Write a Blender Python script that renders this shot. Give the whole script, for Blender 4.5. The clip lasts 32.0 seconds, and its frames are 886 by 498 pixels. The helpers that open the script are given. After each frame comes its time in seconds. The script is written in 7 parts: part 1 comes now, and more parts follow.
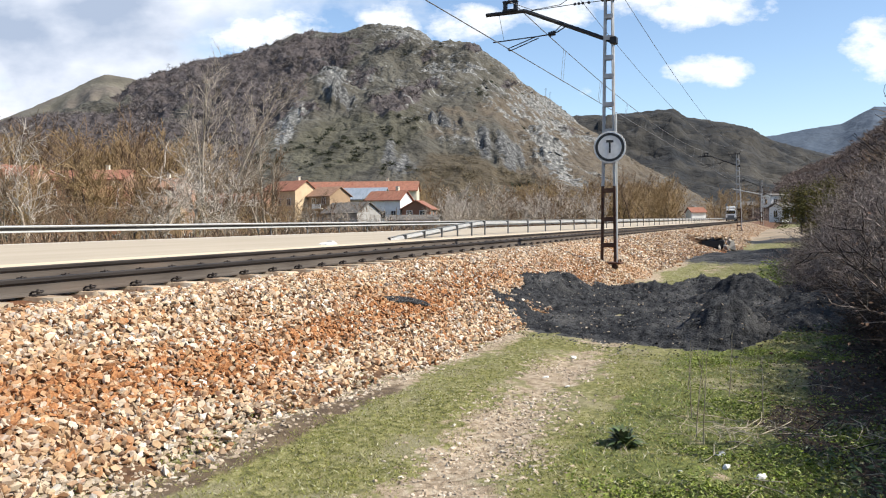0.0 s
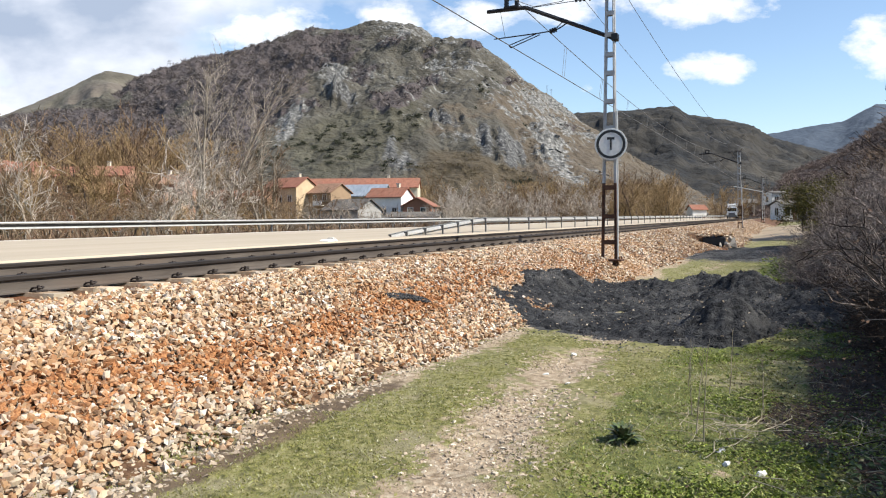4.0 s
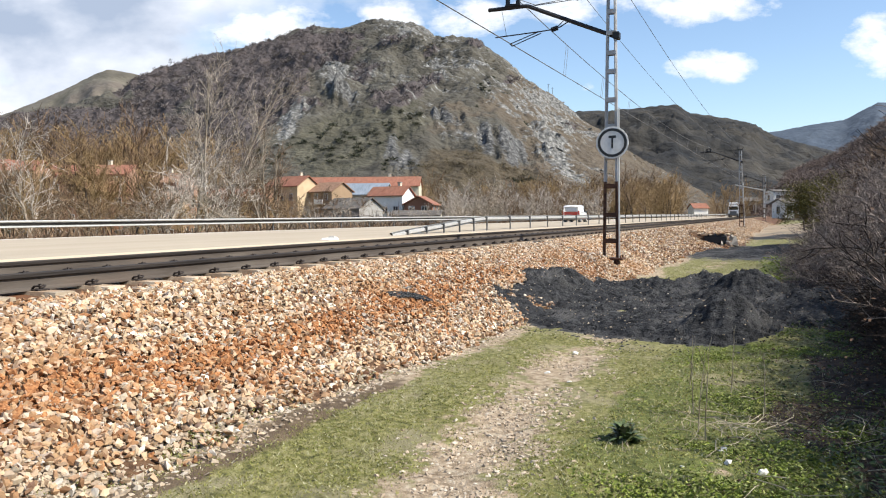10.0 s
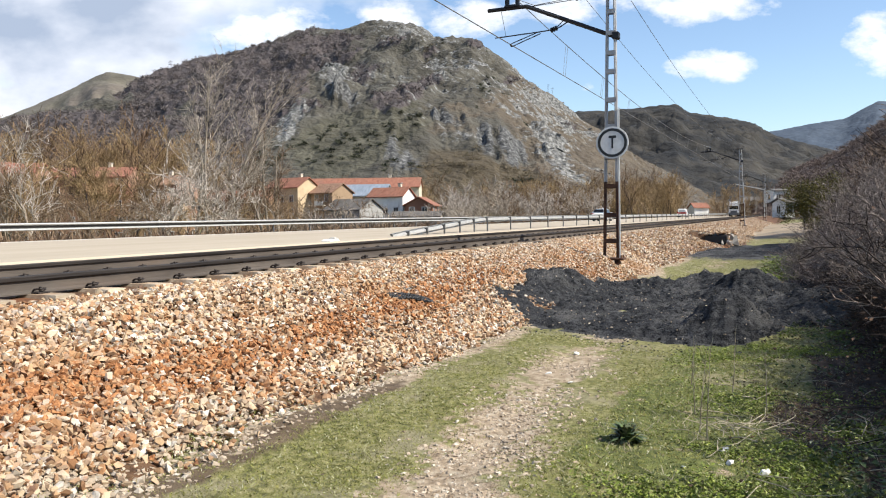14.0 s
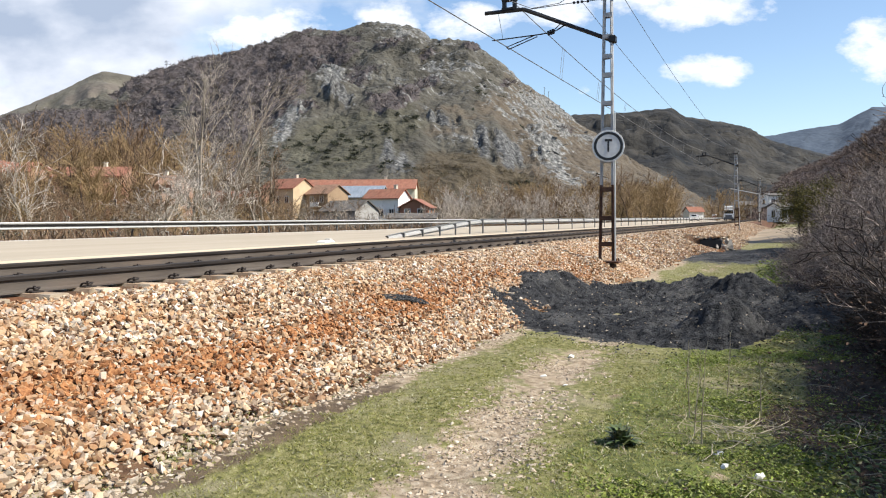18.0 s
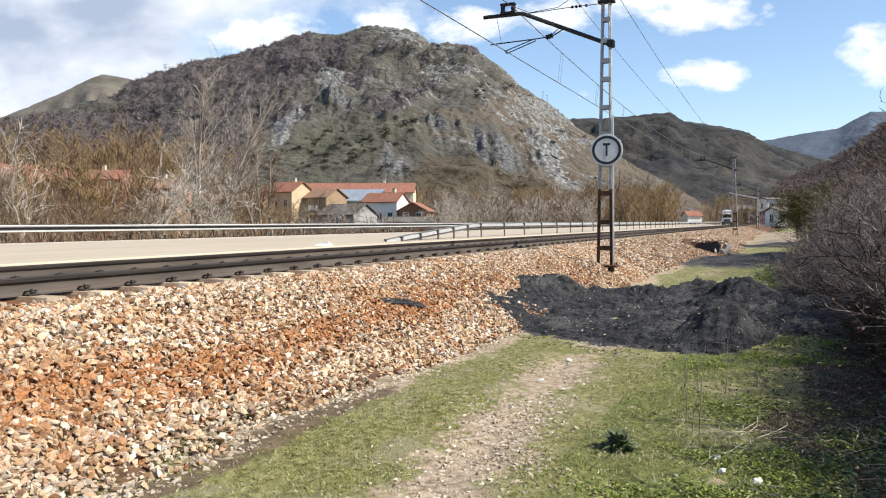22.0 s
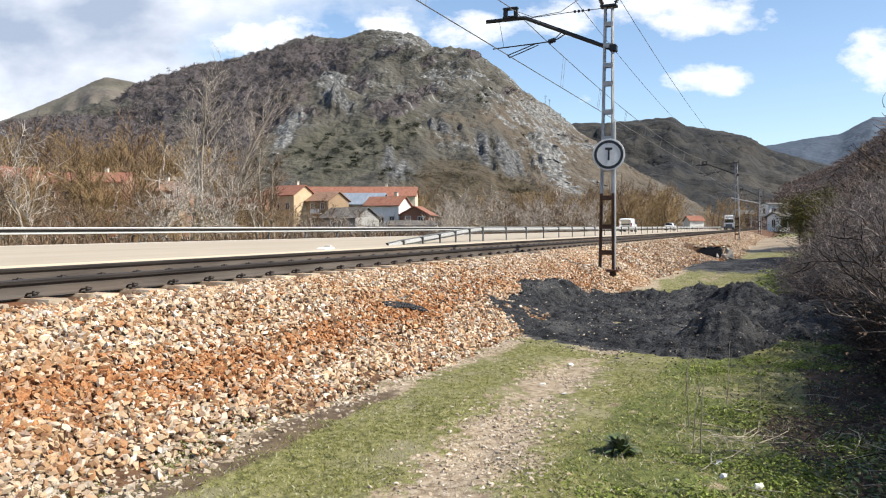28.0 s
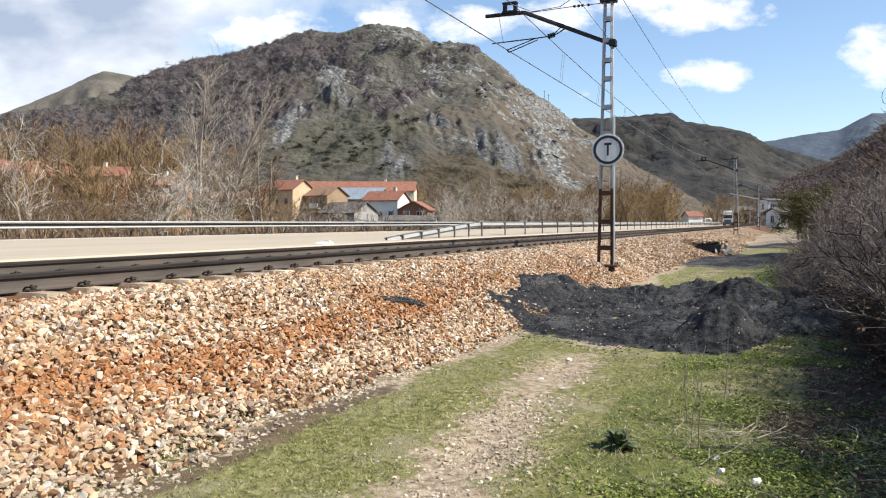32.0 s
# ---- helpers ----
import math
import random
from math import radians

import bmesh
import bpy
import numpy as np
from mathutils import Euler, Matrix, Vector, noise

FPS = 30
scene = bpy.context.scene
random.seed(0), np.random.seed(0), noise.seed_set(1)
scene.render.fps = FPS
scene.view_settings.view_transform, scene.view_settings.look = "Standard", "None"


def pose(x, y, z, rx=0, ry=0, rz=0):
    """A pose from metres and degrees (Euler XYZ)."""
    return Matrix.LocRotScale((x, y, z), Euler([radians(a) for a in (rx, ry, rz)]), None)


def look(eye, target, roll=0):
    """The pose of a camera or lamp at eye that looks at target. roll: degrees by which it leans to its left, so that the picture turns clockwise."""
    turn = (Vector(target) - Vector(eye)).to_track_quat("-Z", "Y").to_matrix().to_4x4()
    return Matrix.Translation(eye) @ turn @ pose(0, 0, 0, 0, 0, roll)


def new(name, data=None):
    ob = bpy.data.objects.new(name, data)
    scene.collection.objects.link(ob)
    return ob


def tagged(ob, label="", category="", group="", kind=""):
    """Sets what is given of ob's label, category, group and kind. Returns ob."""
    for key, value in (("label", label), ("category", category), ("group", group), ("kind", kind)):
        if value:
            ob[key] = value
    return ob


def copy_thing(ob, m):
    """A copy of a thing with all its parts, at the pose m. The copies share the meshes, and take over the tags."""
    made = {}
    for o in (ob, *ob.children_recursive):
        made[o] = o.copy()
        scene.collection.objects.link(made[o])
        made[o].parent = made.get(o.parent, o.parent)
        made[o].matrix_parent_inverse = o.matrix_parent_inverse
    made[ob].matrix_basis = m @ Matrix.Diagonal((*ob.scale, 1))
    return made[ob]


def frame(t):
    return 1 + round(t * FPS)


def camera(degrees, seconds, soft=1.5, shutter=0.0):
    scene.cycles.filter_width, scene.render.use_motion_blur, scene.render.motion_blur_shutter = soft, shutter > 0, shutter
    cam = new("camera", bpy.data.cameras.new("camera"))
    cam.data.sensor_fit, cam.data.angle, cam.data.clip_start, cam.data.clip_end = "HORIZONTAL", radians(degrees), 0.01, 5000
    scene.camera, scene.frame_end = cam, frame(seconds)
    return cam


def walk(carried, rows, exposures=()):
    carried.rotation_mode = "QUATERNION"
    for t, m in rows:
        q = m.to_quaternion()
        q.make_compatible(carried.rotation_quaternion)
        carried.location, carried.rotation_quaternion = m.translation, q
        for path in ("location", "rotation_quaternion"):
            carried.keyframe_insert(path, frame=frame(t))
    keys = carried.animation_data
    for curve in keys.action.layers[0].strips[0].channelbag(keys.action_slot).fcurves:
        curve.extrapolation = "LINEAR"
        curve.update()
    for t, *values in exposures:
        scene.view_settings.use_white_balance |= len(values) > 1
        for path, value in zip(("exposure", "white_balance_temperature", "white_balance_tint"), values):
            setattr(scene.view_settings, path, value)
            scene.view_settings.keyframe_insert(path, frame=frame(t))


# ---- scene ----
cam = camera(58.5, 32.0, soft=1.1, shutter=0.45)
PATH = [
    (0, (0.006, -0.017, 1.602), (-1.6124, 3.638, 1.4528), -0.38),
    (0.5, (0.005, -0.013, 1.601), (-1.6143, 3.6416, 1.4573), -0.47),
    (1, (0.008, -0.018, 1.601), (-1.6126, 3.6365, 1.4488), -0.57),
    (1.5, (0.007, -0.014, 1.6), (-1.6198, 3.6374, 1.4467), -0.42),
    (2, (0.004, -0.009, 1.599), (-1.6153, 3.6448, 1.4304), -0.41),
    (2.5, (0.005, -0.01, 1.599), (-1.6135, 3.6436, 1.4307), -0.44),
    (3, (0.007, -0.009, 1.598), (-1.6143, 3.6433, 1.4253), -0.31),
    (3.5, (0.007, -0.011, 1.598), (-1.6144, 3.642, 1.4317), -0.29),
    (5.5, (0.007, -0.011, 1.599), (-1.6181, 3.6404, 1.4361), -0.29),
    (6, (0.003, -0.01, 1.595), (-1.62, 3.6415, 1.4247), -0.31),
    (6.5, (0.001, -0.006, 1.597), (-1.6209, 3.6472, 1.4342), -0.29),
    (7, (0.006, -0.013, 1.597), (-1.6192, 3.6386, 1.4427), -0.23),
    (7.5, (0.01, -0.012, 1.601), (-1.6168, 3.6385, 1.4419), -0.23),
    (8, (0.008, -0.013, 1.599), (-1.6174, 3.6389, 1.4449), -0.28),
    (8.5, (0.005, -0.008, 1.6), (-1.6171, 3.6454, 1.4414), -0.32),
    (9, (0.008, -0.013, 1.599), (-1.6174, 3.6389, 1.4449), -0.28),
    (9.5, (0.009, -0.012, 1.601), (-1.6238, 3.6364, 1.4417), -0.33),
    (10, (0.005, -0.01, 1.597), (-1.6227, 3.6396, 1.4256), -0.30),
    (10.5, (0.001, -0.008, 1.595), (-1.6274, 3.6413, 1.4166), -0.12),
    (11, (0.004, 0.0, 1.599), (-1.6064, 3.6581, 1.4516), -0.70),
    (11.5, (0.006, -0.001, 1.599), (-1.6103, 3.6556, 1.4617), -0.64),
    (12, (0.003, -0.003, 1.604), (-1.6199, 3.6505, 1.4679), -0.50),
    (12.5, (0.006, -0.007, 1.6), (-1.6192, 3.6455, 1.4626), -0.25),
    (13, (0.006, -0.008, 1.604), (-1.6173, 3.6447, 1.4624), -0.59),
    (13.5, (0.008, -0.006, 1.6), (-1.6239, 3.6436, 1.4582), -0.65),
    (14, (0.003, -0.003, 1.599), (-1.6271, 3.6454, 1.4315), -0.57),
    (14.5, (0.003, -0.004, 1.601), (-1.6254, 3.6456, 1.4461), -0.71),
    (16.5, (0.002, 0.007, 1.597), (-1.6185, 3.6606, 1.434), -0.54),
    (17, (0.002, 0.004, 1.595), (-1.6073, 3.6625, 1.4334), -0.26),
    (17.5, (0.006, 0.002, 1.597), (-1.5966, 3.6634, 1.439), -0.30),
    (18, (-0.004, -0.002, 1.597), (-1.6123, 3.6567, 1.44), -0.14),
    (18.5, (-0.001, 0.0, 1.597), (-1.6126, 3.6582, 1.4524), -0.13),
    (19, (0.0, 0.0, 1.6), (-1.6096, 3.6584, 1.4487), -0.00),
    (19.5, (0.001, 0.002, 1.596), (-1.6075, 3.6612, 1.4506), -0.19),
    (20, (0.008, -0.01, 1.599), (-1.6075, 3.6468, 1.4561), -0.16),
    (20.5, (0.0, -0.001, 1.594), (-1.6099, 3.6575, 1.4463), -0.04),
    (21, (0.003, 0.001, 1.595), (-1.5977, 3.6632, 1.4437), -0.06),
    (21.5, (0.005, -0.001, 1.594), (-1.5918, 3.6629, 1.4474), -0.08),
    (22, (0.0, 0.004, 1.598), (-1.6017, 3.6671, 1.4594), -0.04),
    (22.5, (0.0, 0.003, 1.595), (-1.6026, 3.6654, 1.4588), 0.05),
    (23, (0.0, 0.0, 1.597), (-1.5963, 3.6658, 1.4663), 0.12),
    (23.5, (-0.003, 0.008, 1.596), (-1.6017, 3.6728, 1.4709), 0.13),
    (24, (0.006, -0.004, 1.597), (-1.5983, 3.658, 1.466), 0.21),
    (24.5, (-0.001, 0.005, 1.594), (-1.6032, 3.6673, 1.4635), 0.22),
    (25, (0.004, 0.002, 1.594), (-1.5964, 3.6655, 1.4681), 0.01),
    (25.5, (0.001, 0.004, 1.598), (-1.599, 3.6673, 1.4696), 0.08),
    (27.5, (-0.001, 0.0, 1.597), (-1.6037, 3.6622, 1.469), 0.18),
    (28, (0.001, 0.003, 1.596), (-1.609, 3.6625, 1.477), 0.18),
    (28.5, (0.002, -0.005, 1.597), (-1.6006, 3.658, 1.4698), 0.20),
    (29, (0.0, 0.001, 1.594), (-1.6046, 3.6631, 1.4775), 0.21),
    (29.5, (0.001, 0.0, 1.594), (-1.5976, 3.6643, 1.4671), 0.31),
    (30, (0.003, -0.007, 1.6), (-1.5997, 3.6552, 1.4706), 0.27),
    (30.5, (0.005, -0.006, 1.595), (-1.5955, 3.6578, 1.4725), 0.25),
    (31, (0.007, -0.007, 1.596), (-1.5935, 3.6566, 1.4702), 0.19),
    (31.5, (0.006, 0.001, 1.593), (-1.5968, 3.6631, 1.45), 0.27),
    (32, (-0.001, 0.008, 1.593), (-1.605, 3.6694, 1.4487), 0.32),
]
walk(cam, [(t, look(eye, target, roll)) for t, eye, target, roll in PATH])

# ---- light ----
SUN_DIR = Vector((0.70, 0.04, 0.71)).normalized()
sun = new("sun", bpy.data.lights.new("sun", "SUN"))
sun.data.energy, sun.data.angle, sun.data.color = 6.6, radians(0.5), (1.0, 0.965, 0.875)
sun.matrix_world = look(SUN_DIR * 60, (0, 0, 0))
scene.view_settings.exposure = 0.17

YAW = radians(23.75)
CY, SY = math.cos(YAW), math.sin(YAW)


def plan(X, Z):
    """Plan point X metres across and Z metres out along the valley's view axis, as world x, y."""
    return X * CY - Z * SY, X * SY + Z * CY


def build_world():
    w = bpy.data.worlds.new("sky")
    scene.world = w
    w.use_nodes = True
    nt = w.node_tree
    nt.nodes.clear()
    N, L = nt.nodes.new, nt.links.new

    def math_node(op, a, b=None, clamp=False):
        n = N("ShaderNodeMath")
        n.operation, n.use_clamp = op, clamp
        for i, v in enumerate((a, b)):
            if v is None:
                continue
            if isinstance(v, (int, float)):
                n.inputs[i].default_value = v
            else:
                L(v, n.inputs[i])
        return n.outputs[0]

    sky = N("ShaderNodeTexSky")
    sky.sky_type, sky.sun_disc = "NISHITA", False
    sky.sun_elevation, sky.sun_rotation = math.asin(SUN_DIR.z), math.atan2(SUN_DIR.x, SUN_DIR.y)
    sky.altitude, sky.air_density, sky.dust_density, sky.ozone_density = 500, 1.0, 0.8, 2.2
    coord = N("ShaderNodeTexCoord")
    turn = N("ShaderNodeMapping")
    turn.vector_type = "POINT"
    turn.inputs["Rotation"].default_value = (0, 0, -YAW)
    L(coord.outputs["Generated"], turn.inputs["Vector"])
    sep = N("ShaderNodeSeparateXYZ")
    L(turn.outputs[0], sep.inputs[0])
    ahead = math_node("MAXIMUM", sep.outputs[1], 0.15)
    px = math_node("DIVIDE", sep.outputs[0], ahead)
    pz = math_node("DIVIDE", sep.outputs[2], ahead)
    flat = N("ShaderNodeCombineXYZ")
    L(px, flat.inputs[0])
    L(pz, flat.inputs[1])

    def cloud_noise(scale, detail, rough=0.55, offset=0.0):
        n = N("ShaderNodeTexNoise")
        m = N("ShaderNodeMapping")
        m.inputs["Location"].default_value = (offset, offset * 1.7, 0)
        m.inputs["Scale"].default_value = (1, 1.7, 1)
        L(flat.outputs[0], m.inputs[0])
        L(m.outputs[0], n.inputs["Vector"])
        n.inputs["Scale"].default_value, n.inputs["Detail"].default_value, n.inputs["Roughness"].default_value = scale, detail, rough
        return n.outputs["Fac"]

    fine = math_node("SUBTRACT", cloud_noise(13, 9, 0.62), 0.5)
    # single cumulus clouds: centre, half width and height, in tangents across and up
    total = None
    for cx, cz, rx, rz in ((0.337, 0.184, 0.050, 0.021), (0.56, 0.212, 0.055, 0.045), (0.29, 0.275, 0.10, 0.036), (0.02, 0.245, 0.060, 0.022), (-0.22, 0.235, 0.085, 0.030),
                           (-0.06, 0.245, 0.045, 0.030), (-0.58, 0.125, 0.045, 0.018), (0.14, 0.262, 0.05, 0.022), (0.178, 0.16, 0.012, 0.008)):
        a = math_node("DIVIDE", math_node("SUBTRACT", px, cx), rx)
        b = math_node("DIVIDE", math_node("SUBTRACT", pz, cz), rz)
        d = math_node("ADD", math_node("MULTIPLY", a, a), math_node("MULTIPLY", b, b))
        m = math_node("SUBTRACT", 1.15, d)
        total = m if total is None else math_node("MAXIMUM", total, m)
    total = math_node("ADD", total, math_node("MULTIPLY", fine, 5.5))
    cumulus = math_node("MULTIPLY", math_node("ADD", total, 0.1), 0.75, True)
    cumulus = math_node("SMOOTH_MIN", cumulus, 0.97)
    # a broad bank of cloud that thins out towards the east
    bank = math_node("SUBTRACT", math_node("MULTIPLY", px, -2.6), 0.30)
    bank = math_node("ADD", bank, math_node("MULTIPLY", math_node("SUBTRACT", cloud_noise(4.2, 7, 0.55, 3.1), 0.5), 4.2))
    bank = math_node("ADD", bank, math_node("MULTIPLY", math_node("SUBTRACT", math_node("MINIMUM", pz, 0.30), 0.20), 2.0), False)
    bank = math_node("MULTIPLY", math_node("ADD", bank, 0.15), 1.1, True)
    mask = math_node("MAXIMUM", cumulus, bank, True)
    up = math_node("MULTIPLY", sep.outputs[2], 30.0, True)
    mask = math_node("MULTIPLY", mask, up, True)
    # the clouds thin out towards the zenith and behind
    high = math_node("MULTIPLY", math_node("SUBTRACT", 0.52, sep.outputs[2]), 5.0, True)
    fore = math_node("MULTIPLY", math_node("SUBTRACT", sep.outputs[1], 0.12), 6.0, True)
    mask = math_node("MULTIPLY", mask, math_node("MULTIPLY", high, fore, True), True)
    shade = cloud_noise(6.5, 6, 0.5, 8.3)
    ramp = N("ShaderNodeValToRGB")
    ramp.color_ramp.elements[0].position, ramp.color_ramp.elements[1].position = 0.34, 0.62
    ramp.color_ramp.elements[0].color, ramp.color_ramp.elements[1].color = (2.5, 3.0, 3.9, 1), (5.3, 5.55, 6.1, 1)
    L(shade, ramp.inputs[0])
    pick = N("ShaderNodeMix")
    pick.data_type = "RGBA"
    pick.inputs[6].default_value = (6.3, 6.35, 6.4, 1)
    L(ramp.outputs[0], pick.inputs[7])
    L(math_node("MULTIPLY", bank, math_node("SUBTRACT", 1.0, cumulus, True), True), pick.inputs[0])
    mix = N("ShaderNodeMix")
    mix.data_type = "RGBA"
    L(mask, mix.inputs[0])
    L(sky.outputs[0], mix.inputs[6])
    L(pick.outputs[2], mix.inputs[7])
    back = N("ShaderNodeBackground")
    back.inputs["Strength"].default_value = 0.172
    L(mix.outputs[2], back.inputs[0])
    L(back.outputs[0], N("ShaderNodeOutputWorld").inputs[0])


build_world()


# ---- materials ----
def material(name, cols, scale=4.0, detail=6.0, rough=0.85, bump=0.3, bump_scale=None, metal=0.0, spots=None, rand="", rand_amount=0.35, stretch=(1, 1, 1),
             spec=0.4, mask=None, bump_dist=0.02):
    """Noise-driven colours (cols, dark to light), a coarser stain layer (spots: colour, scale, amount), a per-piece variation
    (rand: 'island' or 'object') and layers painted by point attributes (mask: list of (attribute, colour, noise, edge))."""
    m = bpy.data.materials.new(name)
    m.use_nodes = True
    nt = m.node_tree
    N, L = nt.nodes.new, nt.links.new
    b = nt.nodes["Principled BSDF"]
    b.inputs["Roughness"].default_value, b.inputs["Metallic"].default_value = rough, metal
    b.inputs["Specular IOR Level"].default_value = spec
    tc = N("ShaderNodeTexCoord")
    mp = N("ShaderNodeMapping")
    mp.inputs["Scale"].default_value = stretch
    L(tc.outputs["Object"], mp.inputs[0])

    def tex(s, d=detail):
        n = N("ShaderNodeTexNoise")
        n.inputs["Scale"].default_value, n.inputs["Detail"].default_value = s, d
        L(mp.outputs[0], n.inputs["Vector"])
        return n.outputs["Fac"]

    def mix(fac, a, c, mode="MIX"):
        n = N("ShaderNodeMix")
        n.data_type, n.blend_type = "RGBA", mode
        for i, v in ((0, fac), (6, a), (7, c)):
            if isinstance(v, (int, float)):
                n.inputs[i].default_value = v
            elif isinstance(v, tuple):
                n.inputs[i].default_value = (*v, 1)
            else:
                L(v, n.inputs[i])
        return n.outputs[2]

    def ramp(fac, lo, hi, colours):
        n = N("ShaderNodeValToRGB")
        e = n.color_ramp.elements
        while len(e) < len(colours):
            e.new(0.5)
        for i, c in enumerate(colours):
            e[i].position, e[i].color = lo + (hi - lo) * i / max(1, len(colours) - 1), (*c, 1)
        L(fac, n.inputs[0])
        return n.outputs[0]

    if rand and len(cols) > 2:
        src = N("ShaderNodeNewGeometry").outputs["Random Per Island"] if rand == "island" else N("ShaderNodeObjectInfo").outputs["Random"]
        colour = ramp(src, 0.0, 1.0, cols)
        fine = ramp(tex(scale), 0.3, 0.7, [(1 - rand_amount,) * 3, (1 + rand_amount * 0.5,) * 3])
        colour = mix(1.0, colour, fine, "MULTIPLY")
    else:
        colour = ramp(tex(scale), 0.32, 0.68, cols)
        if rand:
            src = N("ShaderNodeNewGeometry").outputs["Random Per Island"] if rand == "island" else N("ShaderNodeObjectInfo").outputs["Random"]
            colour = mix(1.0, colour, ramp(src, 0, 1, [(1 - rand_amount,) * 3, (1 + rand_amount,) * 3]), "MULTIPLY")
    if spots:
        c, s, amount = spots
        fac = ramp(tex(s, 4), 0.5, 0.66, [(0, 0, 0), (amount,) * 3])
        colour = mix(fac, colour, c)
    for attr, c, s, edge in mask or ():
        at = N("ShaderNodeAttribute")
        at.attribute_name = attr
        a = N("ShaderNodeMath")
        a.operation = "ADD"
        L(at.outputs["Fac"], a.inputs[0])
        n2 = N("ShaderNodeMath")
        n2.operation = "MULTIPLY_ADD"
        L(tex(s, 5), n2.inputs[0])
        n2.inputs[1].default_value, n2.inputs[2].default_value = edge, -edge / 2
        L(n2.outputs[0], a.inputs[1])
        fac = ramp(a.outputs[0], 0.4, 0.6, [(0, 0, 0), (1, 1, 1)])
        if isinstance(c, list):
            c = ramp(tex(s * 2.3), 0.32, 0.68, c)
        colour = mix(fac, colour, c)
    L(colour, b.inputs["Base Color"])
    if bump:
        bn = N("ShaderNodeBump")
        bn.inputs["Strength"].default_value, bn.inputs["Distance"].default_value = bump, bump_dist
        L(tex(bump_scale or scale * 4, 8), bn.inputs["Height"])
        L(bn.outputs[0], b.inputs["Normal"])
    return m


def plain(name, colour, rough=0.5, metal=0.0, spec=0.5, coat=0.0):
    lo, hi = tuple(c * 0.88 for c in colour), tuple(min(1, c * 1.08) for c in colour)
    m = material(name, [lo, hi], scale=9, rough=rough, bump=0.04, metal=metal, spec=spec)
    m.node_tree.nodes["Principled BSDF"].inputs["Coat Weight"].default_value = coat
    return m


def glass(name, colour=(0.02, 0.025, 0.03)):
    m = plain(name, colour, 0.06, 0.0, 0.8)
    return m


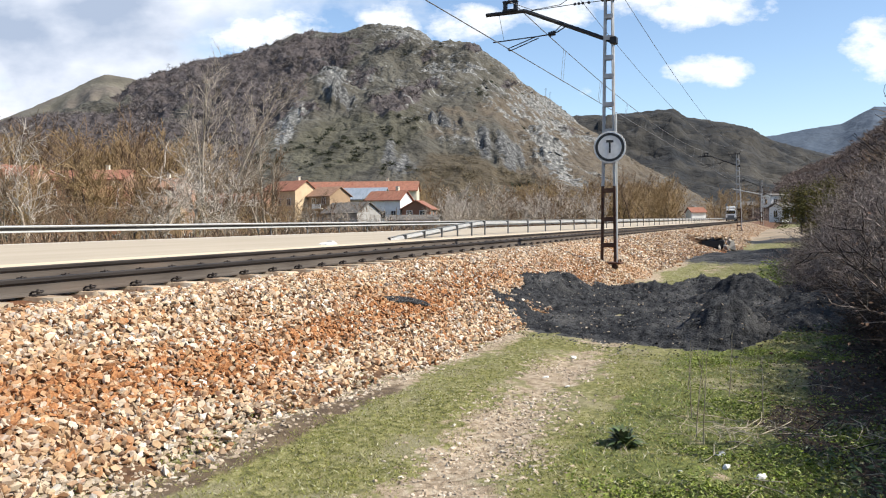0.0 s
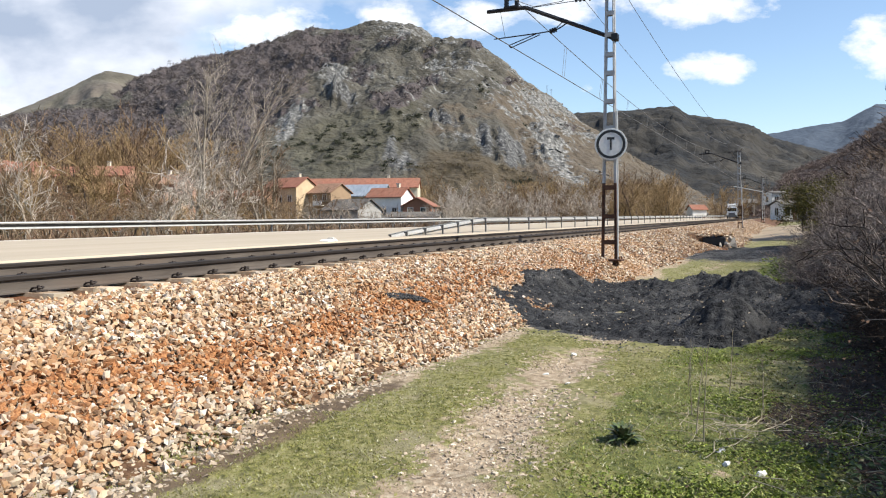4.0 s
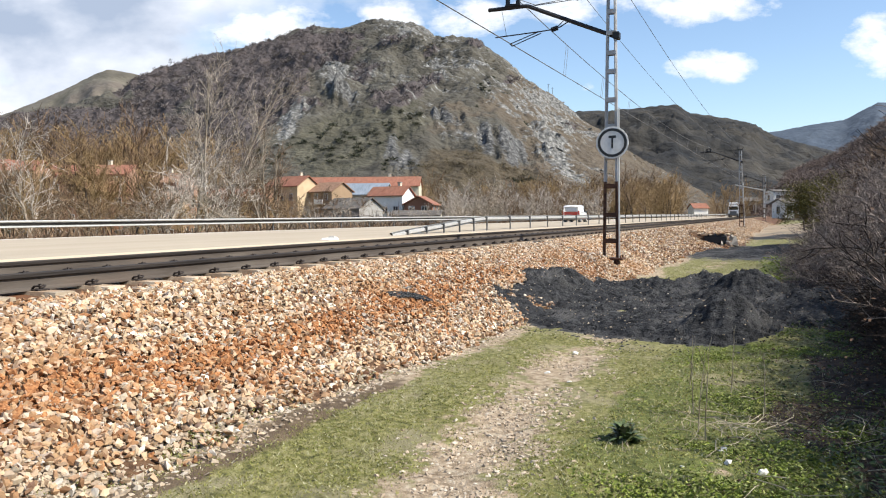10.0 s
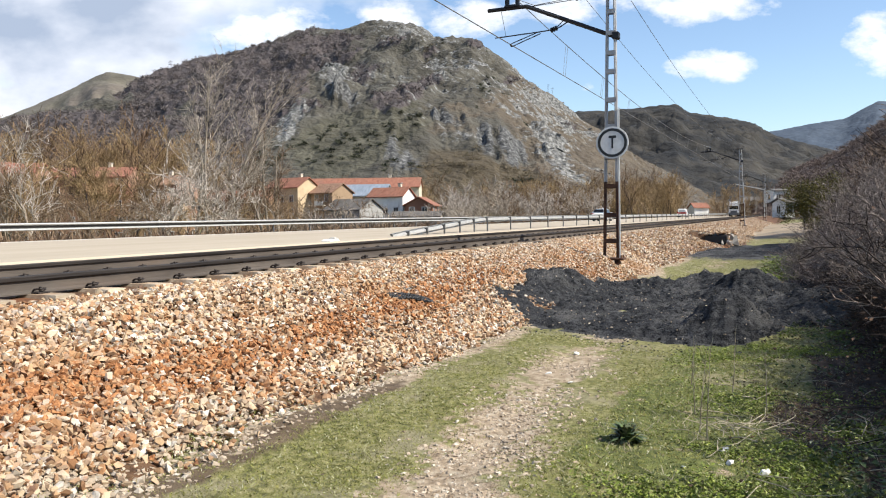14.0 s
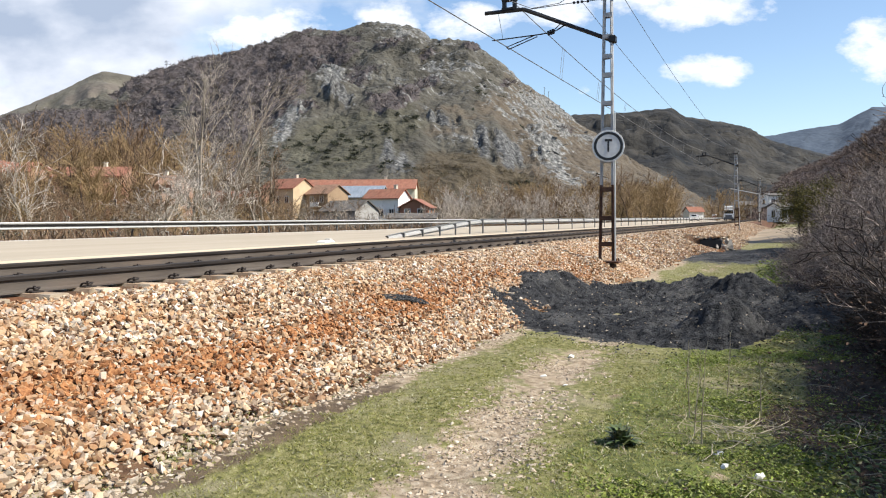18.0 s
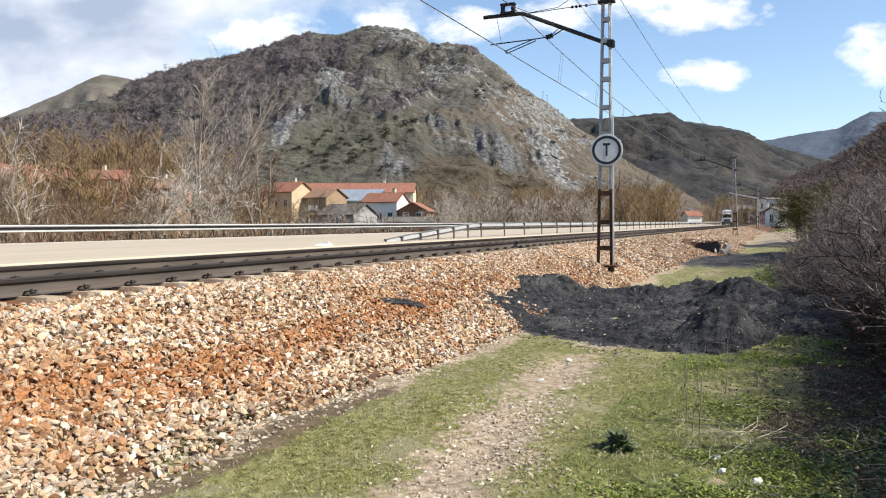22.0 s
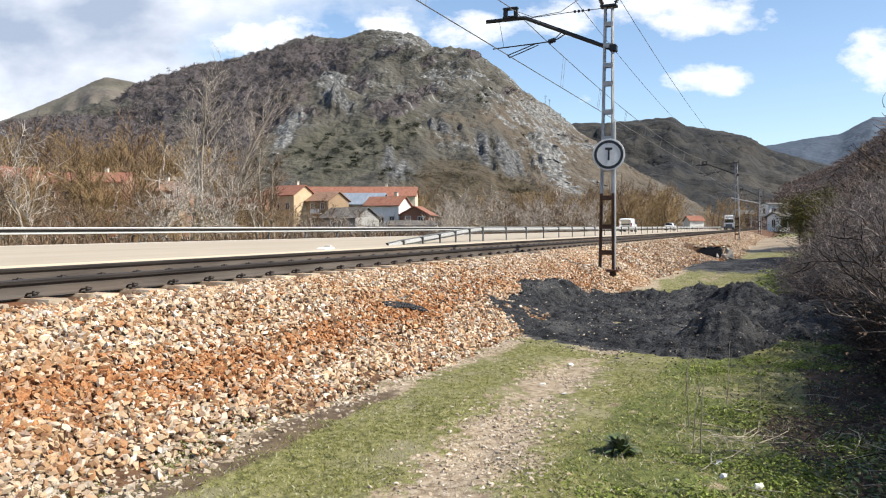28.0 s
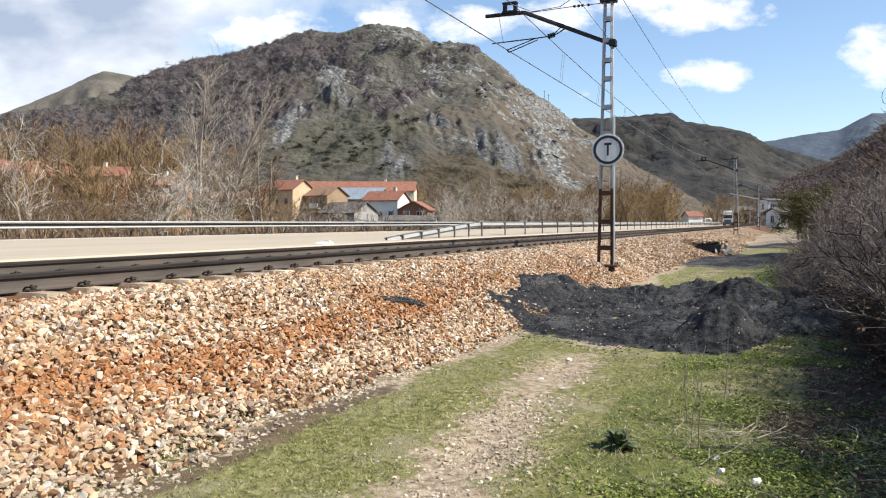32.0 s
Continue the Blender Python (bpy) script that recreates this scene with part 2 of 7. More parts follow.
M = dict(
    ground=material("ground_soil", [(0.070, 0.068, 0.018), (0.165, 0.155, 0.050), (0.27, 0.242, 0.11)], 17.0, 9.0, rough=0.95, bump=0.8, bump_scale=70, spots=((0.26, 0.22, 0.14), 1.7, 0.6),
                    mask=[("lush", [(0.050, 0.062, 0.012), (0.150, 0.160, 0.040)], 9.0, 0.9), ("dirt", [(0.17, 0.12, 0.075), (0.33, 0.25, 0.165), (0.44, 0.36, 0.26)], 6.0, 1.5),
                          # the litter colour is also darkened to stand for the thicket's deep shade
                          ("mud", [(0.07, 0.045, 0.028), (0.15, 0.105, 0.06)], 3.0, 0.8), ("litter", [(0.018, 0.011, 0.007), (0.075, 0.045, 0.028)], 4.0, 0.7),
                          ("dust", [(0.02, 0.02, 0.021), (0.065, 0.062, 0.06)], 2.5, 0.8)]),
    # bed colour kept dark so the gaps between stones read as shade
    bank=material("ballast_bed", [(0.055, 0.026, 0.012), (0.14, 0.075, 0.038)], 14.0, rough=0.95, bump=1.0, bump_scale=30, spots=((0.17, 0.06, 0.02), 0.8, 0.8)),
    stone=material("ballast_stone", [(0.17, 0.07, 0.028), (0.48, 0.32, 0.18), (0.60, 0.48, 0.33), (0.34, 0.175, 0.08), (0.66, 0.57, 0.44), (0.42, 0.24, 0.12), (0.72, 0.66, 0.56), (0.13, 0.058, 0.03), (0.55, 0.41, 0.26)], 14,
                   rough=0.9, bump=0.15, bump_scale=90, rand="island", spots=((0.343, 0.165, 0.0594), 0.9, 0.5), mask=[("rust", [(0.17, 0.058, 0.019), (0.46, 0.215, 0.085)], 22.0, 0.5)]),
    stone_piece=material("ballast_stone_piece", [(0.198, 0.0924, 0.0396), (0.343, 0.205, 0.112), (0.383, 0.29, 0.198), (0.251, 0.139, 0.0726), (0.436, 0.356, 0.264), (0.297, 0.191, 0.112)], 12,
                         rough=0.9, bump=0.3, bump_scale=50, rand="object"),
    pebble=material("path_pebble", [(0.27, 0.20, 0.14), (0.44, 0.35, 0.255), (0.34, 0.26, 0.18), (0.58, 0.50, 0.40)], 15, rough=0.9, rand="island"),
    rail_head=material("rail_head_steel", [(0.016, 0.012, 0.010), (0.036, 0.028, 0.023)], 20, rough=0.65, metal=0.2, stretch=(1, 0.05, 1)),
    rail_web=material("dusty_rail_web", [(0.058, 0.045, 0.036), (0.115, 0.094, 0.076)], 6, rough=0.85, stretch=(1, 0.15, 1), spots=((0.09, 0.055, 0.035), 3, 0.5)),
    sleeper=material("sleeper_concrete", [(0.40, 0.30, 0.20), (0.58, 0.47, 0.34)], 8, rough=0.9, spots=((0.3, 0.18, 0.1), 3, 0.7), rand="object"),
    clip=plain("rusty_clip", (0.035, 0.026, 0.022), 0.7, 0.4),
    asphalt=material("sunbleached_asphalt", [(0.38, 0.31, 0.225), (0.44, 0.365, 0.27)], 0.8, rough=0.75, bump=0.25, bump_scale=90, stretch=(1, 0.15, 1)),
    shoulder=material("grey_shoulder", [(0.16, 0.15, 0.14), (0.30, 0.28, 0.26)], 6, rough=0.9, bump=0.5),
    paint=material("road_paint", [(0.66, 0.64, 0.60), (0.78, 0.76, 0.72)], 3, rough=0.7),
    zinc=material("galvanised_steel", [(0.42, 0.415, 0.40), (0.55, 0.54, 0.52)], 6, rough=0.5, metal=0.3, bump=0.05),
    # on the guardrail posts this darker tone stands for their shaded side
    zinc_dull=material("dark_zinc", [(0.07, 0.07, 0.07), (0.13, 0.128, 0.125)], 7, rough=0.7, metal=0.2, bump=0.08),
    # near-black zinc for the shade painted between the far guardrail's ribs
    zinc_shade=material("shade_dark_zinc", [(0.022, 0.020, 0.018), (0.05, 0.045, 0.04)], 5, rough=0.85, bump=0.08, stretch=(1, 0.1, 1)),
    rust=material("rusty_steel", [(0.045, 0.022, 0.013), (0.11, 0.052, 0.03)], 9, rough=0.85, metal=0.1),
    mast=material("mast_steel", [(0.31, 0.305, 0.30), (0.43, 0.425, 0.42)], 4, rough=0.6, metal=0.1, spots=((0.20, 0.14, 0.11), 2.2, 0.3)),
    arm=plain("dark_arm_steel", (0.014, 0.014, 0.016), 0.55, 0.2),
    wire=plain("wire_copper", (0.15, 0.145, 0.14), 0.6, 0.2),
    insul=plain("brown_insulator", (0.03, 0.018, 0.014), 0.3),
    disc=plain("sign_face_white", (0.62, 0.60, 0.57), 0.45),
    black=plain("sign_black", (0.012, 0.012, 0.013), 0.5),
    concrete=material("grey_concrete", [(0.30, 0.275, 0.24), (0.46, 0.425, 0.37)], 3, rough=0.9, spots=((0.12, 0.10, 0.085), 1.5, 0.6)),
    coal=material("coal_dust", [(0.010, 0.010, 0.011), (0.034, 0.034, 0.036), (0.062, 0.061, 0.062)], 9, rough=0.95, bump=1.0, bump_scale=45, bump_dist=0.06, spots=((0.105, 0.10, 0.095), 1.1, 0.75), spec=0.2),
    coal_lump=material("coal_lump", [(0.010, 0.010, 0.011), (0.026, 0.026, 0.028), (0.042, 0.042, 0.045), (0.12, 0.117, 0.112)], 20, rough=0.75, rand="island", spec=0.25),
    blade=material("grass_blade", [(0.136, 0.144, 0.024), (0.224, 0.216, 0.052), (0.304, 0.272, 0.096), (0.168, 0.18, 0.032), (0.256, 0.252, 0.072), (0.56, 0.53, 0.38)], 20, rough=0.8, bump=0, rand="island"),
    lush=material("weed_leaf", [(0.10, 0.135, 0.014), (0.21, 0.255, 0.03), (0.14, 0.18, 0.022), (0.36, 0.38, 0.10)], 20, rough=0.55, bump=0, rand="island"),
    darkleaf=material("dark_plant_leaf", [(0.035, 0.055, 0.018), (0.10, 0.135, 0.045), (0.055, 0.08, 0.026), (0.17, 0.16, 0.08)], 20, rough=0.5, bump=0, rand="island"),
    dryleaf=material("dry_leaf", [(0.06, 0.032, 0.018), (0.13, 0.08, 0.042), (0.045, 0.027, 0.018), (0.20, 0.14, 0.085)], 15, rough=0.9, bump=0, rand="island"),
    straw=material("dry_straw", [(0.26, 0.21, 0.14), (0.42, 0.36, 0.26), (0.20, 0.155, 0.10)], 12, rough=0.9, bump=0, rand="island"),
    twig=material("grey_twig", [(0.070, 0.050, 0.042), (0.19, 0.148, 0.126), (0.33, 0.27, 0.235), (0.11, 0.083, 0.070)], 14, rough=0.85, bump=0, rand="island"),
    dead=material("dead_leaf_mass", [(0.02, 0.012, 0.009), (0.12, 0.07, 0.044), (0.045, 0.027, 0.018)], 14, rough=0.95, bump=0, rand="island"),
    # dark twigs; on brambles and front bushes the dark stands for shade
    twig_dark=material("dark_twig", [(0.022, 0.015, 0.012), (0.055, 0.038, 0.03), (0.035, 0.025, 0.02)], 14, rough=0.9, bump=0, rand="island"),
    twig_pale=material("pale_twig", [(0.20, 0.155, 0.115), (0.40, 0.33, 0.26), (0.55, 0.47, 0.385), (0.28, 0.22, 0.17)], 14, rough=0.85, bump=0, rand="island"),
    twig_white=material("white_twig", [(0.24, 0.19, 0.155), (0.42, 0.36, 0.30), (0.56, 0.49, 0.42), (0.31, 0.255, 0.21)], 14, rough=0.85, bump=0, rand="island"),
    twig_brown=material("brown_twig", [(0.09, 0.055, 0.035), (0.17, 0.11, 0.065), (0.24, 0.155, 0.09)], 14, rough=0.9, bump=0, rand="island"),
    twig_foot=material("thicket_twig", [(0.10, 0.074, 0.044), (0.17, 0.128, 0.074), (0.13, 0.105, 0.058), (0.19, 0.16, 0.115)], 3, rough=0.9, bump=0, rand="island"),
    twig_garden=material("garden_twig", [(0.12, 0.095, 0.075), (0.22, 0.18, 0.145), (0.30, 0.25, 0.21), (0.17, 0.14, 0.11)], 3, rough=0.9, bump=0, rand="island"),
    twig_slope=material("slope_twig", [(0.085, 0.060, 0.052), (0.155, 0.113, 0.098), (0.23, 0.175, 0.15)], 3, rough=0.9, bump=0, rand="island"),
    twig_ochre=material("ochre_twig", [(0.20, 0.125, 0.060), (0.33, 0.215, 0.105), (0.26, 0.185, 0.09)], 14, rough=0.9, bump=0, rand="island"),
    bark=material("pale_bark", [(0.17, 0.13, 0.095), (0.36, 0.30, 0.235)], 3, rough=0.9, stretch=(1, 1, 0.3)),
    bark_pale=material("white_poplar_bark", [(0.30, 0.25, 0.20), (0.58, 0.52, 0.45)], 2.5, rough=0.9, stretch=(1, 1, 0.3)),
    bark_dark=material("dark_bark", [(0.035, 0.025, 0.02), (0.085, 0.062, 0.05)], 3, rough=0.9, stretch=(1, 1, 0.3)),
    evergreen=material("evergreen_leaf", [(0.030, 0.034, 0.008), (0.085, 0.078, 0.014), (0.20, 0.155, 0.03), (0.05, 0.052, 0.012)], 10, rough=0.7, bump=0, rand="island"),
    pine=material("pine_green", [(0.034, 0.038, 0.022), (0.058, 0.060, 0.034), (0.046, 0.048, 0.028)], 1, rough=0.9, bump=0, rand="island"),
    scrub=material("bare_scrub", [(0.118, 0.098, 0.094), (0.165, 0.140, 0.134), (0.138, 0.115, 0.109), (0.20, 0.170, 0.160)], 0.6, rough=0.95, bump=0, rand="island"),
)


# ---- geometry helpers ----
RNG = np.random.default_rng(7)


def mesh_from(name, v, faces, mat=None, smooth=False):
    """A mesh from an array of points and one or more arrays of faces (three or four corners)."""
    me = bpy.data.meshes.new(name)
    v = np.asarray(v, np.float32)
    groups = [np.asarray(f, np.int32) for f in (faces if isinstance(faces, (list, tuple)) else [faces]) if len(f)]
    me.vertices.add(len(v))
    me.vertices.foreach_set("co", v.ravel())
    loops = np.concatenate([g.ravel() for g in groups])
    sizes = np.concatenate([np.full(len(g), g.shape[1], np.int32) for g in groups])
    me.loops.add(len(loops))
    me.loops.foreach_set("vertex_index", loops)
    me.polygons.add(len(sizes))
    me.polygons.foreach_set("loop_start", np.r_[0, np.cumsum(sizes)[:-1]].astype(np.int32))
    me.update(calc_edges=True)
    me.polygons.foreach_set("use_smooth", np.full(len(sizes), smooth))
    if mat:
        me.materials.append(mat)
    return me


class Geo:
    """Collects points and faces of one part."""

    def __init__(self):
        self.v, self.q, self.t, self.n = [], [], [], 0

    def add(self, v, q=(), t=()):
        v = np.asarray(v, float).reshape(-1, 3)
        if len(q):
            self.q.append(np.asarray(q, int) + self.n)
        if len(t):
            self.t.append(np.asarray(t, int) + self.n)
        self.v.append(v)
        self.n += len(v)
        return self

    def box(self, c, s, rz=0.0, bevel=0.0, tilt=None):
        """A box with chamfered upright edges and caps set in by the bevel."""
        hx, hy, hz = s[0] / 2, s[1] / 2, s[2] / 2
        b = min(bevel, hx * 0.9, hy * 0.9, hz * 0.9)
        if b <= 0:
            p = np.array([(x, y, z) for z in (-hz, hz) for x, y in ((-hx, -hy), (hx, -hy), (hx, hy), (-hx, hy))])
            q = [(3, 2, 1, 0), (4, 5, 6, 7), (0, 1, 5, 4), (1, 2, 6, 5), (2, 3, 7, 6), (3, 0, 4, 7)]
        else:
            ring = lambda d, z: [(x, y, z) for x, y in ((-hx + d, -hy + d), (hx - d, -hy + d), (hx - d, hy - d), (-hx + d, hy - d))]
            p = np.array(ring(b, -hz) + ring(0, -hz + b) + ring(0, hz - b) + ring(b, hz))
            q = [(3, 2, 1, 0), (12, 13, 14, 15)]
            for k in range(3):
                q += [(4 * k + i, 4 * k + (i + 1) % 4, 4 * k + 4 + (i + 1) % 4, 4 * k + 4 + i) for i in range(4)]
        if tilt is not None:
            p = p @ np.array(tilt.to_3x3()).T
        c0, s0 = math.cos(rz), math.sin(rz)
        p = p @ np.array([[c0, s0, 0], [-s0, c0, 0], [0, 0, 1]])
        return self.add(p + np.array(c), q)

    def tubes(self, a, b, ra, rb, n=3):
        """Tapered tubes between arrays of points."""
        a, b = np.atleast_2d(a).astype(float), np.atleast_2d(b).astype(float)
        k = len(a)
        ra, rb = np.broadcast_to(ra, k), np.broadcast_to(rb, k)
        d = b - a
        d /= np.linalg.norm(d, axis=1, keepdims=True) + 1e-9
        ref = np.where(np.abs(d[:, 2:3]) > 0.9, [[1.0, 0, 0]], [[0, 0, 1.0]])
        e1 = np.cross(d, ref)
        e1 /= np.linalg.norm(e1, axis=1, keepdims=True) + 1e-9
        e2 = np.cross(d, e1)
        ang = np.arange(n) * 2 * np.pi / n
        circle = np.cos(ang)[None, :, None] * e1[:, None] + np.sin(ang)[None, :, None] * e2[:, None]
        v = np.concatenate([a[:, None] + circle * ra[:, None, None], b[:, None] + circle * rb[:, None, None]], 1)
        i = np.arange(n)
        q = np.stack([i, n + i, n + (i + 1) % n, (i + 1) % n], 1)
        q = (q[None] + (np.arange(k) * 2 * n)[:, None, None]).reshape(-1, 4)
        return self.add(v, q)

    def rod(self, a, b, r, n=8, r2=None):
        """One tube with closed ends."""
        self.tubes([a], [b], r, r if r2 is None else r2, n)
        base = self.n - 2 * n
        cap = np.array([[0, i + 1, i] for i in range(1, n - 1)])
        self.t.append(cap[:, ::-1] + base)
        self.t.append(cap + base + n)
        return self

    def line(self, pts, r, n=5):
        pts = np.asarray(pts, float)
        return self.tubes(pts[:-1], pts[1:], r, r, n)

    def sweep(self, profile, path, closed=True):
        """A profile (across, up) carried along points of a path that runs on level ground."""
        path = np.asarray(path, float)
        d = np.gradient(path[:, :2], axis=0)
        d /= np.linalg.norm(d, axis=1, keepdims=True)
        right = np.stack([d[:, 1], -d[:, 0]], 1)
        pr = np.asarray(profile, float)
        v = np.zeros((len(path), len(pr), 3))
        v[:, :, :2] = path[:, None, :2] + right[:, None] * pr[None, :, 0:1]
        v[:, :, 2] = path[:, None, 2] + pr[None, :, 1]
        k, m = len(pr), len(path)
        i = np.arange(k if closed else k - 1)
        q = np.stack([i, (i + 1) % k, k + (i + 1) % k, k + i], 1)
        q = (q[None] + (np.arange(m - 1) * k)[:, None, None]).reshape(-1, 4)
        t = []
        if closed:
            cap = np.array([[0, j, j + 1] for j in range(1, k - 1)])
            t = np.concatenate([cap[:, ::-1], cap + (m - 1) * k])
        return self.add(v, q, t)

    def mesh(self, name, mat, smooth=False):
        f = ([np.concatenate(self.q)] if self.q else []) + ([np.concatenate(self.t)] if self.t else [])
        return mesh_from(name, np.concatenate(self.v), f, mat, smooth)


def part(name, geo, mat, parent, label="", smooth=False):
    """One mesh object under a thing or a part; geo may be a Geo or a mesh to share."""
    ob = new(name, geo if isinstance(geo, bpy.types.Mesh) else geo.mesh(name, mat, smooth))
    ob.parent = parent
    if label:
        ob["label"] = label
    return ob


def thing(name, label, category, group="", kind="", m=None):
    ob = tagged(new(name), label, category, group, kind)
    ob.empty_display_size = 0.2
    if m is not None:
        ob.matrix_basis = m
    return ob


def vnoise(x, y, seed=0, octaves=4):
    """Fast value noise over arrays, about -1 to 1."""
    out, amp, tot = 0.0, 1.0, 0.0
    x, y = np.asarray(x, float), np.asarray(y, float)
    for o in range(octaves):
        r = np.random.default_rng(seed * 31 + o)
        table = r.uniform(-1, 1, (256, 256))
        xi, yi = np.floor(x).astype(int), np.floor(y).astype(int)
        fx, fy = x - xi, y - yi
        fx, fy = fx * fx * (3 - 2 * fx), fy * fy * (3 - 2 * fy)
        g = lambda a, b: table[(xi + a) & 255, (yi + b) & 255]
        out = out + amp * ((g(0, 0) * (1 - fx) + g(1, 0) * fx) * (1 - fy) + (g(0, 1) * (1 - fx) + g(1, 1) * fx) * fy)
        tot += amp
        amp *= 0.5
        x, y = x * 2.03 + 17.1, y * 2.03 + 5.7
    return out / tot * 1.6


def step(x, a, b):
    t = np.clip((np.asarray(x, float) - a) / (b - a), 0, 1)
    return t * t * (3 - 2 * t)


def sheet(xs, ys, zfun):
    """A grid of quads over the plan lines xs, ys."""
    X, Y = np.meshgrid(xs, ys, indexing="ij")
    Z = zfun(X, Y)
    v = np.stack([X, Y, Z], -1).reshape(-1, 3)
    nx, ny = len(xs), len(ys)
    i, j = np.meshgrid(np.arange(nx - 1), np.arange(ny - 1), indexing="ij")
    a = (i * ny + j).ravel()
    return v, np.stack([a, a + ny, a + ny + 1, a + 1], 1)


def paint(me, name, values):
    me.attributes.new(name, "FLOAT", "POINT").data.foreach_set("value", np.asarray(values, np.float32).ravel())


def chip(seed, points=8):
    """A broken angular stone with a few large flat faces, radius about one: points and triangles."""
    r = np.random.default_rng(seed)
    p = r.normal(size=(points, 3))
    for _ in range(14):
        p /= np.linalg.norm(p, axis=1, keepdims=True)
        gap = p[:, None] - p[None]
        p = p + 0.12 * (gap / (np.linalg.norm(gap, axis=2, keepdims=True) ** 3 + 0.05)).sum(1) * 0.3
    p /= np.linalg.norm(p, axis=1, keepdims=True)
    p *= r.uniform(0.86, 1.12, (points, 1)) * np.array([1.22, 0.98, 0.74])
    p[:, 0] += r.uniform(-0.35, 0.35) * p[:, 2]
    bm = bmesh.new()
    for c in p:
        bm.verts.new(c)
    bmesh.ops.convex_hull(bm, input=bm.verts[:])
    bm.verts.index_update()
    v = np.array([c.co[:] for c in bm.verts])
    t = np.array([[c.index for c in f.verts] for f in bm.faces if len(f.verts) == 3])
    bm.free()
    return v, t


def puff(seed, spikes=22, width=0.16):
    """A feathery clump of narrow upright sprays: points and triangles."""
    r = np.random.default_rng(seed)
    d = r.normal(size=(spikes, 3))
    d[:, 2] = np.abs(d[:, 2]) * 0.9 + 0.1
    d /= np.linalg.norm(d, axis=1, keepdims=True)
    s = np.cross(d, r.normal(size=(spikes, 3)))
    s /= np.linalg.norm(s, axis=1, keepdims=True)
    o = r.uniform(-0.35, 0.35, (spikes, 3)) * [1, 1, 0.3]
    L = r.uniform(0.6, 1.15, (spikes, 1))
    v = np.stack([o - s * width, o + d * L + s * width * 0.6, o + d * L * 0.8 - s * width * 1.6], 1).reshape(-1, 3)
    return v, np.arange(3 * spikes).reshape(-1, 3)


def scatter(shapes, pos, size, seed=0, squash=(1, 1, 0.7), upright=False):
    """Joins many turned copies of a few shapes: points and triangles."""
    r = np.random.default_rng(seed)
    pos = np.asarray(pos, float)
    k = len(pos)
    size = np.broadcast_to(size, k)
    q = r.normal(size=(k, 4))
    if upright:
        q[:, 1:3] *= 0.12
    q /= np.linalg.norm(q, axis=1, keepdims=True)
    w, x, y, z = q.T
    R = np.stack([1 - 2 * (y * y + z * z), 2 * (x * y - z * w), 2 * (x * z + y * w), 2 * (x * y + z * w), 1 - 2 * (x * x + z * z), 2 * (y * z - x * w),
                  2 * (x * z - y * w), 2 * (y * z + x * w), 1 - 2 * (x * x + y * y)], -1).reshape(-1, 3, 3)
    which = r.integers(0, len(shapes), k)
    vs, ts, n = [], [], 0
    for s, (v, t) in enumerate(shapes):
        idx = np.where(which == s)[0]
        if not len(idx):
            continue
        p = np.einsum("kij,vj->kvi", R[idx], v * np.array([1.15, 0.95, 0.8])) * size[idx, None, None] * np.array(squash)
        p += pos[idx, None]
        vs.append(p.reshape(-1, 3))
        ts.append((t[None] + (np.arange(len(idx)) * len(v))[:, None, None]).reshape(-1, 3) + n)
        n += len(idx) * len(v)
    return np.concatenate(vs), np.concatenate(ts)


def stuff(name, v, t, mat, label, category, smooth=False):
    return tagged(new(name, mesh_from(name, v, t, mat, smooth)), label, category, kind="stuff")


def structure(ob, label="", category=""):
    return tagged(ob, label, category, kind="structure")


# ---- the plan: x runs across the railway, y along it, the walker stands near the origin ----
RAIL_Z = 1.09
NEAR_RAIL, FAR_RAIL = -6.44, -8.18
TRACK_X = (NEAR_RAIL + FAR_RAIL) / 2
TOE = -3.77
ROAD_Z = 0.73
ROAD_NEAR, ROAD_FAR = -15.2, -29.4


def bank_z(x):
    """Cross-section of the ballast bank."""
    return np.interp(x, [-11.5, -9.6, -9.0, -6.05, -5.95, -5.45, TOE, -3.3, -2.9], [0.5, 0.88, 0.92, 0.92, 0.865, 0.82, 0.03, -0.12, -0.6])


def bank_xy(x, y):
    """The bank with the mound of ballast round the mast's foot."""
    x, y = np.asarray(x, float), np.asarray(y, float)
    wide = 1.15 * step(y, 33, 40)
    xx = np.where(x > -5.45, -5.45 + (x + 5.45) * 1.68 / (1.68 + wide), x)
    spur = 0.74 * step(x, -5.6, -4.6) * (1 - step(x, -3.5, -2.95)) * step(y, 38.5, 39.2) * (1 - step(y, 42, 44.5))
    return np.where(spur > 0.02, np.maximum(bank_z(xx), spur), bank_z(xx)) + 0.26 * np.exp(-(((x + 4.2) / 0.55) ** 2 + ((y - 19.5) / 0.85) ** 2))


def path_x(y):
    """The middle of the trodden track."""
    return np.interp(y, [2, 4.2, 5.4, 6.6, 8.7, 12], [-1.66, -1.86, -1.95, -2.1, -2.25, -2.3])


def ground_z(x, y):
    z = np.interp(x, [-4000, -60, -36, -31, -10, -6, -3.6, 0.2, 3.0, 4000], [-3.0, -3.0, -2.2, 0.45, 0.45, 0.0, 0.0, 0.0, 0.3, 0.3])
    near = step(x, -5, -3.5) * (1 - step(x, 2, 6))
    rut = np.exp(-((x - path_x(y)) / 0.34) ** 2) * 0.035
    return z + near * (0.05 * vnoise(x * 0.7, y * 0.7, 3) + 0.015 * vnoise(x * 5, y * 5, 4, 3) - rut)


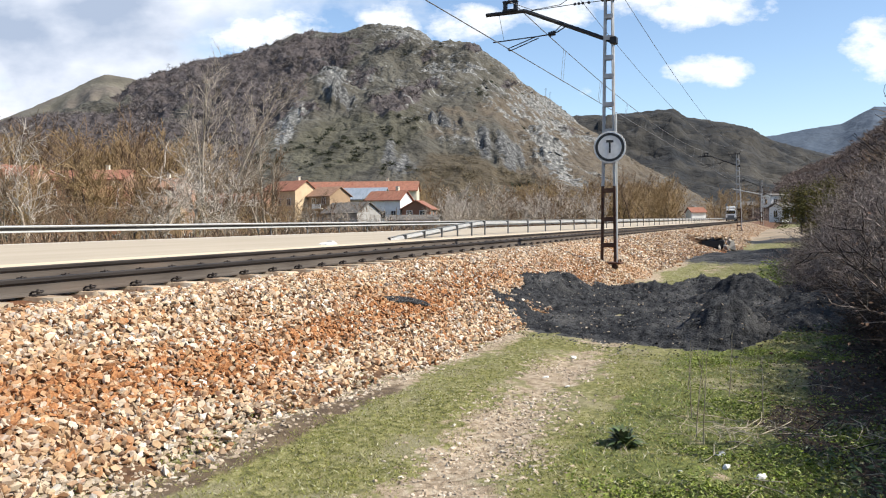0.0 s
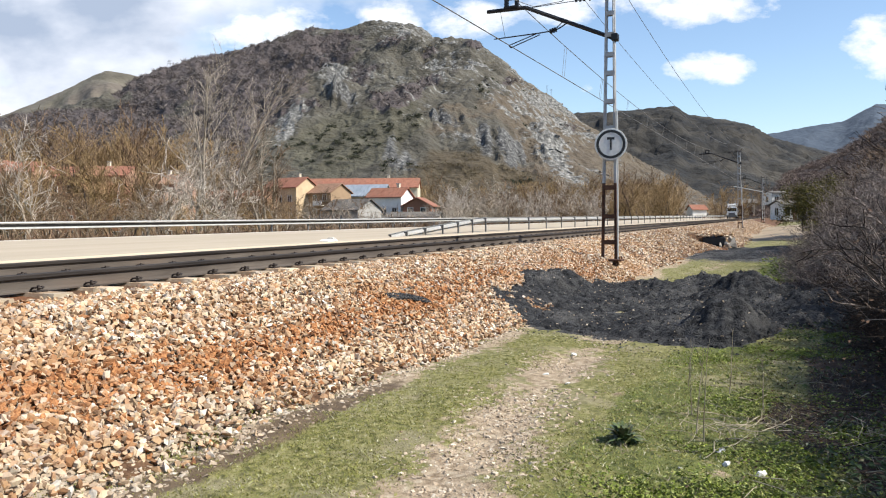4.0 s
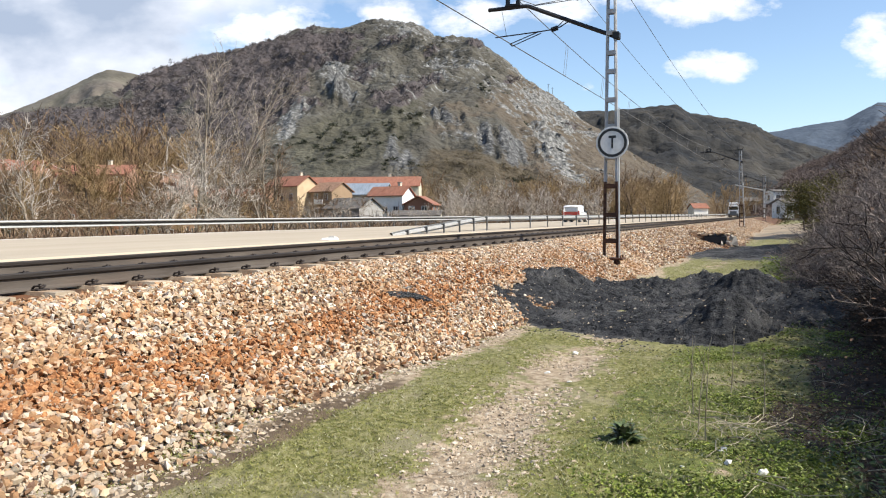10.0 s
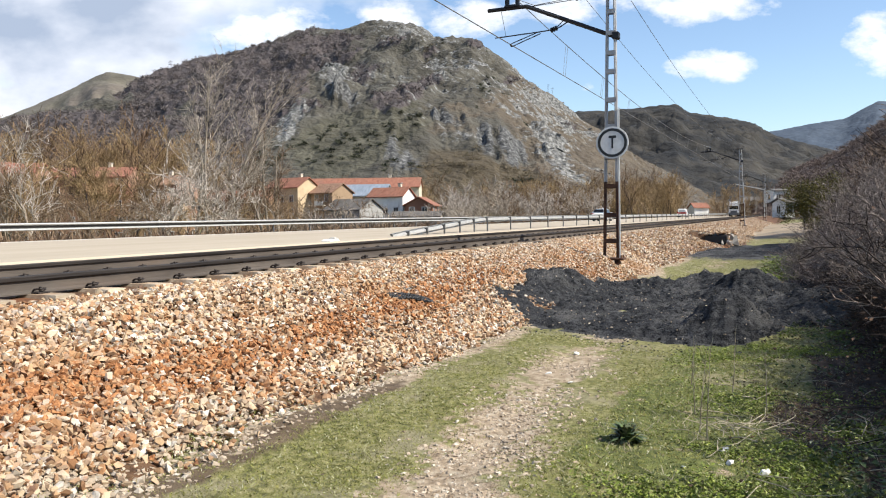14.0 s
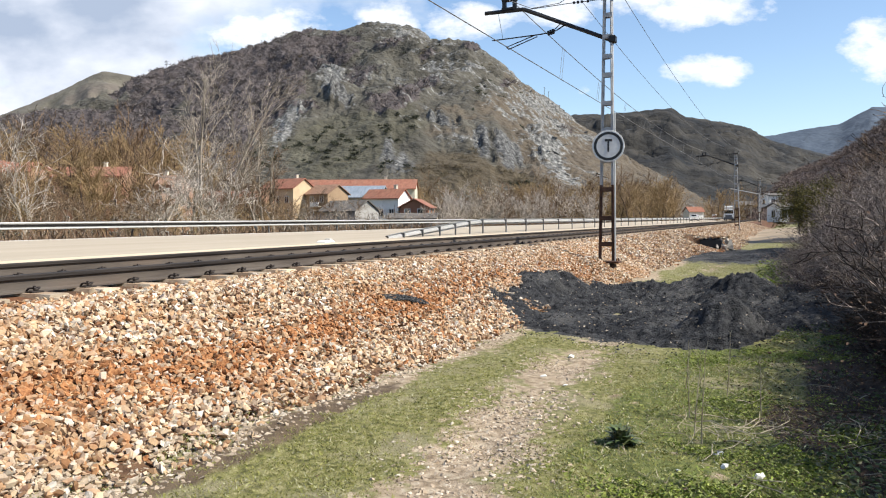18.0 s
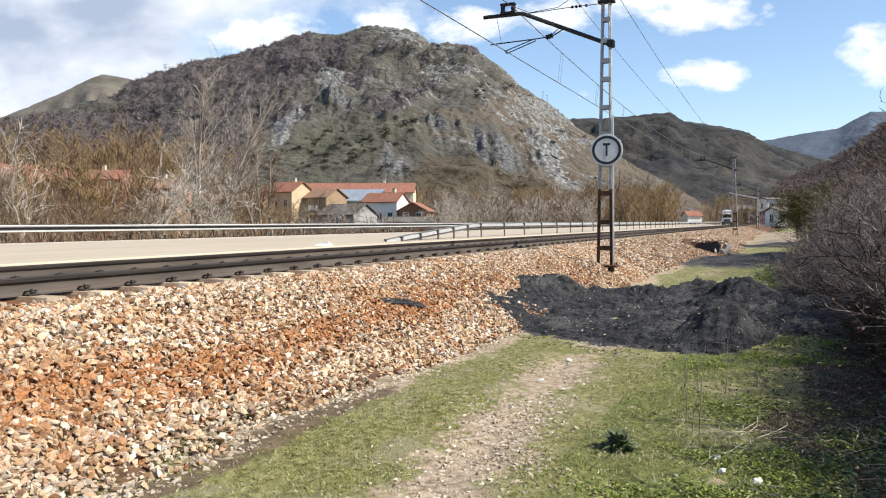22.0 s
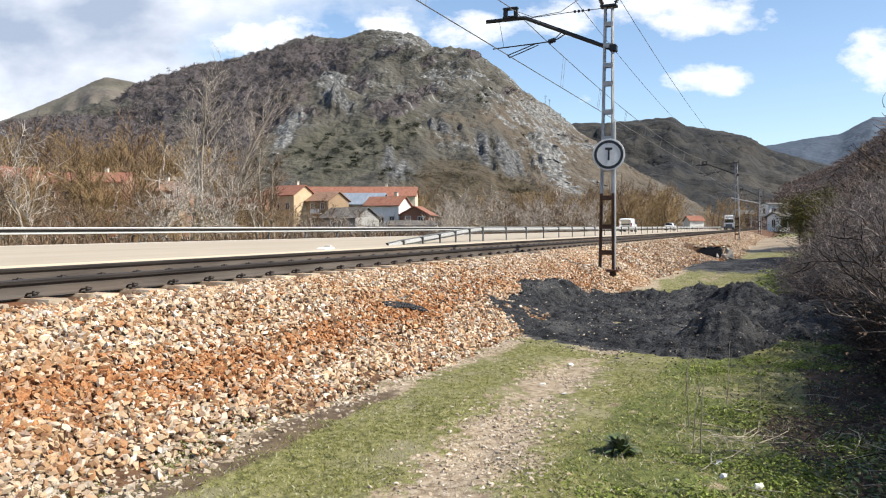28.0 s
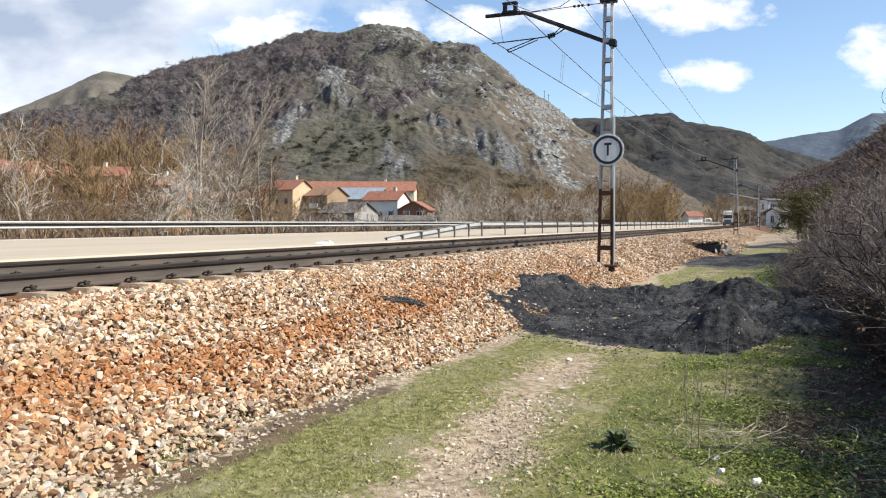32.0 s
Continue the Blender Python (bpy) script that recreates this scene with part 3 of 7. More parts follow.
def coal_height(x, y):
    """Height of the coal over what lies under it; negative outside the heap."""
    w = 0.25 * vnoise(x * 1.3, y * 1.3, 9) + 0.10 * vnoise(x * 6, y * 6, 10, 3)
    front = np.interp(x, [-4.6, -3.9, -2.4, -1.36, -0.6, 0.0, 1.2], [11.4, 10.6, 9.9, 9.4, 9.8, 11.3, 12.6])
    inside = step(y + w * 1.6, front - 0.3, front + 1.1) * (1 - step(y + w * 2, np.interp(x, [-4.2, -3.0], [16.8, 18.6]), np.interp(x, [-4.2, -3.0], [18.2, 19.8]))) * step(x + w * 1.1, -5.05, -4.3) * (1 - step(x + w, 1.2, 1.9))
    h = 0.035 + 0.30 * np.exp(-(((x + 4.0) / 0.55) ** 2 + ((y - 14.8) / 1.0) ** 2))
    h = h + 0.52 * np.exp(-(((x + 0.78) / 0.62) ** 2 + ((y - 15.6) / 1.0) ** 2)) + 0.30 * np.exp(-(((x + 1.6) / 0.6) ** 2 + ((y - 17.2) / 0.8) ** 2))
    h = h + 0.43 * np.exp(-(((x + 0.78) / 0.50) ** 2 + ((y - 11.1) / 0.60) ** 2))
    h = h + 0.13 * np.exp(-(((x + 2.5) / 0.7) ** 2 + ((y - 16.9) / 0.8) ** 2)) + 0.32 * np.exp(-(((x - 0.5) / 0.7) ** 2 + ((y - 13.6) / 1.2) ** 2))
    h = h + (0.10 * vnoise(x * 1.8, y * 1.8, 11) + 0.085 * (np.abs(vnoise(x * 5, y * 5, 12, 3)) - 0.3)) * (0.5 + h * 1.8) + 0.022 * vnoise(x * 13, y * 13, 13, 2)
    return h * inside - 0.16 * (1 - inside)


def build_ground():
    xs = np.unique(np.r_[-4400, -2500, -1400, -800, -400, -200, -100, np.linspace(-60, -10, 26), np.linspace(-9, -5, 9), np.linspace(-4.9, 2.6, 110), np.linspace(3, 10, 15), 30, 80, 200, 600, 1500, 3000, 4400])
    ys = np.unique(np.r_[-4400, -1500, -400, -100, np.linspace(-30, 2, 17), np.linspace(2.1, 13, 150), np.linspace(13.2, 32, 95), np.linspace(33, 90, 58), np.linspace(95, 300, 42), 450, 700, 1200, 2200, 3300, 4400])
    v, q = sheet(xs, ys, ground_z)
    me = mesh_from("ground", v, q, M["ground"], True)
    x, y = v[:, 0], v[:, 1]
    n = vnoise(x * 0.9, y * 0.9, 21)
    path = np.exp(-((x - path_x(y) + 0.12 * vnoise(y * 0.4, y * 0, 5)) / 0.42) ** 2) * (1 - 0.5 * step(y, 8.2, 10)) * 0.80
    paint(me, "dirt", np.maximum(path, 0.75 * np.exp(-((x + 3.55) / 0.28) ** 2)) + 0.26 * n + 0.16 * vnoise(x * 4, y * 4, 22, 3))
    paint(me, "lush", step(x, -1.7, -1.1) * (1 - step(x, 0.5, 1.3)) * (0.56 + 0.55 * n) * (1 - step(y, 10, 12)) + 0.6 * step(y, 20, 23) * (1 - step(y, 38, 46)) * step(x, -1.6, -0.6))
    paint(me, "mud", 0.82 * np.exp(-((x + 3.50) / 0.24) ** 2) * (1 - step(y, 6.2, 7.2)))
    # brown leaf litter, its dark tone carrying the shade under the bushes too
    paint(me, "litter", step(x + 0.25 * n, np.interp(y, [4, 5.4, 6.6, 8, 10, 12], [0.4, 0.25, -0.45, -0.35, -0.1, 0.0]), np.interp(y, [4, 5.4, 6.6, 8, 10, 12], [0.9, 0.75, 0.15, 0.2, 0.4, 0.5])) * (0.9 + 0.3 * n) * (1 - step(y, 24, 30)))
    paint(me, "dust", np.exp(-((y - 33) / 5.0) ** 2) * step(x, -5, -3) * 0.9 + (coal_height(x, y) > -0.03) * 0.7 * (np.abs(x) < 6) * (y > 8) * (y < 22) + step(x, -36, -31) * (1 - step(x, -11, -9)) * 0.55)
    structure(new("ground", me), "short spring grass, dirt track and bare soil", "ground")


def build_bank():
    xs = np.r_[-11.5, -10.5, -9.6, -9.0, np.linspace(-8.6, -6.0, 6), np.linspace(-5.9, -3.3, 28), -3.15, -3.0, -2.85, -2.7, -2.4, -2.1, -1.8]
    ys = np.unique(np.r_[-60, -30, -10, np.linspace(0, 40, 200), np.linspace(41, 90, 60), np.linspace(95, 250, 32), 400, 700, 1000])

    def z(x, y):
        b = bank_xy(x, y)
        slope = step(x, -6.0, -5.5) * (1 - step(x, -3.9, -3.5))
        return b + slope * 0.035 * vnoise(x * 3, y * 3, 31, 3) - 0.02

    v, q = sheet(xs, ys, z)
    ob = new("ballast_bank", mesh_from("ballast_bank", v, q, M["bank"], True))
    structure(ob, "sloping railway bank of rust-stained pale ballast", "railway bank")
    return ob


def hill(name, azimuth, crest, z0, zc, z1, mat, label, columns, rows, rugged, masks=None, seed=1):
    """A hill whose crest, out at zc(a), rises to crest(a) above the eye, as tangents of the azimuth a; it falls to z0 in front, z1 behind."""
    A = np.linspace(*azimuth, columns)
    T = np.linspace(0, 1, rows)
    a, t = np.meshgrid(A, T, indexing="ij")
    tc = 0.72
    out = np.where(t < tc, z0 + (zc - z0) * (t / tc), zc + (z1 - zc) * ((t - tc) / (1 - tc)))
    prof = np.where(t < tc, np.power(np.clip(t / tc, 0, 1), 0.85), 1 - step(t, tc, 1.0))
    top = np.interp(a, *crest)
    X, Z = a * out, out
    height = top * zc * prof
    env = np.clip(prof, 0, 1) * (1 - 0.94 * np.exp(-((t - tc) / 0.13) ** 2)) * np.clip(top * 6, 0, 1)
    n1 = vnoise(X / 90, Z / 90, seed, 5)
    rid = 1 - np.abs(vnoise(X / 38 + Z / 95, Z / 60, seed + 1, 5))
    height = height + env * rugged * (0.55 * n1 + 0.75 * (rid - 0.75))
    height = height + np.clip(top * 6, 0, 1) * 1.0 * vnoise(X / 11, Z / 11, seed + 2, 4) * rugged / 26
    extra = {}
    if masks:
        extra, bump = masks(a, height / Z, X, Z)
        height = height + bump * np.clip(prof * 3, 0, 1)
    wx, wy = plan(X, Z)
    v = np.stack([wx, wy, height + 1.6 - 4.5 * (1 - np.clip(prof * 4, 0, 1))], -1).reshape(-1, 3)
    i, j = np.meshgrid(np.arange(columns - 1), np.arange(rows - 1), indexing="ij")
    k = (i * rows + j).ravel()
    me = mesh_from(name, v, np.stack([k, k + rows, k + rows + 1, k + 1], 1), mat, True)
    for key, val in extra.items():
        paint(me, key, val)
    structure(new(name, me), label, "hill")
    return v.reshape(columns, rows, 3), extra


def px(*pairs):
    """Crest points, given as thousandths of tangents across and up."""
    p = np.array(pairs, float).reshape(-1, 2) / 1000
    return p[:, 0], p[:, 1]


HILL_MAT = material("limestone_hillside", [(0.036, 0.032, 0.024), (0.060, 0.053, 0.040), (0.092, 0.084, 0.066)], 0.05, 12, rough=0.95, bump=1.0, bump_scale=0.30, bump_dist=3.0,
                    spots=((0.105, 0.094, 0.072), 0.11, 0.6),
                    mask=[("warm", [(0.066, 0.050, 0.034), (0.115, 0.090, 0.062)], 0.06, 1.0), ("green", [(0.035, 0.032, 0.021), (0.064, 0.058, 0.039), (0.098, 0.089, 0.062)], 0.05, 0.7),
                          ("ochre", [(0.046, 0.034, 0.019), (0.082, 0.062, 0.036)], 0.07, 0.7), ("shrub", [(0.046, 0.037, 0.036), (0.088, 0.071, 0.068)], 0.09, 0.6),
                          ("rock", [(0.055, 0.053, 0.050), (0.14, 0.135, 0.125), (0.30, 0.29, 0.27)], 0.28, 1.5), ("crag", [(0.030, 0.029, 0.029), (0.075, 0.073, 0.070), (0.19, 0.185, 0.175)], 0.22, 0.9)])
WEST_MAT = material("grassy_ridge", [(0.085, 0.074, 0.056), (0.135, 0.119, 0.090), (0.19, 0.170, 0.130)], 0.012, 11, rough=0.95, bump=1.0, bump_scale=0.08, bump_dist=3, spots=((0.09, 0.07, 0.06), 0.012, 0.7))
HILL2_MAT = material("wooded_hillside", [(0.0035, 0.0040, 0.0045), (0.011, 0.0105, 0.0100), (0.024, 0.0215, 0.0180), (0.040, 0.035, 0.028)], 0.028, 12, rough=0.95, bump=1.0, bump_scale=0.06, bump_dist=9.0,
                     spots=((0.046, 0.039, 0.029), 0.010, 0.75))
EAST_MAT = material("brown_scrub_slope", [(0.034, 0.025, 0.021), (0.072, 0.054, 0.046), (0.115, 0.088, 0.072)], 0.06, 9, rough=0.95, bump=1.0, bump_scale=0.5, bump_dist=1.0, spots=((0.085, 0.066, 0.05), 0.03, 0.5))
# blue-grey put into the base colour to stand for distance haze
HILL3_MAT = material("hazed_mountain", [(0.045, 0.062, 0.088), (0.07, 0.088, 0.115)], 0.004, 8, rough=0.95, bump=1.0, bump_scale=0.03, bump_dist=8)


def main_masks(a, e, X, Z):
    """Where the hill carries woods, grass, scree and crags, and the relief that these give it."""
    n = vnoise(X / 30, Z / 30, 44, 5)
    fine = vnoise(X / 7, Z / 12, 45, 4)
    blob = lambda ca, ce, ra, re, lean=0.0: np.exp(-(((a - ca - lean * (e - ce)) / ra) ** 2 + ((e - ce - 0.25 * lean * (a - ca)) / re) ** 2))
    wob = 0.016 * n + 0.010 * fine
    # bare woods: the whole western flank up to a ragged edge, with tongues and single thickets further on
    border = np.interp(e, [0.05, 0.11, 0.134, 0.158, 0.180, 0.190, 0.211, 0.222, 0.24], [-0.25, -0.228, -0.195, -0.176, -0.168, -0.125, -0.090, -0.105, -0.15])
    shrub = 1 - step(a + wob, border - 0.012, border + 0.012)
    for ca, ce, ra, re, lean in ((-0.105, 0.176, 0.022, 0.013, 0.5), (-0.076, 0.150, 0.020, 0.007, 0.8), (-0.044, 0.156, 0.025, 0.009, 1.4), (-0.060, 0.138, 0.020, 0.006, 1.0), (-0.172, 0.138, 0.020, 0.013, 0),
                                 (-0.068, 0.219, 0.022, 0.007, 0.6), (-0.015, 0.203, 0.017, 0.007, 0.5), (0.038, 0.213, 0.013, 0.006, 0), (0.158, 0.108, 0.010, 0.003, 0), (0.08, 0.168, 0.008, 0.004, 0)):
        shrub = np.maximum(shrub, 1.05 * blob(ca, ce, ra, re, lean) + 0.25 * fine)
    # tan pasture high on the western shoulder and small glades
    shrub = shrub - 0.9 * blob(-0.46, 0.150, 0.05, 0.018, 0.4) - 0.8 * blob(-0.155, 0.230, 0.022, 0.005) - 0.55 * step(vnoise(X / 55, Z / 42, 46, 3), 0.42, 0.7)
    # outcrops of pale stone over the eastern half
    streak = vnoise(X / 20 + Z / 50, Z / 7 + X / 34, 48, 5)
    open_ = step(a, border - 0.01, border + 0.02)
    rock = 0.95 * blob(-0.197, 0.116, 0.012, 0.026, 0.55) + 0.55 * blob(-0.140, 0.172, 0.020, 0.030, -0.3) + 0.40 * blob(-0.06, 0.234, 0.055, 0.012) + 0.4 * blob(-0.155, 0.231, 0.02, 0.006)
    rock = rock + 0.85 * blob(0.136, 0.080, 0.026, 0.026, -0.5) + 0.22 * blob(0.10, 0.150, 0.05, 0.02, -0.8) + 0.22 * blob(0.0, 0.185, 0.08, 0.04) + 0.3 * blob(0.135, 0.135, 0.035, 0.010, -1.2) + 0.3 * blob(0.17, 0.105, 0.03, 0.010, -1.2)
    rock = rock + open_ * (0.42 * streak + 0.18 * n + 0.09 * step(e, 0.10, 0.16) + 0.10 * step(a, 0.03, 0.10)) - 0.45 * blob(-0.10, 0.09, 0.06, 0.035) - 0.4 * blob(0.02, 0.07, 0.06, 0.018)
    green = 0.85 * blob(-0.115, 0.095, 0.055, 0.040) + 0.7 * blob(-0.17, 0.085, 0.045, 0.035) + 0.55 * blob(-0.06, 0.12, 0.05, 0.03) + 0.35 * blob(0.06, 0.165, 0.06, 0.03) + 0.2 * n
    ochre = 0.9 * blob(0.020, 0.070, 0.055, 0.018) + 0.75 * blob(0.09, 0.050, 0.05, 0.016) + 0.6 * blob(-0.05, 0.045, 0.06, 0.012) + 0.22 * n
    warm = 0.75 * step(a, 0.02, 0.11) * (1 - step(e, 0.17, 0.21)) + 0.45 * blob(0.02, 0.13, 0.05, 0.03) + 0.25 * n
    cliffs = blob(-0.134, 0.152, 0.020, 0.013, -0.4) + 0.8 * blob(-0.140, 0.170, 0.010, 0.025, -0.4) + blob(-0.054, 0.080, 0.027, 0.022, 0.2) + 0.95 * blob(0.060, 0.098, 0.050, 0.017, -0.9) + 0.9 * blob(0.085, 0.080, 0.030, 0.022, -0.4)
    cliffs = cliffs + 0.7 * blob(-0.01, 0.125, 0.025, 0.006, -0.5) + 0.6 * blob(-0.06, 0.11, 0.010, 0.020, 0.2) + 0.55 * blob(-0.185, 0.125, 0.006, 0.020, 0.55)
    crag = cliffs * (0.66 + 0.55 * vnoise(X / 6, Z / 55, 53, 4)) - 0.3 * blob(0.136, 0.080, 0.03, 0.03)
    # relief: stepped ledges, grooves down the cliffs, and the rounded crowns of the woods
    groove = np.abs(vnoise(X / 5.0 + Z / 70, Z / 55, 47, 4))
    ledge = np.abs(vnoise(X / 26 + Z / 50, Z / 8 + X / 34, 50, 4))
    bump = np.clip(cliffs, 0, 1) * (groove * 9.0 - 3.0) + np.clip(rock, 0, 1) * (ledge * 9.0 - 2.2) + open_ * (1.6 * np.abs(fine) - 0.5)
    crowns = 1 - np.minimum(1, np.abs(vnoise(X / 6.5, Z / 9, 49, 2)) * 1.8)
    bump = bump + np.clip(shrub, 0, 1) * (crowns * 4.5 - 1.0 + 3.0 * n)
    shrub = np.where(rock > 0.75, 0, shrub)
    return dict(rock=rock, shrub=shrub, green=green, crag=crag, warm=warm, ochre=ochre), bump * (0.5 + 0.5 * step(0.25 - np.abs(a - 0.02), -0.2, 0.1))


def build_hills():
    # the craggy hill over the village
    crest = px(-1000, 40, -760, 88, -560, 124, -490, 137, -440, 146, -409, 155, -390, 166, -370, 177, -350, 184, -317, 197, -246, 209, -189, 232, -131, 234, -96, 240, -67, 243.5,
               -35, 236, -14, 224, 33, 221, 61, 203, 97, 170, 133, 145, 161, 124, 197, 102, 240, 70, 297, 41, 340, 16, 390, 2, 440, -2)
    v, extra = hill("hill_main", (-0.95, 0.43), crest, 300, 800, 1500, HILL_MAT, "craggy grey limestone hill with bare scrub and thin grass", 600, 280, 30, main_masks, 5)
    build_scrub(v, extra)
    crest_w = px(-1000, 70, -760, 95, -620, 112, -560, 130, -515, 147, -470, 166, -440, 182, -424, 186, -400, 183, -370, 176, -300, 140, -200, 90)
    hill("hill_west", (-0.95, -0.15), crest_w, 900, 1300, 2000, WEST_MAT, "grassy tan ridge behind the craggy hill", 160, 70, 30, None, 35)
    # the ridge behind it, the wooded hill further up the valley, and the far range with its painted blue haze
    crest2 = px(60, 20, 110, 90, 160, 128, 215, 130, 250, 134, 287, 137, 305, 127, 355, 119, 388, 112, 398, 103, 430, 92, 470, 82, 520, 70, 640, 60, 900, 50)
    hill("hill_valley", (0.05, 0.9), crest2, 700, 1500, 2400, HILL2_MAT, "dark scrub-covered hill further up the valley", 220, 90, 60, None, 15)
    # the brown scrub slope that closes the valley's east side
    crest4 = px(395, 0, 415, 24, 432, 50, 470, 66, 500, 80, 530, 101, 560, 124, 640, 160, 800, 190, 1000, 200)
    east, _ = hill("hill_east", (0.395, 1.0), crest4, 170, 330, 620, EAST_MAT, "dark brown scrub slope east of the valley", 150, 80, 9, None, 45)
    r = np.random.default_rng(46)
    i, j = r.integers(0, 80, 2600), r.integers(4, 62, 2600)
    vv, tt = scatter([puff(k, 54, 0.03) for k in range(150, 156)], east[i, j] + r.normal(0, 1.0, (2600, 3)) * [1, 1, 0.1], r.uniform(0.9, 2.6, 2600), 47, (1, 1, 0.9), True)
    stuff("slope_scrub", vv, tt, M["twig_slope"], "leafless reddish-brown scrub on the eastern slope", "scrub")
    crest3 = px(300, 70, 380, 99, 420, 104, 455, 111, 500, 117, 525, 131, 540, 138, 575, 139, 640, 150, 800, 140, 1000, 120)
    hill("hill_far", (0.28, 1.0), crest3, 2600, 3800, 4700, HILL3_MAT, "distant mountain range in painted blue-grey haze", 120, 50, 60, None, 25)


def build_scrub(v, extra):
    """Bare woods over the hill's western slopes, dark shrubs lower down and boulders among the outcrops."""
    r = np.random.default_rng(12)
    cols, rows, _ = v.shape
    n = 90000
    i, j = r.integers(0, cols - 1, n), r.integers(int(rows * 0.05), int(rows * 0.735), n)
    f = r.uniform(0, 1, (n, 2))
    p = v[i, j] + (v[i + 1, j] - v[i, j]) * f[:, :1] + (v[i, np.minimum(j + 1, rows - 1)] - v[i, j]) * f[:, 1:]
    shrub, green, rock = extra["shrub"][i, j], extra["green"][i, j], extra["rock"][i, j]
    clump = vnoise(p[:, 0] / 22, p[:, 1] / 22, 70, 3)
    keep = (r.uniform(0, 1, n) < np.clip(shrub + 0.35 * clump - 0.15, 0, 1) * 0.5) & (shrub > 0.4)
    pos = p[keep][:6500] - [0, 0, 0.8]
    vv, tt = scatter([puff(s, 54, 0.042) for s in range(60, 66)], pos, r.uniform(2.6, 5.4, len(pos)), 5, (1, 1, 0.9), True)
    stuff("hill_scrub", vv, tt, M["scrub"], "leafless purple-brown woods on the hillside", "scrub")
    foot = extra["ochre"][i, j]
    keep = (r.uniform(0, 1, n) < np.clip(foot + 0.5 * clump - 0.35, 0, 1) * 0.16) & (rock < 0.6)
    pos = p[keep][:1100] - [0, 0, 0.6]
    vv, tt = scatter([puff(s, 90, 0.020) for s in range(160, 166)], pos, r.uniform(1.8, 3.8, len(pos)), 7, (1, 1, 1.0), True)
    stuff("foot_thicket", vv, tt, M["twig_foot"], "brown and ochre thicket at the hill's foot", "scrub")
    keep = (r.uniform(0, 1, n) < np.clip(green - 0.45 + 0.7 * clump, 0, 1) * 0.16) & (rock < 0.6) & (shrub < 0.4)
    pos = p[keep][:300]
    vv, tt = scatter([puff(s, 80, 0.05) for s in range(66, 70)], pos, r.uniform(1.2, 3.0, len(pos)), 6, (0.9, 0.9, 0.9), True)
    stuff("hill_pines", vv, tt, M["pine"], "dark green shrubs on the lower slope", "shrubs")
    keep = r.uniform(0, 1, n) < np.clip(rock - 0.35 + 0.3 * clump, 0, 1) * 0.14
    pos = p[keep][:4500]
    vv, tt = scatter([chip(s) for s in range(80, 84)], pos, r.uniform(0.5, 1.7, len(pos)), 8, (1.3, 1.1, 0.7))
    stuff("hill_boulders", vv, tt, material("limestone_boulder", [(0.10, 0.098, 0.094), (0.25, 0.24, 0.225), (0.16, 0.155, 0.145)], 0.6, rough=0.95, rand="island"),
          "pale limestone boulders and outcrops", "boulders")


def hillside_z(x, y):
    slope = np.interp(y, [-40, 6, 25, 60, 130, 400], [0.12, 0.16, 0.35, 0.60, 0.72, 0.72])
    start = np.interp(y, [-40, 10, 40, 120, 400], [1.2, 0.9, 1.2, 3.0, 6.0])
    d = np.maximum(x - start, 0)
    return -0.25 + 0.3 * step(d, 0, 1) + 34 * (1 - np.exp(-slope * d / 34)) + np.clip(d, 0, 6) * 0.06 * vnoise(x / 5, y / 5, 51)


def build_hillside():
    v, q = sheet(np.unique(np.r_[np.linspace(0.6, 8, 30), np.linspace(9, 60, 36), np.linspace(65, 260, 20)]), np.unique(np.r_[np.linspace(-60, 0, 12), np.linspace(1, 60, 60), np.linspace(64, 420, 50)]), hillside_z)
    mat = material("scrub_slope", [(0.022, 0.017, 0.012), (0.05, 0.038, 0.026), (0.08, 0.062, 0.042)], 0.6, 8, rough=0.95, bump=0.9, bump_scale=4, bump_dist=0.1, spots=((0.10, 0.08, 0.05), 0.12, 0.4))
    structure(new("hillside", mesh_from("hillside", v, q, mat, True)), "scrubby slope rising beside the railway", "hillside")


def build_road():
    ys = np.unique(np.r_[-1000, -500, -200, np.linspace(-100, 200, 76), np.linspace(210, 1100, 60)])
    path = [(0, y, ROAD_Z) for y in ys]
    road = Geo().sweep([(ROAD_FAR - 0.4, -0.5), (ROAD_FAR, -0.02), ((ROAD_NEAR + ROAD_FAR) / 2, 0.05), (ROAD_NEAR, -0.02), (ROAD_NEAR + 0.4, -0.5)], path)
    structure(part("road", road, M["asphalt"], None), "sun-bleached two-lane asphalt road", "road")
    for k, (x, w) in enumerate(((-28.2, 0.16),)):
        z = ROAD_Z + 0.006 + 0.07 * (1 - abs(x - (ROAD_NEAR + ROAD_FAR) / 2) / 7.1) - 0.02
        line = Geo().sweep([(x - w / 2, 0), (x + w / 2, 0), (x + w / 2, 0.004), (x - w / 2, 0.004)], [(0, y, z) for y in ys])
        structure(part("road_edge_line", line, M["paint"], None), "worn white edge line painted on the road", "road marking")
    verge = Geo().sweep([(-15.0, 0.08), (-11.2, -0.05), (-11.2, -0.4), (-15.0, -0.4)], [(0, y, ROAD_Z - 0.16) for y in ys])
    structure(part("verge", verge, M["shoulder"], None), "grey gravel strip between road and railway", "verge")


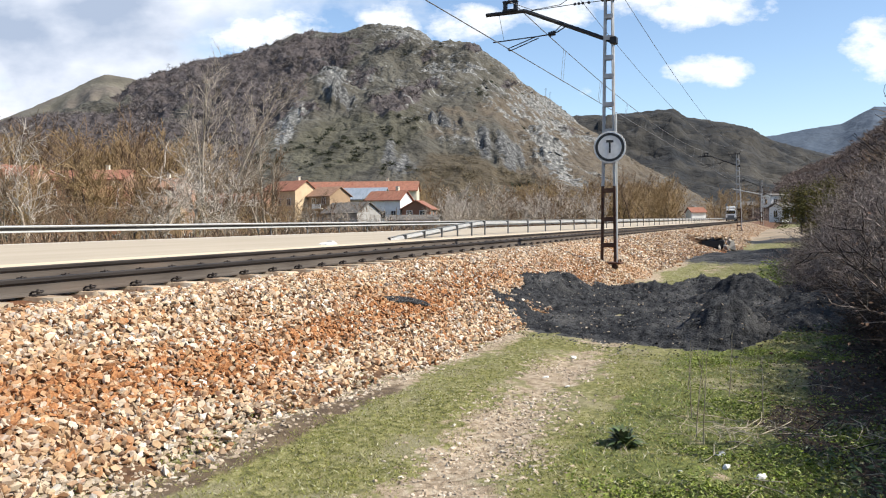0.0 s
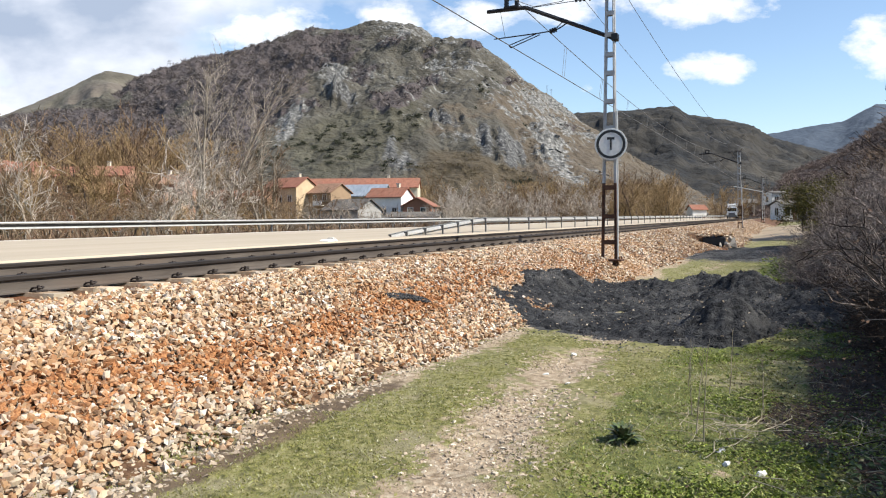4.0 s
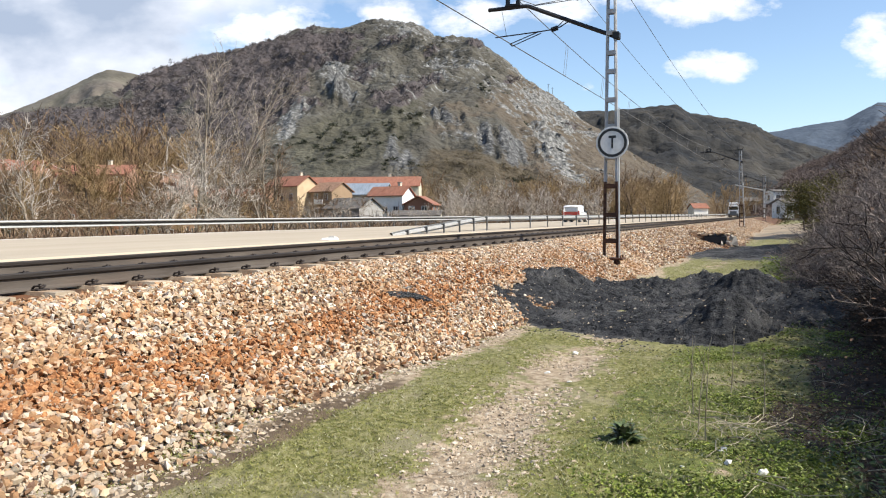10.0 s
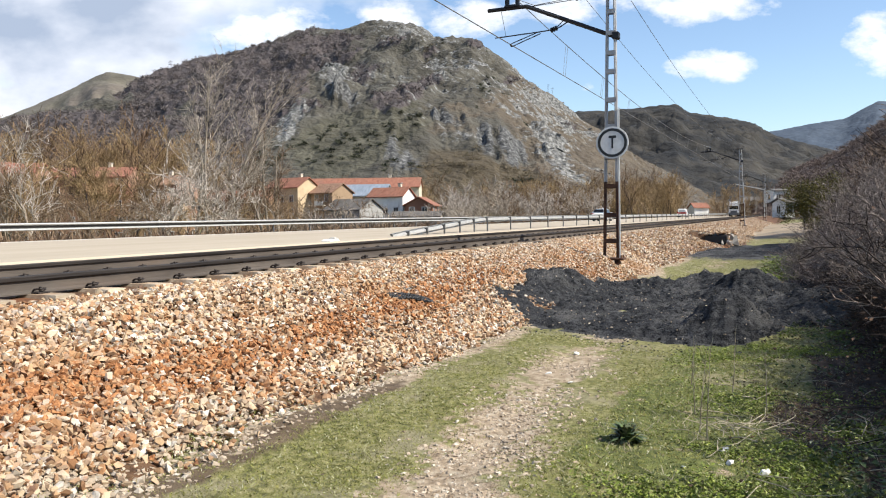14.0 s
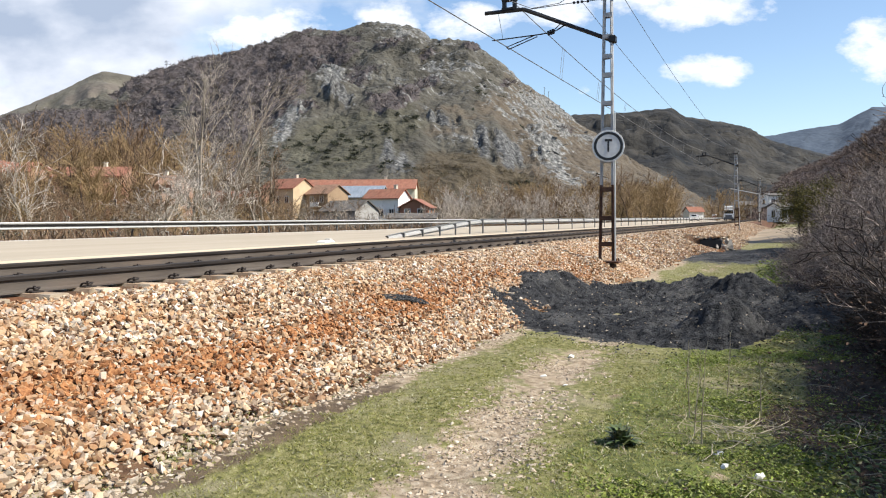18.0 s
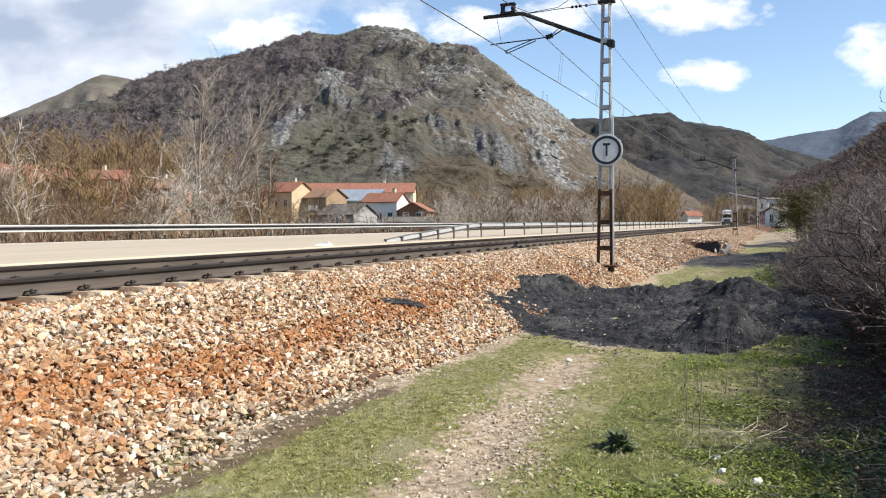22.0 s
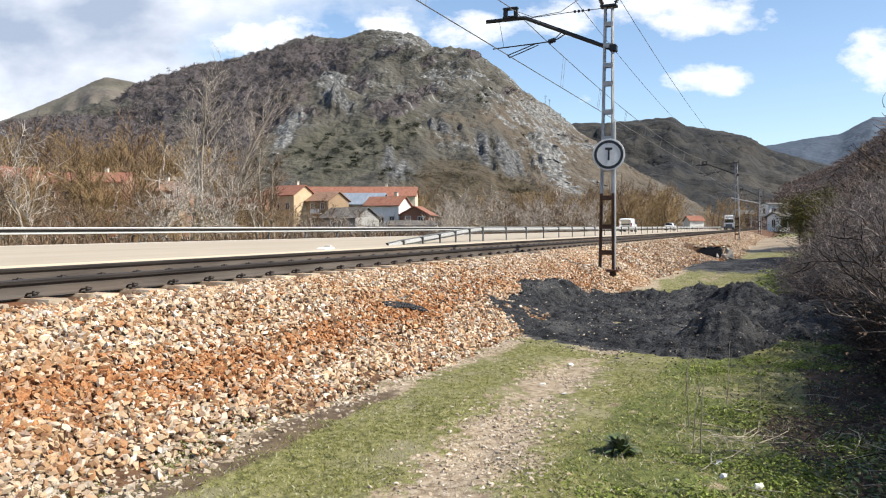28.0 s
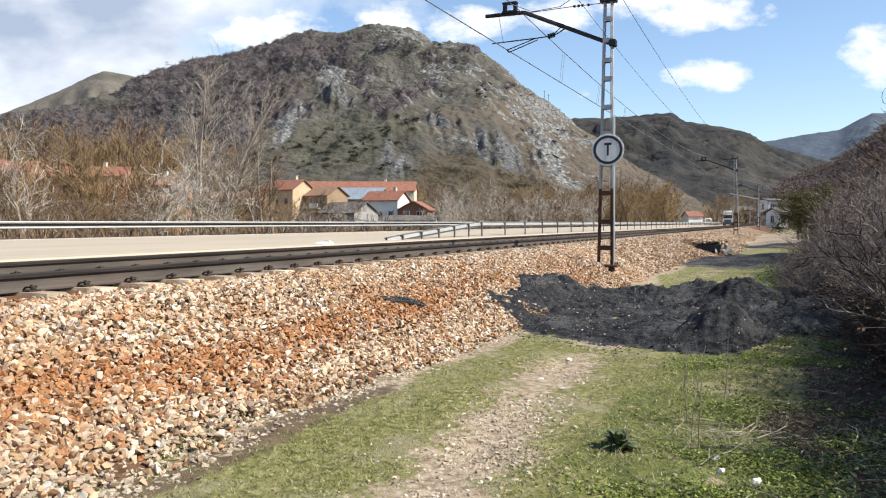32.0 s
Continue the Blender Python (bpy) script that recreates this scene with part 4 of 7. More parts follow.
def build_road_scrub():
    """Brown scrub and dry grass along the drop beyond the far guardrail."""
    r = np.random.default_rng(41)
    n = 4200
    y = r.uniform(-20, 190, n)
    x = -31.5 - r.uniform(0, 1, n) ** 1.2 * 9
    z = np.interp(x, [-60, -36, -31], [-3.0, -2.2, 0.45]) - 0.05
    v, t = scatter([puff(s, 60, 0.018) for s in range(140, 146)], np.stack([x, y, z], 1), r.uniform(0.8, 1.6, n) * np.interp(x, [-40, -33, -31], [2.1, 1.5, 0.45]), 42, (1, 1, 1.0), True)
    stuff("roadside_scrub", v, t, M["twig_brown"], "brown leafless scrub below the road's far edge", "scrub")


def build_track():
    track = thing("railway_track", "single railway track with concrete sleepers on pale ballast", "railway track", m=pose(TRACK_X, 0, 0))
    ys = np.unique(np.r_[-120, -60, np.linspace(-20, 120, 71), np.linspace(130, 1000, 60)])
    h = RAIL_Z
    head = [(-0.036, -0.012), (-0.030, -0.002), (0, 0), (0.030, -0.002), (0.036, -0.012), (0.036, -0.040), (0.030, -0.049), (-0.030, -0.049), (-0.036, -0.040)]
    web = [(-0.012, -0.045), (0.012, -0.045), (0.010, -0.09), (0.014, -0.135), (0.07, -0.152), (0.07, -0.166), (-0.07, -0.166), (-0.07, -0.152), (-0.014, -0.135), (-0.010, -0.09)]
    for side in (1, -1):
        x = side * (NEAR_RAIL - FAR_RAIL) / 2
        rail = part("rail", Geo().sweep([(x + a, b) for a, b in web][::-1], [(0, y, h) for y in ys]), M["rail_web"], track, "dusty brown steel rail")
        part("rail_head", Geo().sweep([(x + a, b) for a, b in head][::-1], [(0, y, h) for y in ys]), M["rail_head"], rail, "dark steel rail head")
    body = Geo().sweep([(-0.14, 0), (0.14, 0), (0.125, 0.12), (0.10, 0.19), (-0.10, 0.19), (-0.125, 0.12)][::-1], [(x, 0, 0) for x in (-1.3, -1.05, -0.5, 0.5, 1.05, 1.3)])
    sleeper_mesh = body.mesh("sleeper", M["sleeper"])
    clip = Geo().box((0, 0, 0.008), (0.10, 0.13, 0.016), bevel=0.004)
    clip.line([(-0.05, -0.04, 0.02), (-0.02, -0.045, 0.04), (0.03, -0.03, 0.045), (0.045, 0.0, 0.035), (0.03, 0.03, 0.045), (-0.02, 0.045, 0.04), (-0.05, 0.04, 0.02)], 0.010, 6)
    clip.rod((0.0, 0, 0.01), (0.0, 0, 0.062), 0.014, 6)
    clip_mesh = clip.mesh("clip", M["clip"])
    base = h - 0.166
    for k in range(90):
        y = 0.30 + 0.6 * k
        s = part("sleeper", sleeper_mesh, None, track)
        s.location = (0, y, base - 0.19)
        for x in (0.98, 0.76, -0.76, -0.98):
            c = part("clip", clip_mesh, None, s)
            c.location = (x, 0, 0.19)
    rest, rc = Geo(), Geo()
    for k in range(90, 330):
        y = 0.30 + 0.6 * k
        rest.box((0, y, base - 0.1), (2.6, 0.26, 0.2))
        for x in (0.98, -0.76):
            rc.box((x, y, base + 0.04), (0.1, 0.13, 0.08))
    tagged(part("sleepers_beyond", rest, M["sleeper"], track), kind="stuff")
    tagged(part("clips_beyond", rc, M["clip"], track), kind="stuff")


def build_kerb_stone():
    t = thing("marker_stone", "white painted stone at the road's edge", "stone", m=pose(-15.6, 24.8, ROAD_Z - 0.08, 0, 0, 10))
    part("block", Geo().box((0, 0, 0.07), (0.34, 0.95, 0.14), bevel=0.06), M["paint"], t)
    part("cap", Geo().box((0, 0.30, 0.15), (0.24, 0.34, 0.10), bevel=0.045), M["concrete"], t)


W_BEAM = [(0.0, 0.155), (0.085, 0.145), (0.10, 0.115), (0.085, 0.085), (-0.06, 0.05), (-0.06, -0.06), (0.085, -0.10), (0.10, -0.125), (0.085, -0.145), (0.0, -0.155)]


def w_profile(face):
    """A thin corrugated beam, its ribs towards the road's side given by face."""
    front = [(face * a, b) for a, b in W_BEAM]
    back = [(face * (a - 0.006), b) for a, b in W_BEAM[::-1]]
    return front + back


def guard_post(g, x, y, top, bottom):
    g.box((x, y, (top + bottom) / 2), (0.055, 0.11, top - bottom), bevel=0.006)


def build_guardrails():
    top = ROAD_Z + 0.60
    near = thing("guardrail", "galvanised steel road guardrail with ramped end beside the railway", "guardrail", "road guardrails")
    xn = -16.1
    top += 0.06
    pts = [(xn, 30.6, ROAD_Z - 0.05), (xn, 31.8, ROAD_Z + 0.06), (xn, 36, ROAD_Z + 0.33), (xn, 40, ROAD_Z + 0.58), (xn, 42.0, top), (xn, 46, top)]
    pts += [(xn, y, top) for y in np.linspace(50, 300, 64)]
    part("beam", Geo().sweep(w_profile(-1), pts), M["zinc"], near, smooth=False)
    for y in [32.0, 34.0, 36.0, 38.0, 40.0] + [42.0 + 4 * k for k in range(64)]:
        z = np.interp(y, [p[1] for p in pts], [p[2] for p in pts])
        g = Geo()
        guard_post(g, xn + 0.11, y, z + 0.12, ROAD_Z - 0.2)
        p = part("post", g, M["zinc_dull"], near)
        part("spacer", Geo().box((xn + 0.045, y, z + 0.03), (0.09, 0.16, 0.16), bevel=0.01), M["zinc_dull"], p)
    top -= 0.13
    far = thing("guardrail", "long galvanised steel guardrail along the far roadside", "guardrail", "road guardrails")
    xf = ROAD_FAR + 0.15
    part("beam", Geo().sweep(w_profile(1), [(xf, y, top + 0.05) for y in np.r_[-300, np.linspace(-60, 300, 91), np.linspace(310, 900, 60)]]), M["zinc"], far)
    # strip added in the beam's recess, its dark colour standing for shade
    part("trough", Geo().sweep([(-0.045, -0.085), (-0.045, 0.075), (-0.036, 0.075), (-0.036, -0.085)], [(xf, y, top + 0.05) for y in np.r_[-300, np.linspace(-60, 300, 91), np.linspace(310, 900, 60)]]), M["zinc_shade"], far, "dark strip standing for shade between the beam's ribs")
    for k in range(80):
        y = 40.2 + 4 * k
        g = Geo()
        guard_post(g, xf - 0.11, y, top + 0.15, ROAD_Z - 0.3)
        p = part("post", g, M["zinc_dull"], far)
        part("spacer", Geo().box((xf - 0.045, y, top + 0.05), (0.09, 0.12, 0.20), bevel=0.01), M["zinc_dull"], p)


MAST_X, MAST_Y, MAST_FOOT, SPAN = -4.17, 19.55, 0.50, 51.8
WIRE_X = -6.92


def mast_parts(mast):
    """Two upright channels joined by flat battens, with a base, a raking arm and its fittings, built round the mast's foot."""
    H = 6.45
    wb, wt = 0.165, 0.085
    lean = lambda z: wb + (wt - wb) * z / H
    for s in (-1, 1):
        low, high = Geo(), Geo()
        for g, z0, z1 in ((low, 0.0, 1.9), (high, 1.9, H)):
            for dy in (-0.055, 0.055):
                g.tubes([(s * lean(z0), dy, z0)], [(s * lean(z1), dy, z1)], 0.02, 0.02, 4)
            a, b = s * lean(z0), s * lean(z1)
            g.add([(a - 0.028, -0.06, z0), (a + 0.028, -0.06, z0), (a + 0.028, 0.06, z0), (a - 0.028, 0.06, z0), (b - 0.028, -0.06, z1), (b + 0.028, -0.06, z1), (b + 0.028, 0.06, z1), (b - 0.028, 0.06, z1)],
                  [(3, 2, 1, 0), (4, 5, 6, 7), (0, 1, 5, 4), (1, 2, 6, 5), (2, 3, 7, 6), (3, 0, 4, 7)])
        part("upright", high, M["mast"], mast, "grey steel mast channel")
        part("upright_foot", low, M["rust"], mast, "rusty lower mast channel")
    for k, z in enumerate((0.44, 1.08, 1.79, 2.5, 3.25, 3.9, 4.59, 5.04, 5.52, 6.04)):
        w = lean(z) * 2
        g = Geo()
        for dy in (-0.068, 0.068):
            g.box((0, dy, z), (w + 0.03, 0.012, 0.11), bevel=0.003)
        part("batten", g, M["rust"] if z < 1.9 else M["mast"], mast)
    part("base", Geo().box((0, 0, -0.25), (0.40, 0.34, 0.42), bevel=0.03), M["rust"], mast, "rust-stained foundation block")
    plate = Geo().box((0, 0, 0.0), (0.66, 0.40, 0.05), bevel=0.01)
    for x in (-0.27, 0.27):
        for y in (-0.14, 0.14):
            plate.rod((x, y, 0), (x, y, 0.09), 0.018, 6)
    part("base_plate", plate, M["rust"], mast)
    part("cap", Geo().box((0, 0, H + 0.03), (0.40, 0.22, 0.07), bevel=0.015), M["arm"], mast)
    for s in (-1, 1):
        g = Geo().rod((s * 0.14, 0, H + 0.05), (s * 0.22, 0, H + 0.22), 0.012, 6)
        for i in range(3):
            g.rod((s * (0.17 + 0.02 * i), 0, H + 0.11 + 0.04 * i), (s * (0.175 + 0.02 * i), 0, H + 0.13 + 0.04 * i), 0.05, 8)
        part("insulator", g, M["insul"], mast)
    # conduit on the sunny side
    part("conduit", Geo().rod((0.225, -0.05, 0.0), (0.185, -0.05, 3.66), 0.022, 8), M["zinc"], mast, "bright galvanised conduit")


def mast_arm(mast):
    z0, knee, tip = 5.45, Vector((-2.16, 0, 6.42)), Vector((-3.21, 0, 6.42))
    g = Geo()
    a = Vector((0.05, 0, z0))
    for p, q in ((a, knee), (knee, tip)):
        g.tubes([p], [q], 0.052, 0.052, 4)
        g.rod(p, q, 0.045, 8)
    g.box((0.12, 0, z0), (0.16, 0.2, 0.18), bevel=0.02)
    arm = part("cantilever", g, M["arm"], mast, "dark steel cantilever arm")
    clamp = Geo()
    for x in (-2.68, -2.40):
        clamp.box((x, 0, 6.57), (0.09, 0.1, 0.26), bevel=0.02)
    clamp.box((-2.54, 0, 6.69), (0.40, 0.12, 0.07), bevel=0.02).box((-2.54, 0, 6.47), (0.40, 0.12, 0.07), bevel=0.02)
    part("wire_clamp", clamp, M["arm"], arm)
    tie = Geo().line([(-0.10, 0, 6.45), (-1.0, 0, 6.44), (-2.1, 0, 6.40)], 0.010, 5)
    for x in (-0.85, -0.75, -0.65, -0.5):
        tie.rod((x - 0.025, 0, 6.442), (x + 0.025, 0, 6.444), 0.035, 8)
    part("tie_rod", tie, M["arm"], mast)
    reg = Geo().line([(-1.02, 0, 5.95), (-1.30, 0, 5.80), (-1.47, 0, 5.76), (-1.80, 0, 5.74), (-3.02, 0, 5.70)], 0.016, 6)
    reg.line([(-1.15, 0, 6.0), (-1.38, 0, 5.80)], 0.012, 6).line([(-1.85, 0, 5.74), (-2.62, 0.0, 5.50), (-2.58, 0.05, 5.45), (-1.80, 0.02, 5.70)], 0.013, 6)
    for i in range(3):
        reg.rod((-1.36 - 0.06 * i, 0, 5.79 - 0.015 * i), (-1.40 - 0.06 * i, 0, 5.78 - 0.015 * i), 0.065, 8)
    part("registration_arm", reg, M["arm"], arm)
    part("steady_dropper", Geo().line([(-2.85, 0, 6.40), (-2.72, 0, 5.72)], 0.006, 4), M["wire"], arm)


def build_masts():
    first = thing("catenary_mast", "grey steel batten mast with rusty foot beside the track", "mast", "catenary masts")
    mast_parts(first)
    mast_arm(first)
    first.matrix_basis = pose(MAST_X, MAST_Y, MAST_FOOT)
    for k in (1, 2, 3, 4, -1):
        tagged(copy_thing(first, pose(MAST_X, MAST_Y + SPAN * k, MAST_FOOT, 0, -1.5 if k == 1 else 0, 0)), "grey steel batten mast further along the railway")
    ys = lambda k: MAST_Y + SPAN * k
    contact, carrier, feeders, drops = Geo(), Geo(), [Geo(), Geo()], []
    for k in range(-1, 4):
        t = np.linspace(0, 1, 21)
        y = ys(k) + SPAN * t
        contact.line(np.stack([np.full(21, WIRE_X + 0.15), y, np.full(21, MAST_FOOT + 5.50)], 1), 0.013, 5)
        zc = MAST_FOOT + 6.70 - 0.7 * 4 * t * (1 - t)
        carrier.line(np.stack([np.full(21, WIRE_X + 0.24), y, zc], 1), 0.012, 5)
        for s in range(1, 10):
            tt = s / 10
            for dy in (-0.12, 0.12):
                drops.append(((WIRE_X + 0.24, ys(k) + SPAN * tt + dy, MAST_FOOT + 6.70 - 2.8 * tt * (1 - tt)), (WIRE_X + 0.15, ys(k) + SPAN * tt + dy, MAST_FOOT + 5.50)))
        for g, x, z0, sag in ((feeders[0], MAST_X + 0.22, MAST_FOOT + 6.70, 0.75), (feeders[1], MAST_X - 1.13, MAST_FOOT + 7.1, 0.8)):
            g.line(np.stack([np.full(21, x), y, z0 - sag * 4 * t * (1 - t)], 1), 0.0075, 5)
    line = thing("overhead_line", "thin dark overhead railway wires with droppers", "overhead wires")
    part("contact_wire", contact, M["wire"], line)
    part("carrier_wire", carrier, M["wire"], line)
    for g in feeders:
        part("feeder_wire", g, M["wire"], line)
    for a, b in drops:
        part("dropper", Geo().tubes([a], [b], 0.006, 0.006, 3), M["wire"], line)
    # loose jumper loop above the cantilever
    part("jumper", Geo().line([(WIRE_X + 0.3, MAST_Y - 0.3, MAST_FOOT + 6.6), (WIRE_X + 0.8, MAST_Y, MAST_FOOT + 6.42), (WIRE_X + 1.5, MAST_Y + 0.1, MAST_FOOT + 6.5), (WIRE_X + 2.3, MAST_Y + 0.1, MAST_FOOT + 6.95)], 0.009, 4), M["wire"], line)


def build_sign():
    sign = thing("round_sign", "round white sign with black ring and letter T on the mast", "sign", m=pose(MAST_X + 0.06, MAST_Y - 0.16, MAST_FOOT + 2.84, 90, 0, 8))
    n = 48
    ang = np.arange(n) * 2 * np.pi / n
    ring = lambda r, z: np.stack([np.cos(ang) * r, np.sin(ang) * r, np.full(n, z)], 1)

    def loops(g, rings, close=True):
        v = np.concatenate(rings)
        i = np.arange(n)
        q = np.concatenate([np.stack([k * n + i, k * n + (i + 1) % n, (k + 1) * n + (i + 1) % n, (k + 1) * n + i], 1) for k in range(len(rings) - 1)])
        return g.add(v, q)

    disc = Geo()
    loops(disc, [ring(0.0, -0.012), ring(0.385, -0.012), ring(0.39, -0.006), ring(0.39, 0.006), ring(0.385, 0.012), ring(0.0, 0.012)])
    part("disc", disc, M["disc"], sign, smooth=False)
    band = Geo()
    loops(band, [ring(0.285, 0.0125), ring(0.285, 0.0165), ring(0.35, 0.0165), ring(0.35, 0.0125)])
    part("ring", band, M["black"], sign, "black painted ring")
    curve = bpy.data.curves.new("letter", "FONT")
    curve.body, curve.size, curve.align_x, curve.align_y, curve.extrude, curve.offset = "T", 0.42, "CENTER", "CENTER", 0.003, 0.012
    tmp = bpy.data.objects.new("letter_source", curve)
    scene.collection.objects.link(tmp)
    me = bpy.data.meshes.new_from_object(tmp.evaluated_get(bpy.context.evaluated_depsgraph_get()))
    bpy.data.objects.remove(tmp)
    me.transform(Matrix.Diagonal((0.66, 1.0, 1.0, 1.0)))
    me.materials.clear()
    me.materials.append(M["black"])
    letter = part("letter", me, None, sign, "black letter T")
    letter.location = (0, 0.0, 0.016)
    bracket = Geo().box((-0.08, 0.05, -0.06), (0.03, 0.5, 0.09)).box((0.08, 0.05, -0.06), (0.03, 0.5, 0.09))
    part("bracket", bracket, M["zinc_dull"], sign)


def build_coal():
    v, q = sheet(np.linspace(-5.6, 1.9, 210), np.linspace(8.6, 21.2, 300), lambda x, y: np.maximum(bank_xy(x, y), ground_z(x, y)) + coal_height(x, y))
    heap = tagged(new("coal_heap", mesh_from("coal_heap", v, q, M["coal"], True)), "spread heaps of black coal dust beside the track", "coal heap")
    heap["kind"] = "stuff"
    r = np.random.default_rng(3)
    x, y = r.uniform(-5.1, 1.5, 15000), r.uniform(9.0, 20.6, 15000)
    h = coal_height(x, y)
    k = (h > 0.0) | (r.uniform(0, 1, 15000) < 0.45) & (h > -0.157) | (x > -5.0) & (x < -4.1) & (y > 9.8) & (y < 16) & (r.uniform(0, 1, 15000) < 0.5)
    x, y, h = x[k], y[k], np.maximum(h[k], 0)
    pos = np.stack([x, y, np.maximum(bank_xy(x, y), ground_z(x, y)) + h + 0.004 + 0.03 * (x < -4.1) * (h <= 0)], 1)
    vv, tt = scatter([chip(s) for s in range(20, 24)], pos, r.uniform(0.006, 0.014, len(pos)) * r.choice([1, 1, 1, 1.8], len(pos)), 9)
    stuff("coal_lumps", vv, tt, M["coal_lump"], "small loose coal lumps on the heaps", "coal lumps")
    pos = []
    while len(pos) < 900:
        px_, py_ = r.uniform(-4.6, 1.2), r.uniform(9.5, 20)
        if coal_height(px_, py_) > 0.02:
            pos.append((px_, py_, max(bank_z(px_), ground_z(px_, py_)) + coal_height(px_, py_) + 0.01))
    vv, tt = scatter([chip(s) for s in range(24, 27)], pos, 0.005 + 0.016 * r.uniform(0, 1, 900) ** 2, 10)
    stuff("pale_stones", vv, tt, M["pebble"], "pale stones scattered over the coal", "stones")
    # a small spill on the bank, and a second low spread further off
    a = r.uniform(0, 2 * np.pi, 1500)
    rad = np.sqrt(r.uniform(0, 1, 1500))
    rad = rad * (0.75 + 0.35 * vnoise(a * 1.2, a * 0, 64))
    x, y = -4.70 + 0.12 * rad * np.cos(a) + 0.14 * rad * np.sin(a), 9.50 + 0.42 * rad * np.sin(a)
    vv, tt = scatter([chip(s) for s in range(20, 24)], np.stack([x, y, bank_z(x) + 0.035 + 0.03 * (1 - rad)], 1), r.uniform(0.008, 0.02, 1500), 11)
    stuff("coal_spill", vv, tt, M["coal_lump"], "small spill of coal on the ballast", "coal spill")
    v, q = sheet(np.linspace(-4.2, 2.5, 50), np.linspace(27, 42, 90), lambda x, y: np.maximum(bank_z(x), 0) + (0.12 + 0.25 * np.exp(-(((x + 0.6) / 1.2) ** 2 + ((y - 36) / 2.0) ** 2)) + 0.08 * vnoise(x, y, 61))
                 * step(y + 0.8 * vnoise(x * 0.7, y * 0.7, 62), 29.5, 31.5) * (1 - step(y, 39, 41)) * step(x, -4.1, -3.2) * (1 - step(x, 1.0, 2.3)) - 0.08)
    tagged(new("coal_spread", mesh_from("coal_spread", v, q, M["coal"], True)), "low spread of grey coal dust further along", "coal heap")["kind"] = "stuff"


# ---- plants ----
def grow(seed, height, trunk_r, levels, kids, upright, spread, twig_r, start=0.25, wobble=0.12, first_len=0.55, shrink=0.62):
    """Branch pieces of a leafless tree: a list per level of (a, b, ra, rb)."""
    r = np.random.default_rng(seed)
    out = [[] for _ in range(levels + 1)]

    def limb(p, d, length, rad, lev):
        steps = 5 if lev == 0 else 4 if lev == 1 else 3
        pts, rads = [p], [rad]
        for s in range(steps):
            d = d + r.normal(0, wobble, 3) + np.array([0, 0, upright * (0.10 if lev else 0.0)])
            d = d / np.linalg.norm(d)
            p = p + d * length / steps
            pts.append(p)
            rads.append(max(twig_r * 0.7, rad * (1 - 0.8 * (s + 1) / steps)))
        for s in range(steps):
            out[lev].append((pts[s], pts[s + 1], rads[s], rads[s + 1]))
        if lev == levels:
            return
        count = kids[lev]
        for c in range(count):
            f = start + (1 - start) * (c + r.uniform(0, 1)) / count if lev == 0 else r.uniform(0.15, 1)
            f = min(f, 0.99)
            s = int(f * steps)
            g = f * steps - s
            q = pts[s] * (1 - g) + pts[s + 1] * g
            base = pts[s + 1] - pts[s]
            base = base / np.linalg.norm(base)
            side = np.cross(base, r.normal(size=3))
            side /= np.linalg.norm(side) + 1e-9
            ang = spread * r.uniform(0.6, 1.3)
            dd = base * math.cos(ang) + side * math.sin(ang)
            dd[2] += upright * 0.25
            dd /= np.linalg.norm(dd)
            ln = length * (first_len if lev == 0 else shrink) * r.uniform(0.6, 1.15) * (1.15 - 0.6 * f if lev == 0 else 1)
            limb(q, dd, ln, max(twig_r, (rads[s] * (1 - g) + rads[s + 1] * g) * 0.55), lev + 1)

    limb(np.zeros(3), np.array([r.normal(0, 0.05), r.normal(0, 0.05), 1.0]), height, trunk_r, 0)
    return out


def pieces(g, rows, n):
    a, b, ra, rb = (np.array(c) for c in zip(*rows))
    return g.tubes(a, b, ra, rb, n)


def bare_tree(name, label, seed, bark, twigs, m, split=2, group="", category="tree", **kw):
    lev = grow(seed, **kw)
    t = thing(name, label, category, group)
    part("trunk", pieces(Geo(), lev[0], 7), bark, t, smooth=True)
    limbs = sum(lev[1:split], [])
    if limbs:
        part("limb_frame", pieces(Geo(), limbs, 4), bark, t)
    part("crown", pieces(Geo(), sum(lev[split:], []), 3), twigs, t)
    t.matrix_basis = m
    return t


